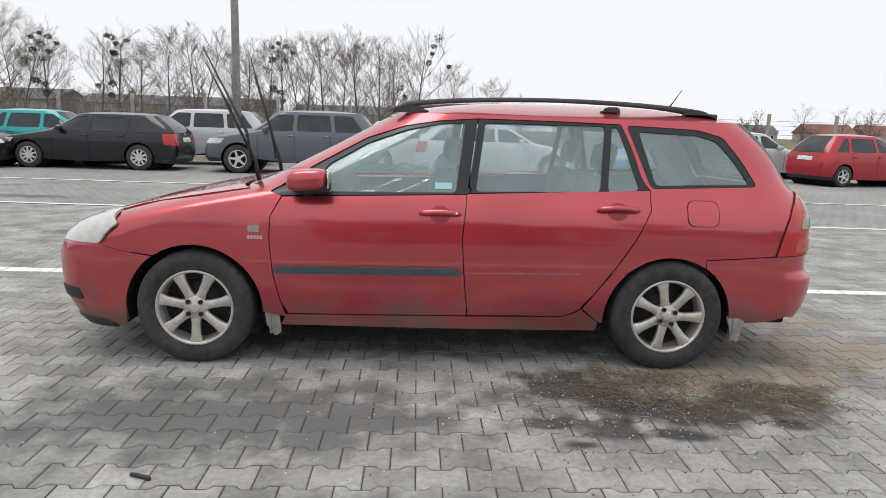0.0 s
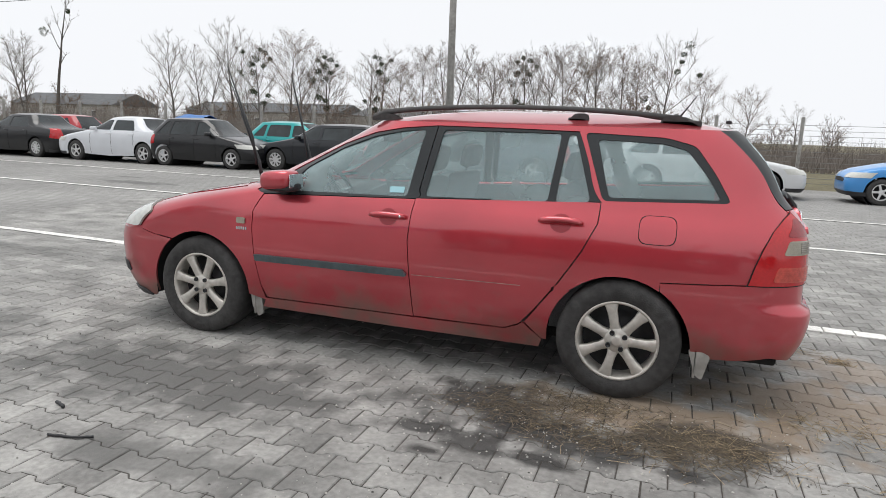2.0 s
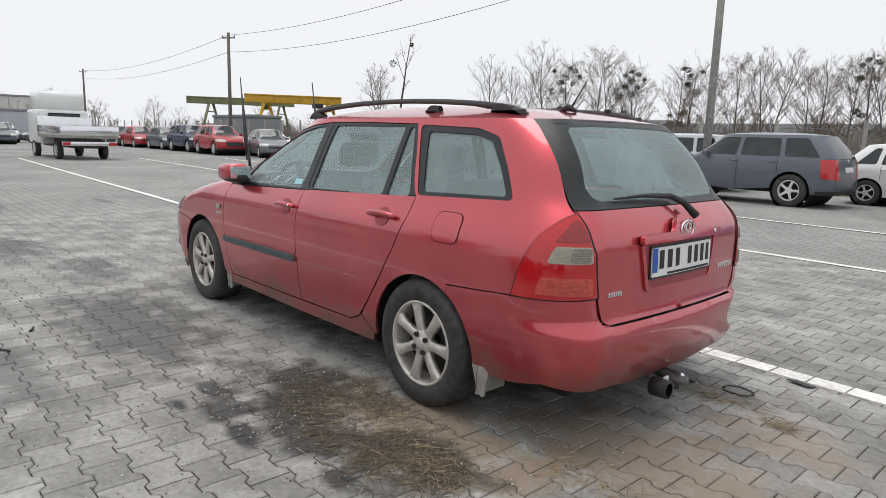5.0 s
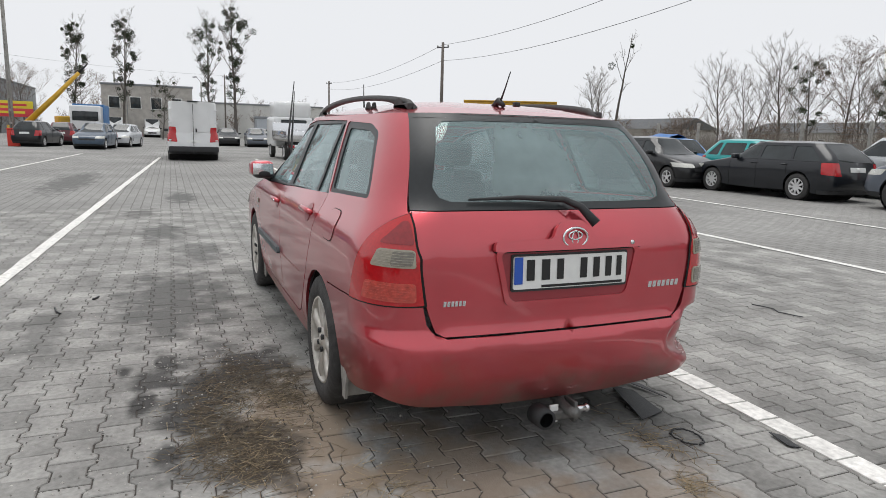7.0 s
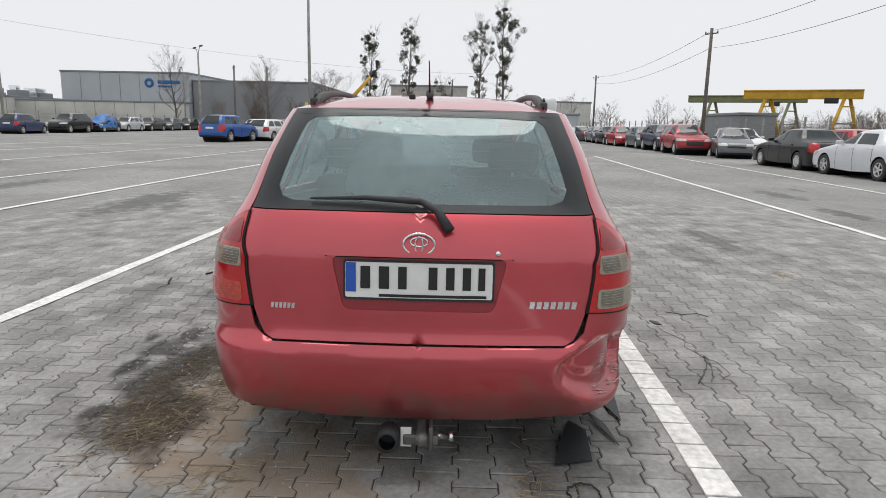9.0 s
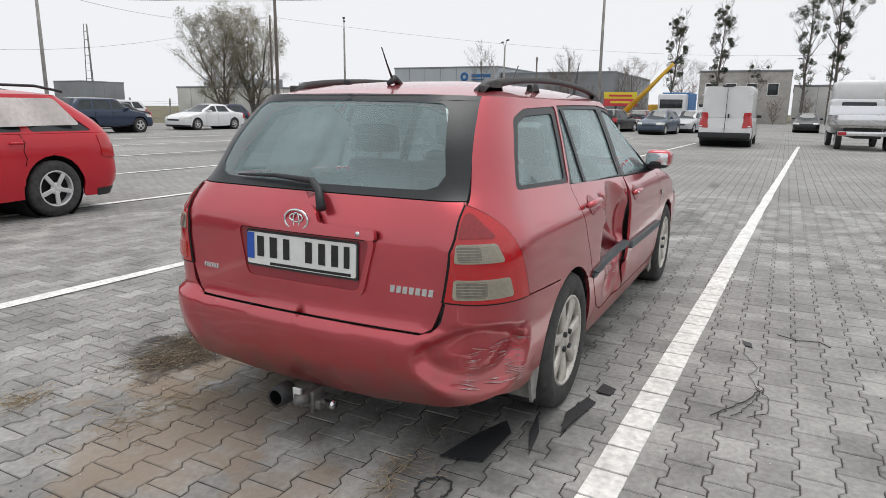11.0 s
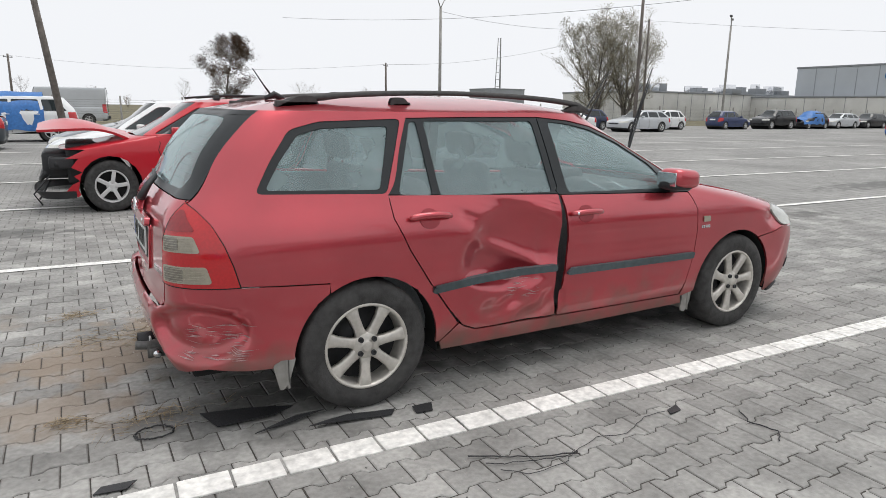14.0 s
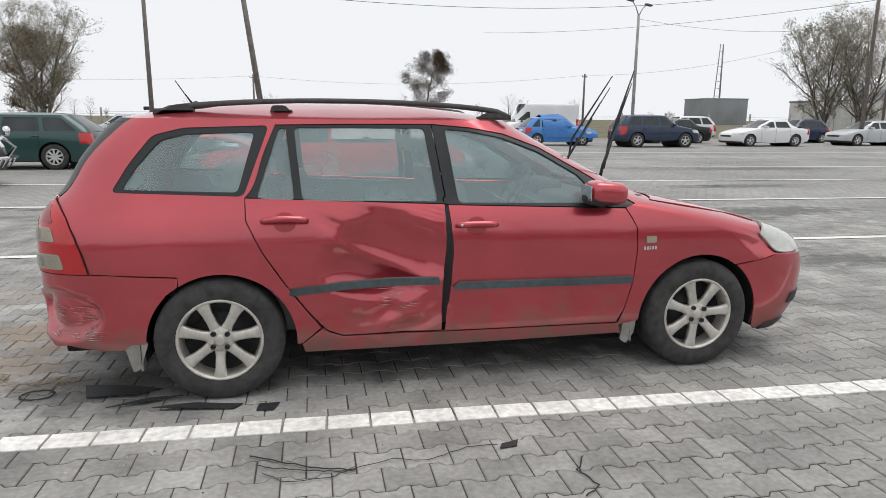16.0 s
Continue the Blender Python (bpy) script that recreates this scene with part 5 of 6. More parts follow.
parked("hatch", -38.3, -5.4, 172, (.05, .08, .12), "dark blue hatchback with crumpled wing", tarp=False)
parked("hatch", -43.4, -4.3, 168, SILVER, "silver hatchback with smashed front")
parked("hatch", -41.3, -8.7, -12, BLACK, "black hatchback seen from the rear")
parked("hatch", -46.5, -8.0, 0, (.10, .02, .03), "dark red hatchback behind the others")
parked("wagon", -40.8, -12.5, -14, WHITE, "white estate car seen from the rear")
parked("suv", -36.8, -14.1, -12, (.02, .10, .36), "blue off-roader seen from the rear")
parked("sedan", -47, -14.5, 160, SILVER, "silver saloon behind the others")
parked("wagon", -52.6, 2.9, 178, BLACK, "dark estate car at the end of the lot")
parked("hatch", -50.4, 4.9, 178, GREY, "grey hatchback at the end of the lot")
parked("hatch", -56, 6.0, 178, SILVER, "silver hatchback at the end of the lot")
parked("wagon", -54, 9.0, 90, (.1, .11, .13), "dark estate car at the end of the lot")
parked("van", -84, -7.5, 180, WHITE, "white van at the far end")
parked("van", -92, -3.6, 180, WHITE, "white van at the far end")
# south rows
parked("suv", -16.6, -27.4, 0, (.02, .035, .07), "dark blue off-roader parked in a row")
parked("hatch", -12.0, -29.4, 0, BLUE, "hatchback half under a blue cover", tarp=True)
parked("sedan", -23.8, -28.4, 180, WHITE, "white saloon parked in a row")
parked("sedan", -20.6, -32.6, 180, BLACK, "black saloon with smashed front")
parked("suv", -23.6, -36.5, 180, (.62, .63, .64), "silver off-roader behind the row")
parked("van", -14.8, -40, 180, WHITE, "white van behind the row")
parked("wagon", -31.3, -29.2, 180, SILVER, "silver estate car parked in a row")
parked("hatch", -30.0, -33.4, 180, NAVY, "navy blue hatchback in the second row")
parked("hatch", -37.5, -32.8, 180, WHITE, "white hatchback parked in a row")
parked("hatch", -45.0, -32.6, 0, (.025, .04, .11), "dark blue hatchback parked in a row")
parked("suv", -50.6, -32.4, 180, BLACK, "black people carrier parked in a row")
parked("hatch", -56.2, -32.6, 180, BLACK, "black car half under a blue cover", tarp=True)
parked("wagon", -61.5, -33, 180, SILVER, "silver estate car parked in a row")
for x, c, kd, lab in ((-66.5, BLACK, "wagon", "black estate car parked in a row"), (-71.5, (.08, .09, .10), "hatch", "dark grey hatchback parked in a row"), (-76.5, BLACK, "hatch", "black hatchback parked in a row"), (-82, GREY, "sedan", "grey saloon parked in a row")):
    parked(kd, x, -33, 180, c, lab)
for x, y, c, kd, lab in ((-58, -22, SILVER, "hatch", "silver hatchback at the far side"), (-64, -21, WHITE, "hatch", "white hatchback at the far side"), (-70, -19, GREY, "wagon", "grey estate car at the far side"), (-56, -16, BLACK, "hatch", "black hatchback at the far side")):
    parked(kd, x, y, 175, c, lab)
parked("suv", 4.3, -25.2, 180, WHITE, "white off-roader half under a blue cover", tarp=True)
parked("wagon", 8.6, -15.2, 180, GREEN, "dark green estate car parked on the paving", 9)
parked("suv", 9.1, -10.2, 0, BLACK, "black off-roader with chrome bull bar")
parked("sedan", 6.4, -20.5, 180, (.05, .06, .07), "dark saloon in the next row")
parked("hatch", 9.4, -29.5, 180, SILVER, "silver hatchback in the next row")
parked("sedan", 13.5, -24.0, 180, WHITE, "white saloon in the next row")
parked("van", 2.8, -46, 180, SILVER, "silver van beyond the rows")
crash = parked("wagon", .63, -6.93, 180, (.50, .012, .025), "bright red estate car with smashed front", 5, skip=("grille", "headlamp", "underbody", "number_plate"))
crash.matrix_basis = crash.matrix_basis @ Matrix.Diagonal((.99, 1.0, 1.04, 1))
shorn = [o for o in crash.children if o.name.startswith("body")][0]
shorn.data = shorn.data.copy()
bm = bmesh.new()
bm.from_mesh(shorn.data)
bmesh.ops.delete(bm, geom=[f for f in bm.faces if f.calc_center_median().x < -1.80 + .10 * noise.noise(f.calc_center_median() * 5)], context="FACES")
bm.to_mesh(shorn.data)
bm.free()
bay = part("engine_bay", moved(join(box(-2.38, -2.05, -.55, .5, .42, .74, .04), box(-2.30, -2.0, -.8, -.45, .55, .70, .03), tube([(-2.35, -.7, .5), (-2.42, -.2, .38), (-2.36, .3, .55)], .03, 6), tube([(-2.3, -.4, .40), (-2.45, -.5, .16)], .012, 5), tube([(-2.3, -.75, .48), (-2.5, -.7, .25), (-2.42, -.6, .1)], .01, 5), box(-2.1, -1.6, -.62, .62, .35, .86, .05), tube([(-2.2, -.8, .62), (-2.28, 0, .58), (-2.2, .8, .64)], .05, 6)), pose(.22, 0, 0)), M_BLACK, crash, "torn black front structure")
lid = part("bonnet", panel(rounded([(-2.18, -.74), (-1.10, -.76), (-1.10, .76), (-2.18, .74)], .1), lambda a, b: Vector((a, b, .97 + .16 * math.sin(min(1, max(0, -(a + 1.10) / 1.08)) * 2.4) - .12 * b * b + .025 * math.sin(6 * a + 4 * b))), .12, .03), M_PAINT_BG, crash, "bent raised bonnet")
lid.color = (.50, .012, .025, 1)
parked("hatch", .9, -9.7, 180, WHITE, "white hatchback beside the smashed red car")
parked("sedan", .5, -12.5, 180, (.20, .22, .24), "grey saloon in the row behind the smashed car", 9)
M_BAG = mat("airbag_cloth", (.62, .57, .55), .9, grain=.1, bump=.4, bump_scale=12)
for s in (-1, 1):
    part("airbag", panel(rounded([(.10, 1.02), (.14, 1.33), (1.5, 1.34), (1.75, 1.04)], .05), lambda a, z, s=s: Vector((a, s * (.80 - .32 * (z - .97) + .03 * math.sin(9 * a + 5 * z) + .012), z)), .08, 0), M_BAG, crash, "white curtain airbag")
part("seat", pad(-.30, .02, -.62, -.18, .7, 1.22, .1, .08), M_INTERIOR, crash, "dark front seat")
for s in (-1, 1):
    part("roof_rail", tube([(-.2, s * .52, 1.44), (.2, s * .55, 1.475), (1.4, s * .55, 1.475), (1.75, s * .52, 1.42)], .016, 6), M_BLACK, crash)
# parts of other wrecks and fixtures
spare = part("spare_wheel", lathe([(-.1, 0), (-.1, .30), (-.06, .34), (.06, .34), (.1, .30), (.1, .0)], 28), M_PAINT_BG)
spare.color = (*SILVER, 1)
tagged(spare, "silver covered spare wheel on a tailgate", "spare wheel")
spare.matrix_basis = pose(-6.9 + 2.30, 16.35, .95, 0, 0, 94)
bull = part("bull_bar", join(tube([(7.0, -10.75, .35), (6.72, -10.8, .75), (6.7, -10.2, .95), (6.72, -9.6, .75), (7.0, -9.65, .35)], .035, 10), tube([(6.70, -10.8, .55), (6.66, -10.2, .55), (6.70, -9.6, .55)], .03, 8),
                             *[tube([(6.68, -10.7 + .2 * q, .56), (6.80, -10.7 + .2 * q, .36)], .02, 6) for q in range(6)]), M_CHROME)
tagged(bull, "chrome bull bar on a black off-roader", "bull bar")
for dy in (-.35, .15):
    lamp = part("spot_lamp", moved(lathe([(-.06, 0), (-.05, .09), (.02, .10), (.05, .06), (.06, 0)], 20), pose(6.74, -10.2 + dy, 1.06, 0, 0, 90)), M_CHROME)
    tagged(lamp, "round chrome spot lamp on the bull bar", "lamp", "spot lamps")


def flatbed():
    """White double-cab lorry with an open alloy platform, seen from behind."""
    t = tagged(new("flatbed_lorry"), "white flatbed lorry with an alloy platform", "lorry", "parked vehicles")
    cab = part("cab", join(box(-2.6, -.6, -.95, .95, .55, 2.0, .15), box(-2.2, -.65, -.9, .9, 1.9, 2.75, .22)), M_PAINT_BG, t, "white cab with high roof box")
    cab.color = (.72, .73, .73, 1)
    part("rear_window", box(-.61, -.585, -.62, .62, 1.45, 1.85, .05), M_GLASS_BG, cab)
    bed = part("platform", box(-.5, 2.7, -1.05, 1.05, .85, .95, .01), M_CONCRETE, t)
    for n, b in (("side_board", (-.5, 2.7, -1.08, -1.05, .95, 1.32)), ("side_board", (-.5, 2.7, 1.05, 1.08, .95, 1.32)), ("tail_board", (2.70, 2.73, -1.05, 1.05, .95, 1.32)), ("head_board", (-.52, -.49, -1.05, 1.05, .95, 1.7))):
        part(n, box(*b, .008), M_CHROME, t, "ribbed alloy board")
    part("chassis", box(-2.2, 2.5, -.45, .45, .45, .85, .03), M_BLACK, t)
    part("tail_bar", box(2.55, 2.62, -1.0, 1.0, .55, .72, .02), M_CHROME, t)
    for s in (-1, 1):
        part("tail_lamp", box(2.62, 2.65, s * .85 - .14, s * .85 + .14, .57, .70, .01), M_LAMP_RED, t)
    tyre, disc = KIT["van"][1], KIT["van"][3]
    for a in (-1.75, 1.45):
        for s in (-1, 1):
            w = part("wheel", disc, M_VOID, t)
            w.matrix_local = pose(a, s * .93, .35, 0, 0, 0 if s < 0 else 180)
            part("tyre", tyre, M_TYRE, w)
            part("rim", KIT["van"][2][5], M_RIM_BRIGHT, w)
    t.matrix_basis = pose(-27.9, 4.2, 0, 0, 0, 3)


flatbed()

# ---------------------------------------------------------------- trees, poles, buildings
M_BARK = mat("grey_bark", (.135, .12, .108), .95, grain=.3, scale=9)
M_TWIG = mat("brown_twigs", (.20, .175, .155), .95, grain=.3, scale=3)
M_TWIG_RED = mat("russet_twigs", (.19, .135, .10), .95, grain=.3, scale=3)
M_MISTLE = mat("mistletoe", (.045, .06, .03), .9, grain=.4, scale=4)
M_DRY = mat("dry_leaves", (.12, .075, .05), .9, grain=.4, scale=4)
M_WILLOW = mat("pale_willow_leaves", (.27, .25, .19), .9, grain=.3, scale=4)


def tree_mesh(seed, height, spread, fork=.22, limbs=17, rise=.9, stems=1, twigs_per=4, trunk=.0125, peak=.42):
    """Bare tree: a tapered leader, rising limbs whose lengths follow an oval crown, boughs and fine twigs.
    Returns wood and twig meshes and the twig ends."""
    rng = random.Random(seed)
    wood, twigs, ends = [], [], []

    def shoot(p, d, length, r0, r1, n, bend, lift):
        pts, rs, q, dd = [p.copy()], [r0], p.copy(), d.normalized()
        for i in range(n):
            dd = (dd + Vector((rng.uniform(-1, 1), rng.uniform(-1, 1), rng.uniform(-.6, .6))) * bend + Vector((0, 0, lift))).normalized()
            q = q + dd * (length / n)
            pts.append(q.copy())
            rs.append(r0 + (r1 - r0) * (i + 1) / n)
        return pts, rs, dd

    def along(pts, t):
        f = t * (len(pts) - 1)
        i = min(int(f), len(pts) - 2)
        return pts[i].lerp(pts[i + 1], f - i), (pts[i + 1] - pts[i]).normalized()

    for stem in range(stems):
        a = 6.28 * stem / stems + rng.uniform(-.4, .4)
        out = 0 if stems == 1 else rng.uniform(.12, .32)
        h = height * (1 if stem == 0 else rng.uniform(.75, .98))
        pts, rs, _ = shoot(Vector((0, 0, -.05)), Vector((out * math.cos(a), out * math.sin(a), 1)), h, height * trunk * (1 if stems == 1 else .72), .012, 7, .07, .05)
        wood.append(tube(pts, rs, 6, False))
        turn = rng.uniform(0, 6)
        for k in range(limbs):
            t = fork + (.96 - fork) * (k + rng.uniform(0, .9)) / limbs
            u = (t - fork) / (1 - fork)
            prof = (u / peak) ** .55 if u < peak else ((1 - u) / (1 - peak)) ** .7
            length = height * spread * (.28 + .72 * prof) * rng.uniform(.75, 1.15)
            turn += 2.4 + rng.uniform(-.4, .4)
            p, d = along(pts, t)
            side = Vector((math.cos(turn), math.sin(turn), rise * rng.uniform(.7, 1.25) + .5 * u))
            r = max(.012, height * trunk * (1 - t) * .55)
            lp, lr, _ = shoot(p, side, length, r, .009, 4, .16, .10)
            wood.append(tube(lp, lr, 4, False))
            for b in range(7):
                q = rng.uniform(.22, 1) if b else 1.0
                bp, bd = along(lp, q)
                nd = bd + Vector((rng.uniform(-1, 1), rng.uniform(-1, 1), rng.uniform(-.35, .8))) * .85
                cp, cr, _ = shoot(bp, nd, length * rng.uniform(.28, .5), r * .4 + .005, .006, 3, .2, .06)
                twigs.append(tube(cp, cr, 3, False))
                for c in range(twigs_per):
                    tp, td = along(cp, rng.uniform(.3, 1))
                    ed = td + Vector((rng.uniform(-1, 1), rng.uniform(-1, 1), rng.uniform(-.4, .8))) * .9
                    ep, er, _ = shoot(tp, ed, length * rng.uniform(.14, .30), .0085, .005, 2, .2, .05)
                    twigs.append(tube(ep, er, 3, False))
                    ends.append(ep[-1])
    return join(*wood), join(*twigs), ends


def clump(rng, c, r, n, size):
    """A loose ball of small leaves, as quads."""
    vs, fs = [], []
    for _ in range(n):
        d = Vector((rng.gauss(0, 1), rng.gauss(0, 1), rng.gauss(0, 1))).normalized() * r * rng.uniform(.25, 1) ** .5
        a = Vector((rng.uniform(-1, 1), rng.uniform(-1, 1), rng.uniform(-1, 1))).normalized() * size
        b = a.orthogonal().normalized() * size * .45
        p = c + d
        k = len(vs)
        vs += [p - a - b, p + a - b * .3, p + a + b * .3, p - a + b]
        fs.append((k, k + 1, k + 2, k + 3))
    return vs, fs


def tree_kind(seed, height, spread, mistle=0, leaves=0, leaf_mat=None, twig=M_TWIG, **kw):
    wood, twigs, ends = tree_mesh(seed, height, spread, **kw)
    rng = random.Random(seed + 50)
    made = [("trunk", mesh_of("trunk", *wood), M_BARK), ("crown", mesh_of("crown", *twigs), twig)]
    if mistle:
        balls = [clump(rng, Vector(rng.choice(ends)) * .82 + Vector((0, 0, .12 * height)), rng.uniform(.2, .46), 80, .08) for _ in range(mistle)]
        made += [("mistletoe_ball", mesh_of("mistletoe_ball", *b), M_MISTLE) for b in balls]
    if leaves:
        cl = [clump(rng, Vector(rng.choice(ends)), .38, 7, .05) for _ in range(leaves)]
        made.append(("foliage", mesh_of("foliage", *join(*cl)), leaf_mat))
    return made


TREES = {
    "lime": tree_kind(1, 9.8, .36, fork=.13, limbs=22, rise=1.05, twigs_per=5),
    "oak": tree_kind(2, 9.4, .42, fork=.16, limbs=20, rise=.8, twigs_per=5, twig=M_TWIG_RED, leaves=420, leaf_mat=M_DRY),
    "birch": tree_kind(3, 9.8, .28, fork=.12, limbs=22, rise=1.15, stems=2),
    "mistletoe": tree_kind(4, 9.5, .38, fork=.24, limbs=18, rise=.9, mistle=15),
    "ash": tree_kind(8, 9.4, .44, fork=.20, limbs=17, rise=.85, mistle=7),
    "poplar": tree_kind(5, 14.5, .20, fork=.24, limbs=26, rise=1.2, mistle=70, peak=.6, trunk=.014),
    "willow": tree_kind(6, 9.5, .36, fork=.10, limbs=20, rise=.85, stems=3, leaves=2200, leaf_mat=M_WILLOW, twig=M_WILLOW, trunk=.018, twigs_per=5, peak=.35),
    "shrub": tree_kind(7, 4.0, .42, fork=.05, limbs=9, rise=.9, stems=3, twigs_per=3, leaves=60, leaf_mat=M_DRY, twig=M_TWIG_RED, trunk=.012),
    "far": tree_kind(14, 8.5, .42, fork=.12, limbs=13, rise=.8, twigs_per=2, leaves=90, leaf_mat=M_DRY, trunk=.02),
    "dead": tree_kind(9, 12.5, .19, fork=.45, limbs=6, rise=1.6, mistle=2, twigs_per=1, trunk=.016),
    "rowan": tree_kind(10, 6.2, .34, fork=.18, limbs=20, rise=.45, leaves=2400, leaf_mat=M_DRY, trunk=.018, peak=.4),
}
WORDS = {"far": "bare brown tree far off", "lime": "bare grey lime tree", "oak": "bare oak with some russet leaves", "birch": "slender bare tree with fine twigs", "mistletoe": "bare tree with dark mistletoe balls", "ash": "wide bare tree with few mistletoe balls",
         "poplar": "tall poplar full of mistletoe balls", "willow": "round willow with pale remaining leaves", "shrub": "leafless brown shrub at the fence", "dead": "dead pollarded tree with stump limbs", "rowan": "small tree with dark brown leaves"}


def plant(kind, x, y, size=1.0, turn=None):
    thing = tagged(new("shrub" if kind == "shrub" else "tree"), WORDS[kind], "shrub" if kind == "shrub" else "tree", "trees round the lot")
    for n, me, m in TREES[kind]:
        ob = part(n, me, m, thing)
        if n in ("mistletoe_ball", "foliage", "crown"):
            ob["kind"] = "stuff"
    a = random.uniform(0, 360) if turn is None else turn
    wide = 1.0 if kind in ("dead", "poplar", "shrub") else 1.18
    thing.matrix_basis = pose(x, y, 0, 0, 0, a) @ Matrix.Diagonal((size * wide, size * wide, size, 1))
    return thing


for x, k, s in ((-31, "birch", .85), (-28.5, "mistletoe", .82), (-25, "lime", .75), (-22.5, "mistletoe", .8), (-19.2, "oak", .78), (-16.6, "birch", .88), (-13.2, "lime", .72), (-10.9, "mistletoe", .82), (-7.7, "oak", .84), (-4.8, "lime", .85), (-3.2, "oak", .8), (-.2, "ash", .86),
                (-67.8, "birch", 1.0), (-53.5, "dead", .98), (-47.6, "lime", .92), (-43, "birch", .85), (-40.3, "lime", 1.0), (-36.2, "mistletoe", .85), (-33.6, "oak", .9), (2.5, "oak", .62), (-14.8, "oak", .7), (-9.2, "birch", .8), (-6.2, "oak", .72), (-1.9, "oak", .7), (-12.1, "oak", .75), (-20.8, "oak", .66), (-30, "oak", .7), (-38.4, "oak", .62), (5.5, "oak", .5)):
    plant(k, x, 48 + random.uniform(-2, 3) - (6 if k == "dead" else 0), s * (.93 if x > -33 else 1))
for i in range(46):
    x = -78 + i * 2.45
    plant("shrub", x + random.uniform(-1, 1), 40 + random.uniform(-3, 6), random.uniform(.5, 1.0) * (1.0 if x < 3 else .75))
for i in range(16):
    plant(random.choice(("far", "shrub")), 12 + i * 6 + random.uniform(-2, 2), 95 + random.uniform(-10, 25), random.uniform(.5, .8))
# brushwood behind the fence
rng = random.Random(3)
vs, fs = [], []
for q in range(34000):
    x, y = rng.uniform(-95, 16), rng.uniform(30, 46)
    h = rng.uniform(.6, 3.6) * rng.uniform(.4, 1) * (1 if x < 4 else .6)
    lean = Vector((rng.uniform(-.5, .5), rng.uniform(-.5, .5), 1))
    p = Vector((x, y, 0))
    t = p + lean * h
    k = len(vs)
    vs += [p + Vector((-.016, 0, 0)), p + Vector((.016, 0, 0)), p + Vector((0, .02, 0)), t, p.lerp(t, .5) + Vector((rng.uniform(-.5, .5), .2, .5))]
    fs += [(k, k + 1, k + 3), (k + 1, k + 2, k + 3), (k + 2, k, k + 3), (k, k + 1, k + 4)]
tagged(part("brushwood", (vs, fs, False), M_TWIG), "bare brown brushwood behind the fence", "brushwood", kind="stuff")
# west: poplars with mistletoe
for x, y, s, k in ((-75, 5.6, 1.02, "poplar"), (-75, 2.7, .93, "poplar"), (-76, -2.2, .66, "mistletoe"), (-78, -6.2, .90, "poplar"), (-79, -11.3, .85, "poplar"), (-88, -26, .9, "lime"), (-92, -18, .8, "oak"), (-96, -12, .8, "oak"), (-83, -37, .95, "lime"), (-98, -22, .8, "birch"), (-95, -30, .7, "oak")):
    plant(k, x, y, s)
for i in range(22):
    plant("shrub", -85 - random.uniform(0, 12), -34 + i * 3.4, random.uniform(.6, 1.1))
for i in range(14):
    plant(random.choice(("far", "far", "shrub")), -100 - random.uniform(0, 30), 12 + i * 3.0, random.uniform(.45, .7))
# south: willow, small tree, far hedges
plant("willow", -48.5, -48, 1.12)
plant("willow", -46, -49.5, 1.0)
plant("rowan", -9.6, -55.6, 1.05)
plant("willow", 18.5, -46, .85)
plant("rowan", 20.5, -50, 1.1)
for i in range(30):
    plant(random.choice(("far", "shrub")), -150 + i * 9 + random.uniform(-3, 3), -230 + random.uniform(-30, 10), random.uniform(.6, 1.0))


def pole(x, y, h, lean=(0, 0), lattice=False, arms=0, wood=True, name="power_pole", label="weathered concrete power pole with wires"):
    thing = tagged(new(name), label, "pole" if name == "power_pole" else "street lamp", "poles")
    top = Vector((lean[0], lean[1], h))
    if lattice:
        for dx in (-.14, .14):
            part("leg", tube([(dx * 1.2, 0, -.1), (dx * .6 + top.x, top.y, h)], [.07, .05], 6), M_CONCRETE, thing)
        for k in range(int(h / .75)):
            z = .5 + k * .75
            part("rung", box(-.15 * (1.2 - .6 * z / h) + top.x * z / h, .15 * (1.2 - .6 * z / h) + top.x * z / h, -.04, .04, z, z + .12, .01), M_CONCRETE, thing)
    else:
        part("post", tube([(0, 0, -.1), top * .5, top], [.125, .11, .09], 10), M_WOOD if wood else M_CONCRETE, thing)
    if name == "power_pole":
        part("bracket", box(top.x - .45, top.x + .45, top.y - .03, top.y + .03, h - .35, h - .28, .01), M_WIRE, thing)
        for dx in (-.4, 0, .4):
            part("insulator", moved(lathe([(0, .03), (.04, .05), (.08, .05), (.12, .02), (.14, 0)], 8, "z"), Matrix.Translation((top.x + dx, top.y, h - .28))), M_CONCRETE, thing)
    else:
        for s in (-1, 1)[: max(arms, 1)]:
            arm = part("arm", tube([(0, 0, h - .1), (s * .5, 0, h + .45), (s * 1.0, 0, h + .75)], .04, 6), M_CONCRETE, thing)
            part("lamp_head", box(s * 1.35 - .4, s * 1.35 + .4, -.12, .12, h + .72, h + .86, .04), M_WIRE, arm, "street lamp head")
    thing.matrix_basis = pose(x, y, 0, 0, 0, 35)
    return x + lean[0], y + lean[1], h


P_N = pole(-5.45, 15.6, 8.6, wood=False)
P_NW = pole(-36.5, 15.2, 7.3)
P_W = pole(-41.0, -9.95, 10.6, lattice=True)
P_W2 = pole(-96, 6, 9.0)
P_NW2 = pole(-78, 17, 7.6)
P_S1 = pole(8.9, -33, 8.2)
P_S2 = pole(2.5, -23.5, 6.3, lean=(.9, 0), label="leaning weathered wooden pole")
P_S3 = pole(-30.5, -28.8, 10.4)
P_S4 = pole(-27.5, -62, 6.0)
P_S5 = pole(7.0, -75, 6.0)
P_SW = pole(-47, -44, 10.0)
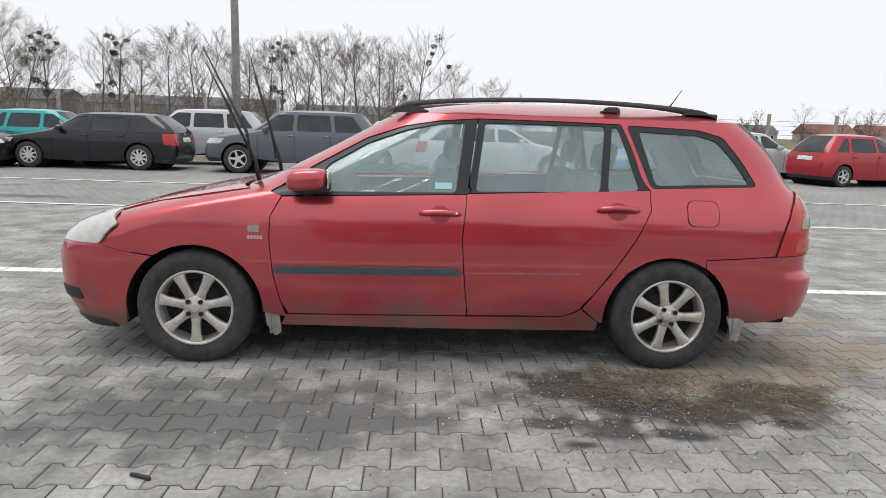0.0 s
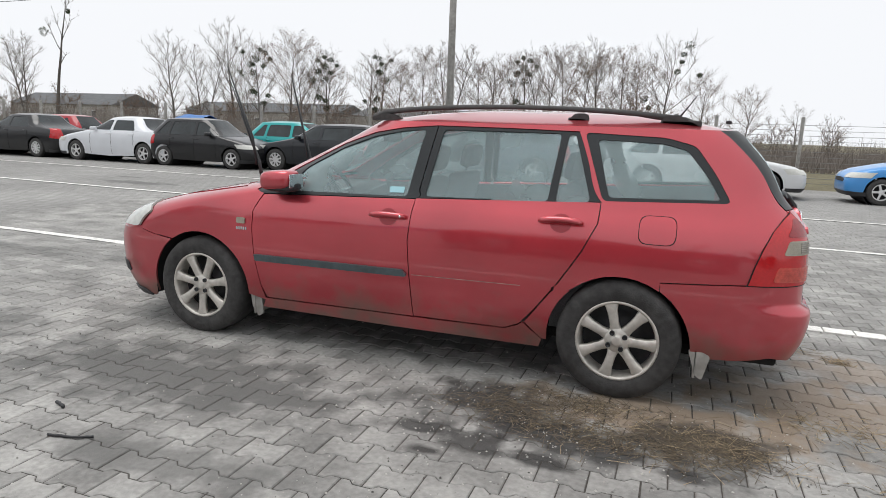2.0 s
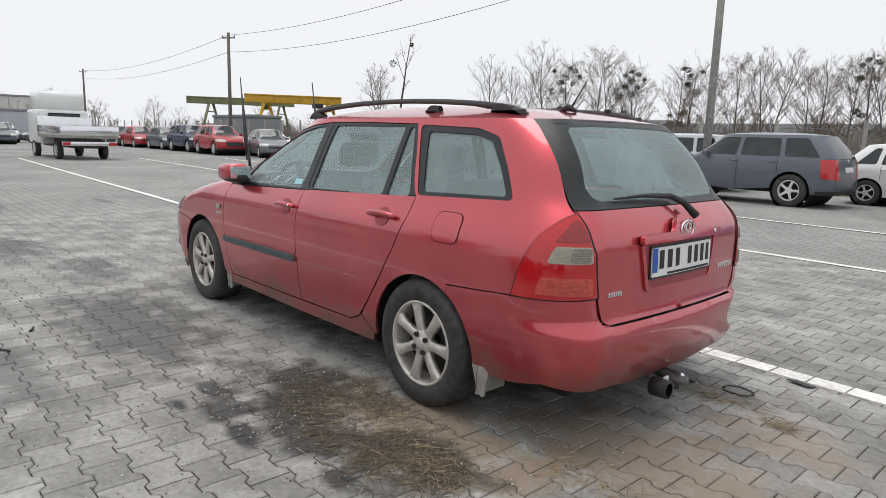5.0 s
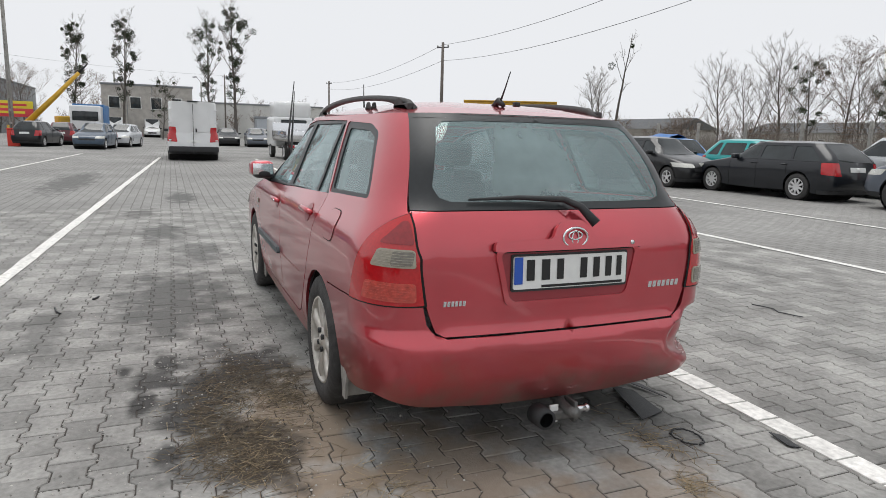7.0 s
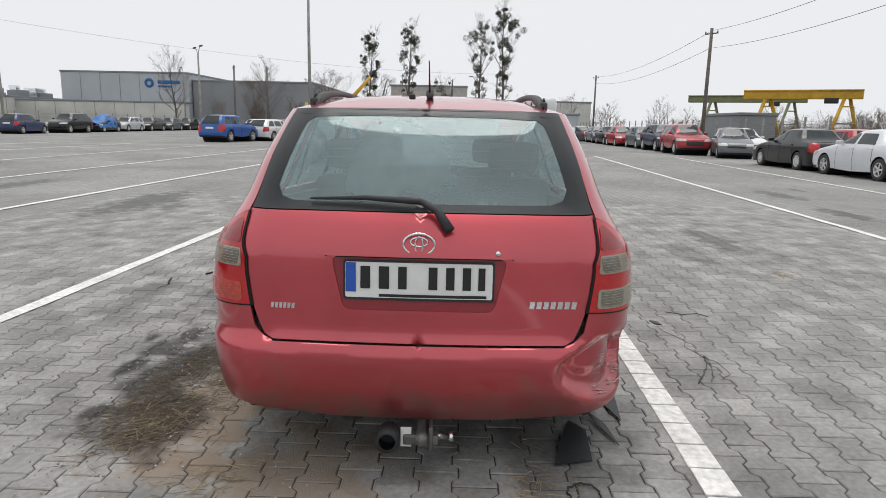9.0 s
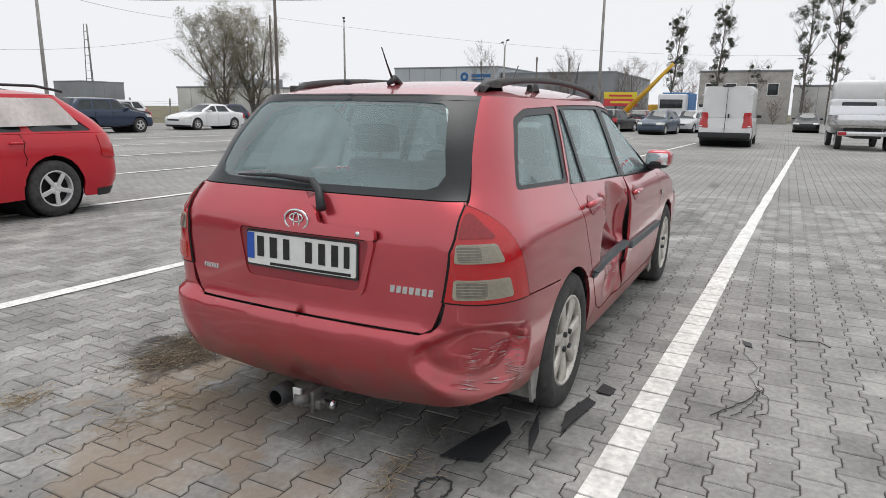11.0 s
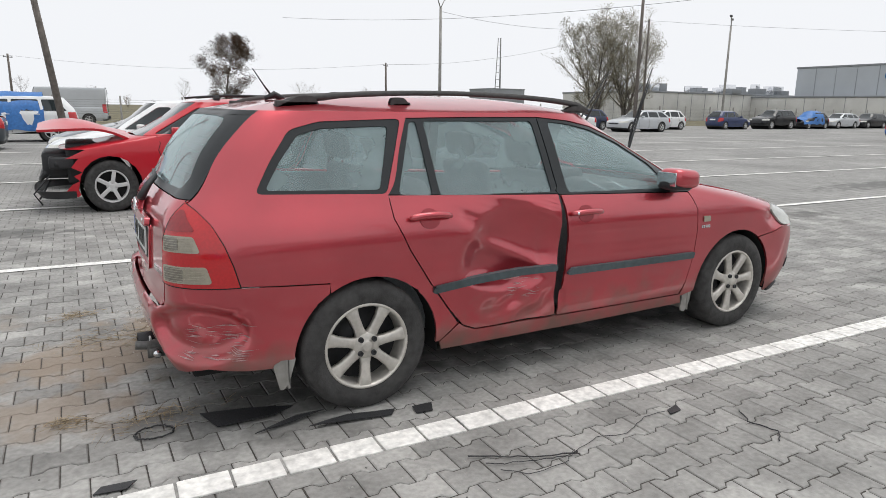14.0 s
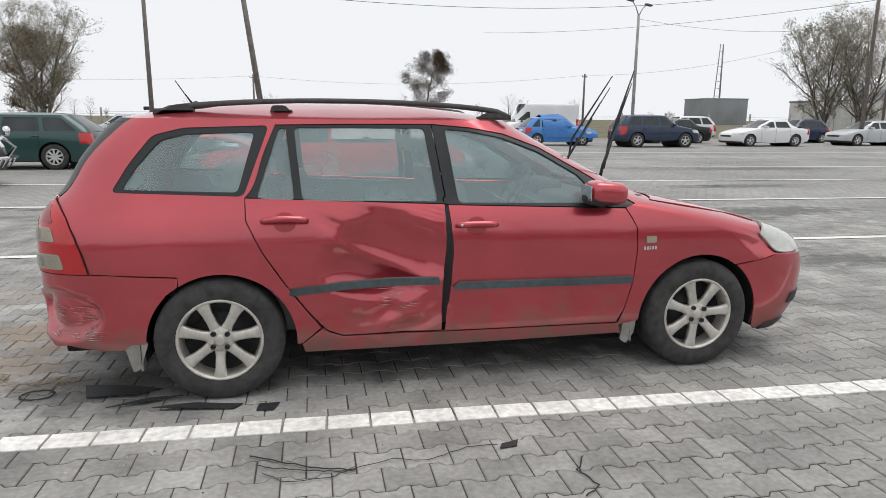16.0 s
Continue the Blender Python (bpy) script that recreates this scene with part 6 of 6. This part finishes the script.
for x, y, h, a in ((-22, -40.3, 8.6, 2), (-55, -41, 9.6, 2), (-68, -28, 8.2, 2), (-100, 3, 8, 1), (-93, -40, 8, 1)):
    pole(x, y, h, name="street_lamp", arms=a, wood=False, label="grey concrete street lamp with curved arms")
pole(-80, -24, 8.0)
pole(-72, -25.5, 7.5)
pole(-94, -8, 8.5, lattice=True)


def wire(a, b, sag=.8, r=.012):
    a, b = Vector(a), Vector(b)
    pts = [a.lerp(b, k / 20) - Vector((0, 0, sag * 4 * (k / 20) * (1 - k / 20))) for k in range(21)]
    return tagged(part("overhead_wire", tube(pts, r, 4), M_WIRE), "thin dark overhead wire between poles", "wire", "overhead wires")


def top(p, dz=0.0, dx=0.0):
    return (p[0] + dx, p[1], p[2] - .15 + dz)


wire(top(P_N), top(P_NW), .8)
wire(top(P_N, -1.3), top(P_NW, -1.0), .8)
wire(top(P_NW), top(P_NW2), .7)
wire(top(P_NW, -1.0), top(P_NW2, -.8), .7)
wire(top(P_N), (40, 15.2, 9), 1.0)
wire(top(P_W), top(P_S3), 1.2, .015)
wire(top(P_W, -.9), (-16, -60, 9.5), 1.4, .015)
wire(top(P_S3), top(P_S1), 1.3)
wire(top(P_S3, -.8), top(P_S2), 1.2)
wire(top(P_S2), (40, -24, 8.5), 1.0)
wire(top(P_S1), (50, -32, 9.5), 1.1)
wire(top(P_SW), top(P_S4), 1.2)
wire(top(P_S4), top(P_S5), .9)
wire(top(P_S5), (60, -80, 6.5), 1.0)
wire(top(P_SW), top(P_W2), 1.3)
wire(top(P_SW), (-22, -40.3, 8.3), 1.0)

# fences
M_FENCE = mat("galvanised_fence", (.22, .225, .22), .6, .3, grain=.2)


def fence(a, b, h=1.9, step=2.5):
    a, b = Vector((*a, 0)), Vector((*b, 0))
    n = int((b - a).length / step)
    thing = tagged(new("mesh_fence"), "grey wire fence on concrete posts", "fence", kind="structure")
    post = mesh_of("fence_post", *box(-.05, .05, -.05, .05, -.1, h + .25, .012))
    for k in range(n + 1):
        part("fence_post", post, M_CONCRETE, thing).location = a.lerp(b, k / n)
    for j in range(12):
        z = .1 + (h - .1) * j / 11
        part("fence_wire", tube([a + Vector((0, 0, z)), b + Vector((0, 0, z))], .008, 4), M_FENCE, thing)


fence((-100, 19.5), (60, 19.0))
fence((-100, -41.5), (60, -41.5), 1.6, 3.5)


def house(x, y, w, d, h, roof, wall, tile, label, turn=0, windows=3):
    """A pitched house with its windows."""
    t = tagged(new("house"), label, "house")
    part("wall", box(-w / 2, w / 2, -d / 2, d / 2, -.1, h, .02), wall, t)
    o = .35
    vs = [Vector(v) for v in ((-w / 2 - o, -d / 2 - o, h), (w / 2 + o, -d / 2 - o, h), (w / 2 + o, d / 2 + o, h), (-w / 2 - o, d / 2 + o, h), (-w / 2 - o, 0, h + roof), (w / 2 + o, 0, h + roof))]
    part("roof", (vs, [(0, 1, 5, 4), (2, 3, 4, 5), (0, 4, 3), (1, 2, 5), (3, 2, 1, 0)], False), tile, t)
    for k in range(windows):
        for s in (-1, 1):
            px = -w / 2 + w * (k + .5) / windows
            win = part("window", box(px - .5, px + .5, s * d / 2 - .03, s * d / 2 + .03, h * .35, h * .75, .01), M_PLATE, t)
            part("pane", box(px - .42, px + .42, s * d / 2 - .045, s * d / 2 + .045, h * .38, h * .72, .005), M_GLASS_BG, win)
    t.matrix_basis = pose(x, y, 0, 0, 0, turn)


M_PLASTER = mat("grey_plaster", (.42, .40, .37), .9, grain=.12, large=.15)
M_TILE = mat("red_tiles", (.20, .09, .07), .85, grain=.2, large=.2)
M_SLATE = mat("grey_roofing", (.11, .115, .12), .85, grain=.2, large=.2)
M_CLAD = mat("pale_cladding", (.40, .43, .46), .6, grain=.06, large=.12, large_scale=.15)
M_CLAD2 = mat("grey_cladding", (.24, .255, .27), .6, grain=.06, large=.15, large_scale=.2)
M_WHITE_WALL = mat("off_white_wall", (.58, .58, .56), .8, grain=.1, large=.15, large_scale=.3)
M_YELLOW = mat("crane_yellow", (.62, .36, .03), .5, grain=.12, large=.15)
M_OLIVE = mat("crane_olive", (.22, .24, .12), .6, grain=.12, large=.15)
for x, y, w, d, h, r, tile, lab in ((122, 190, 14, 9, 3.0, 2.8, M_TILE, "pale house with red tiled roof"), (141, 192, 15, 9, 3.0, 3.0, M_TILE, "brick-red roofed house behind shrubs"), (104, 196, 10, 8, 2.8, 2.2, M_SLATE, "small house with grey roof"), (-30, 82, 22, 10, 3.0, 1.2, M_SLATE, "long low shed with grey roof"), (-58, 84, 26, 10, 3.2, 1.5, M_SLATE, "long low shed with grey roof"), (-86, 74, 20, 9, 3.4, 1.8, M_SLATE, "low barn with dark roof"), (-8, 86, 16, 9, 2.6, 1.2, M_SLATE, "low shed behind the trees")):
    house(x, y, w, d, h, r, M_PLASTER, tile, lab)


def hall(x0, x1, y0, y1, h, material, label, bands=()):
    """A flat-roofed works hall: clad walls with seams and a roof edge."""
    t = tagged(new("works_hall"), label, "building")
    part("wall", box(x0, x1, y0, y1, -.1, h, .03), material, t)
    part("roof_edge", box(x0 - .1, x1 + .1, y0 - .1, y1 + .1, h, h + .25, .03), M_CLAD2, t)
    n = int((y1 - y0) / 3)
    for k in range(1, n):
        part("seam", box(x1, x1 + .04, y0 + k * 3 - .03, y0 + k * 3 + .03, 0, h, .005), M_CLAD2, t)
    n = int((x1 - x0) / 3)
    for k in range(1, n):
        part("seam", box(x0 + k * 3 - .03, x0 + k * 3 + .03, y1, y1 + .04, 0, h, .005), M_CLAD2, t)
    for z0, z1 in bands:
        part("window_band", box(x1 - .05, x1 + .06, y0 + 1, y1 - 1, z0, z1, .02), M_GLASS_BG, t)
    return t


big = hall(-128, -96, -60, -40.5, 8.0, M_CLAD, "large pale grey works hall with flat roof")
hall(-125, -97, -40.3, -22, 7.0, M_CLAD2, "dark grey works hall beside the pale one")
low = hall(-100, -94, -66, -40.6, 3.6, M_WHITE_WALL, "low off-white annexe of the works")
part("sign_disc", moved(lathe([(0, .7), (.05, .7), (.05, .32), (0, .32)], 24), pose(-95.95, -46.5, 6.6, 0, 0, -90)), mat("sign_blue", (.02, .14, .36), .5), big, "blue round sign")
part("sign_bar", box(-96, -95.9, -45.2, -41.8, 6.5, 7.0, .02), bpy.data.materials["sign_blue"], big)
part("sign_bar", box(-96, -95.9, -45.2, -43.0, 6.0, 6.25, .02), bpy.data.materials["sign_blue"], big)
works = hall(-110, -70, -84, -66, 4.0, M_WHITE_WALL, "low works building with rooftop pipes")
rng = random.Random(12)
for k in range(26):
    x, y = rng.uniform(-108, -72), rng.uniform(-82, -67)
    part("roof_duct", box(x, x + rng.uniform(1, 3), y, y + rng.uniform(1, 2), 4.2, 4.2 + rng.uniform(.5, 2.2), .05), M_CHROME if k % 2 else M_CLAD2, works)
hall(-140, -105, 2, 22, 5.2, M_WHITE_WALL, "long white workshop at the end of the lot")
old = hall(-104, -92, -9.5, 1.5, 6.6, M_PLASTER, "grey plastered two-storey workshop")
for y in (-8, -5.5, -3, -.5):
    w = part("window", box(-92.02, -91.95, y - .7, y + .7, 3.6, 5.2, .02), M_PLATE, old)
    part("pane", box(-92.0, -91.9, y - .6, y + .6, 3.7, 5.1, .01), M_GLASS_BG, w)
hall(-60, -52, 24, 27, 2.6, M_CLAD2, "grey shed behind the fence")
hall(-74, -71.5, 7.5, 14, 2.6, M_CLAD, "pale container beside the trees")

# gantry cranes
def gantry(x, y, span, h, material, turn, label):
    t = tagged(new("gantry_crane"), label, "crane")
    part("girder", join(box(-span * .75, span * .62, -.4, .4, h - .9, h, .05), box(-span * .75, span * .62, -.55, .55, h - .12, h, .02)), material, t)
    for s in (-1, 1):
        for dx in (-1.1, 1.1):
            part("leg", tube([(s * span * .45 + dx * 1.3, dx * .9, 0), (s * span * .45 + dx * .2, dx * .2, h - .8)], .22, 4), material, t)
        for z in (.3, 2.2, 3.8):
            part("brace", tube([(s * span * .45 - 1.1 * (1.3 - .2 * z), -.9 * (1 - z / h), z), (s * span * .45 + 1.1 * (1.3 - .2 * z), .9 * (1 - z / h), z)], .09, 4), material, t)
    part("trolley", box(span * .2, span * .2 + 1.2, -.6, .6, h - 1.3, h - .8, .05), M_BLACK, t)
    t.matrix_basis = pose(x, y, 0, 0, 0, turn)


gantry(-62, 34.5, 7.6, 5.4, M_YELLOW, 60, "yellow gantry crane on braced legs")
gantry(-80, 37, 10, 5.7, M_OLIVE, 62, "olive green gantry crane further off")

# lorry crane, billboard, bin, truck
t = tagged(new("mobile_crane"), "yellow mobile crane with raised boom", "crane")
part("carrier", box(-3.5, 3.5, -1.2, 1.2, .6, 1.6, .1), M_YELLOW, t)
part("cab", box(-3.6, -1.8, -1.1, 1.1, 1.5, 2.9, .12), M_YELLOW, t)
part("boom", tube([(1.5, 0, 1.9), (-1.5, 1.2, 5.2), (-4.2, 2.4, 8.4)], [.5, .4, .28], 4), M_YELLOW, t)
part("tip", tube([(-4.2, 2.4, 8.4), (-5.2, 2.8, 9.6)], [.2, .1], 4), M_BLACK, t)
for a in (-2.4, 0, 2.4):
    for s in (-1, 1):
        part("wheel", moved(KIT["van"][1] and ([v.co.copy() for v in KIT["van"][1].vertices], [tuple(f.vertices) for f in KIT["van"][1].polygons]), pose(a, s * 1.15, .5, 0, 0, 0 if s < 0 else 180)), M_TYRE, t)
t.matrix_basis = pose(-66, -12.4, 0, 0, 0, -70) @ Matrix.Diagonal((.72, .72, .72, 1))
lorry = tagged(new("lorry"), "white lorry with blue side panel", "lorry")
cabp = part("cab", box(-1.2, 1.2, -1.2, 1.2, .5, 3.0, .12), M_PAINT_BG, lorry)
cabp.color = (.7, .71, .72, 1)
part("windscreen", box(1.19, 1.22, -1.0, 1.0, 1.7, 2.5, .05), M_GLASS_BG, cabp)
part("load_box", box(-7, -1.3, -1.25, 1.25, .9, 3.2, .05), mat("lorry_blue", (.04, .16, .38), .5, large=.1), lorry)
for a in (-5.5, 0):
    for s in (-1, 1):
        part("wheel", moved(([v.co.copy() for v in KIT["van"][1].vertices], [tuple(f.vertices) for f in KIT["van"][1].polygons]), pose(a, s * 1.1, .4, 0, 0, 0 if s < 0 else 180)), M_TYRE, lorry)
lorry.matrix_basis = pose(-62, -8.2, 0, 0, 0, 0)
board = tagged(new("billboard"), "yellow and red billboard on posts", "billboard")
part("upper_panel", box(-.05, .05, -2, 2, 2.9, 3.7, .01), mat("board_yellow", (.75, .6, .04), .5, grain=.05), board)
part("lower_panel", box(-.05, .05, -2, 2, 2.0, 2.89, .01), mat("board_red", (.62, .05, .06), .5, grain=.05), board)
for y in (-1.5, 1.5):
    part("post", box(-.12, -.05, y - .06, y + .06, -.1, 3.6, .01), M_CONCRETE, board)
part("bar", box(.05, .06, -1.4, 1.4, 3.15, 3.4, .003), bpy.data.materials["board_red"], board)
part("bar", box(.05, .06, -1.2, 1.2, 2.35, 2.6, .003), bpy.data.materials["board_yellow"], board)
board.matrix_basis = pose(-80, -17.2, 0, 0, 0, 10)
bin_ = tagged(part("red_bin", join(box(-.3, .3, -.3, .3, 0, .95, .04), box(-.33, .33, -.33, .33, .95, 1.02, .02)), mat("bin_red", (.62, .05, .03), .5, grain=.05)), "bright red box at the foot of a pole", "bin")
bin_.location = (-40, -9.7, 0)
mast = tagged(part("radio_mast", join(*[tube([(dx, dy, 0), (dx * .4, dy * .4, 22)], .12, 4) for dx, dy in ((-1, -1), (1, -1), (0, 1))], *[tube([(-1 + .03 * z, -1 + .03 * z, z), (1 - .03 * z, -1 + .03 * z, z), (0, 1 - .03 * z, z), (-1 + .03 * z, -1 + .03 * z, z)], .05, 3) for z in range(2, 22, 2)]), M_FENCE), "thin lattice radio mast far away", "mast")
mast.location = (-112, -165, 0)
hall(-118, -106, -172, -160, 7.0, M_CLAD2, "square grey building far away")

# ---------------------------------------------------------------- paving blocks, straw, litter
PITCH_X, PITCH_Y, STEP = .198, .1475, -.0125


def wave(x, k):
    """The stepped edge between two rows of blocks."""
    t = ((x / PITCH_X + .5 * k) % 1.0) - .5
    a = abs(t)
    return STEP * (1 if a < .19 else -1 if a > .31 else 1 - 2 * (a - .19) / .12)


def block_outline(g):
    xs = [-.5, -.31, -.19, .19, .31, .5]
    h = PITCH_Y / 2
    low = [(x * PITCH_X, -h + wave(x * PITCH_X, 0)) for x in xs]
    high = [(x * PITCH_X, h + wave(x * PITCH_X, 1)) for x in reversed(xs)]
    ring = low + high
    out = []
    for x, y in ring:
        out.append((x - math.copysign(g, x) * (abs(x) > .09), y + (g if y < 0 else -g)))
    return out


def block_geo():
    o, i = block_outline(.0022), block_outline(.0065)
    n = len(o)
    vs = [Vector((x, y, -.012)) for x, y in o] + [Vector((x, y, -.004)) for x, y in o] + [Vector((x, y, 0)) for x, y in i]
    fs = [(k, (k + 1) % n, n + (k + 1) % n, n + k) for k in range(n)] + [(n + k, n + (k + 1) % n, 2 * n + (k + 1) % n, 2 * n + k) for k in range(n)]
    fs.append(tuple(range(2 * n, 3 * n)))
    return vs, fs


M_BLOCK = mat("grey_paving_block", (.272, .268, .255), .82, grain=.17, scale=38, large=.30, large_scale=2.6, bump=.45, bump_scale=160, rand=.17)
add_stains_and_shade(M_BLOCK)
BV, BF = block_geo()
ME_BLOCK = mesh_of("paving_block", BV, BF, False)
rng = random.Random(21)
rows = []
for j in range(int(NEAR[2] / PITCH_Y) - 1, int(NEAR[3] / PITCH_Y) + 1):
    y = (j + .5) * PITCH_Y
    for i in range(int(NEAR[0] / PITCH_X) - 1, int(NEAR[1] / PITCH_X) + 2):
        rows.append(((i + .5 * (j % 2)) * PITCH_X, y))
field_v, field_f = [], []
base = np.array([tuple(v) for v in BV])
singles = 0
for x, y in rows:
    m = pose(x, y, .004 + rng.uniform(-.0015, .0015), rng.uniform(-.5, .5), rng.uniform(-.4, .4), rng.uniform(-.3, .3))
    if singles < 300 and -1.6 < x < 2.2 and -2.55 < y < -1.3:
        b = part("paving_block", ME_BLOCK, M_BLOCK, ground)
        b.matrix_local = m
        singles += 1
        continue
    k = len(field_v)
    mm = np.array(m)
    field_v += (base @ mm[:3, :3].T + mm[:3, 3]).tolist()
    field_f += [tuple(q + k for q in f) for f in BF]
me = bpy.data.meshes.new("laid_blocks")
me.from_pydata(field_v, [], field_f)
me.materials.append(M_BLOCK)
laid = tagged(new("laid_blocks", me), "grey interlocking paving blocks laid in rows", kind="stuff")
laid.parent = ground

# the white line beside the car, painted on one course of blocks
near_line = tagged(new("painted_line"), "worn white line painted on paving blocks", "road marking", "parking lines", "structure")
ME_WHITE = mesh_of("white_block", *box(-.0945, .0945, -.066, .066, -.01, 0, .004), False)
k = 0
x = -4.1
while x < 4.2:
    b = part("white_block", ME_WHITE, M_LINE, near_line)
    b.matrix_local = pose(x, 1.174 - .030 * (x - 1), .0115 + rng.uniform(-.001, .001), rng.uniform(-.4, .4), rng.uniform(-.3, .3), -1.7 + rng.uniform(-.5, .5))
    x += .2

# straw and dead grass by the rear wheel
M_STRAW = mat("dry_straw", (.28, .22, .14), .9, grain=.3, scale=60, rand=.5)
M_STRAW2 = mat("dark_rotten_straw", (.13, .105, .075), .95, grain=.3, scale=60, rand=.4)
for name, m, n, places in (("dead_grass", M_STRAW2, 2600, ((1.45, -1.32, .42, .13), (1.75, -1.18, .22, .14), (.95, -1.15, .35, .18), (1.15, -.95, .3, .12))),
                           ("loose_straw", M_STRAW, 1200, ((1.8, -1.2, .26, .16), (1.35, -1.2, .5, .25), (2.25, -.75, .3, .2), (1.25, -.98, .3, .1), (2.5, -1.35, .12, .08), (2.55, .35, .08, .05), (2.2, .45, .25, .12), (-1.6, 3.2, .2, .1)))):
    vs, fs = [], []
    for q in range(n):
        cx, cy, sx, sy = places[q % len(places)] if q % 10 < 7 else places[rng.randrange(min(3, len(places)))]
        p = Vector((rng.gauss(cx, sx * .6), rng.gauss(cy, sy * .6), .005 + abs(rng.gauss(0, .008))))
        a = rng.uniform(0, math.pi)
        ln = rng.uniform(.012, .055)
        d = Vector((math.cos(a), math.sin(a), rng.uniform(-.12, .25))) * ln
        sd = Vector((-math.sin(a), math.cos(a), 0)) * rng.uniform(.0007, .0018)
        up = Vector((0, 0, .002))
        k = len(vs)
        vs += [p - d - sd, p - d + sd, p + d + sd * .5, p + d - sd * .5, p + up]
        fs += [(k, k + 3, k + 4), (k + 3, k + 2, k + 4), (k + 2, k + 1, k + 4), (k + 1, k, k + 4)]
    ob = part(name, (vs, fs, False), m)
    tagged(ob, "rotten dark grass lying on the paving" if m is M_STRAW2 else "dry yellow straw scattered on the paving", "straw", kind="stuff")

# grit and crumbs
vs, fs = [], []
for q in range(3000):
    x, y = rng.uniform(-4, 5), rng.uniform(-4, 4)
    if rng.random() < .55:
        x, y = rng.gauss(1.1, .8), rng.gauss(-1.4, .5)
    r = rng.uniform(.002, .007)
    k = len(vs)
    vs += [Vector((x + r * math.cos(t * 1.57 + q), y + r * math.sin(t * 1.57 + q), .004)) for t in range(4)] + [Vector((x, y, .004 + r * rng.uniform(.6, 1.3)))]
    fs += [(k, k + 1, k + 4), (k + 1, k + 2, k + 4), (k + 2, k + 3, k + 4), (k + 3, k, k + 4)]
tagged(part("grit", (vs, fs, False), mat("pale_and_dark_grit", (.3, .29, .27), .9, rand=.8)), "small stones and crumbs on the paving", "grit", kind="stuff")


def shard(points, label, h=.012, m=M_BLACK):
    c = sum((Vector((*p, 0)) for p in points), Vector()) / len(points)
    geo = panel(points, lambda a, b: Vector((a, b, .012 + h * (.5 + .5 * math.sin(9 * a + 7 * b)))), .05, .004)
    return tagged(part("plastic_shard", geo, m), label, "debris", "broken plastic")


shard([(2.02, .54), (1.97, .70), (1.72, .72), (1.62, .66), (1.80, .60)], "flat black plastic liner piece on the paving")
shard([(1.50, .76), (1.66, .78), (1.84, .84), (1.66, .82)], "thin black plastic splinter on the paving")
shard([(1.20, .90), (1.42, .86), (1.62, .90), (1.40, .93), (1.24, .95)], "black plastic fragment beside the tyre")
shard([(1.02, .93), (1.12, .92), (1.13, .99), (1.05, 1.0)], "small dark plastic fragment on the paving")
shard([(2.32, 1.0), (2.44, .98), (2.47, 1.02), (2.36, 1.04)], "small grey plastic fragment beside the line")
shard([(-.02, 1.50), (.06, 1.52), (.08, 1.56), (0, 1.55)], "small black clip on the paving", .02)


def cable(points, r, label):
    pts = []
    for i in range(len(points) - 1):
        a, b = Vector((*points[i], .012)), Vector((*points[i + 1], .012))
        pts += [a.lerp(b, k / 5) + Vector((rng.uniform(-.006, .006), rng.uniform(-.006, .006), 0)) for k in range(5)]
    return tagged(part("cable", tube(pts, r, 6), M_BLACK), label, "cable", "loose cables")


cable([(.70, 1.62), (.85, 1.58), (1.0, 1.50), (1.15, 1.42)], .0028, "loose black cable on the paving")
cable([(.70, 1.63), (.86, 1.60), (1.02, 1.55), (1.10, 1.50)], .002, "loose black cable on the paving")
cable([(.70, 1.60), (.80, 1.66), (.98, 1.66), (1.08, 1.56)], .0017, "thin looped cable on the paving")
cable([(.70, 1.61), (.55, 1.56), (.40, 1.60), (.22, 1.52), (.05, 1.52)], .0016, "thin loose wire on the paving")
cable([(-.25, 1.68), (-.18, 1.78), (-.22, 1.9), (-.12, 1.98)], .003, "thin loose wire on the paving")
ringp = [(2.22 + .08 * math.cos(a * .52), .62 + .06 * math.sin(a * .52)) for a in range(13)]
cable(ringp, .004, "small black rubber ring on the paving")
cable([(.5, 2.9), (.65, 2.95), (.75, 2.9), (.95, 2.98)], .004, "dry twig on the paving")
cable([(-.9, -2.25), (-.75, -2.22), (-.7, -2.18)], .006, "short dark twig on the paving")
cable([(-1.15, -2.0), (-1.05, -2.03)], .008, "dark stick fragment on the paving")
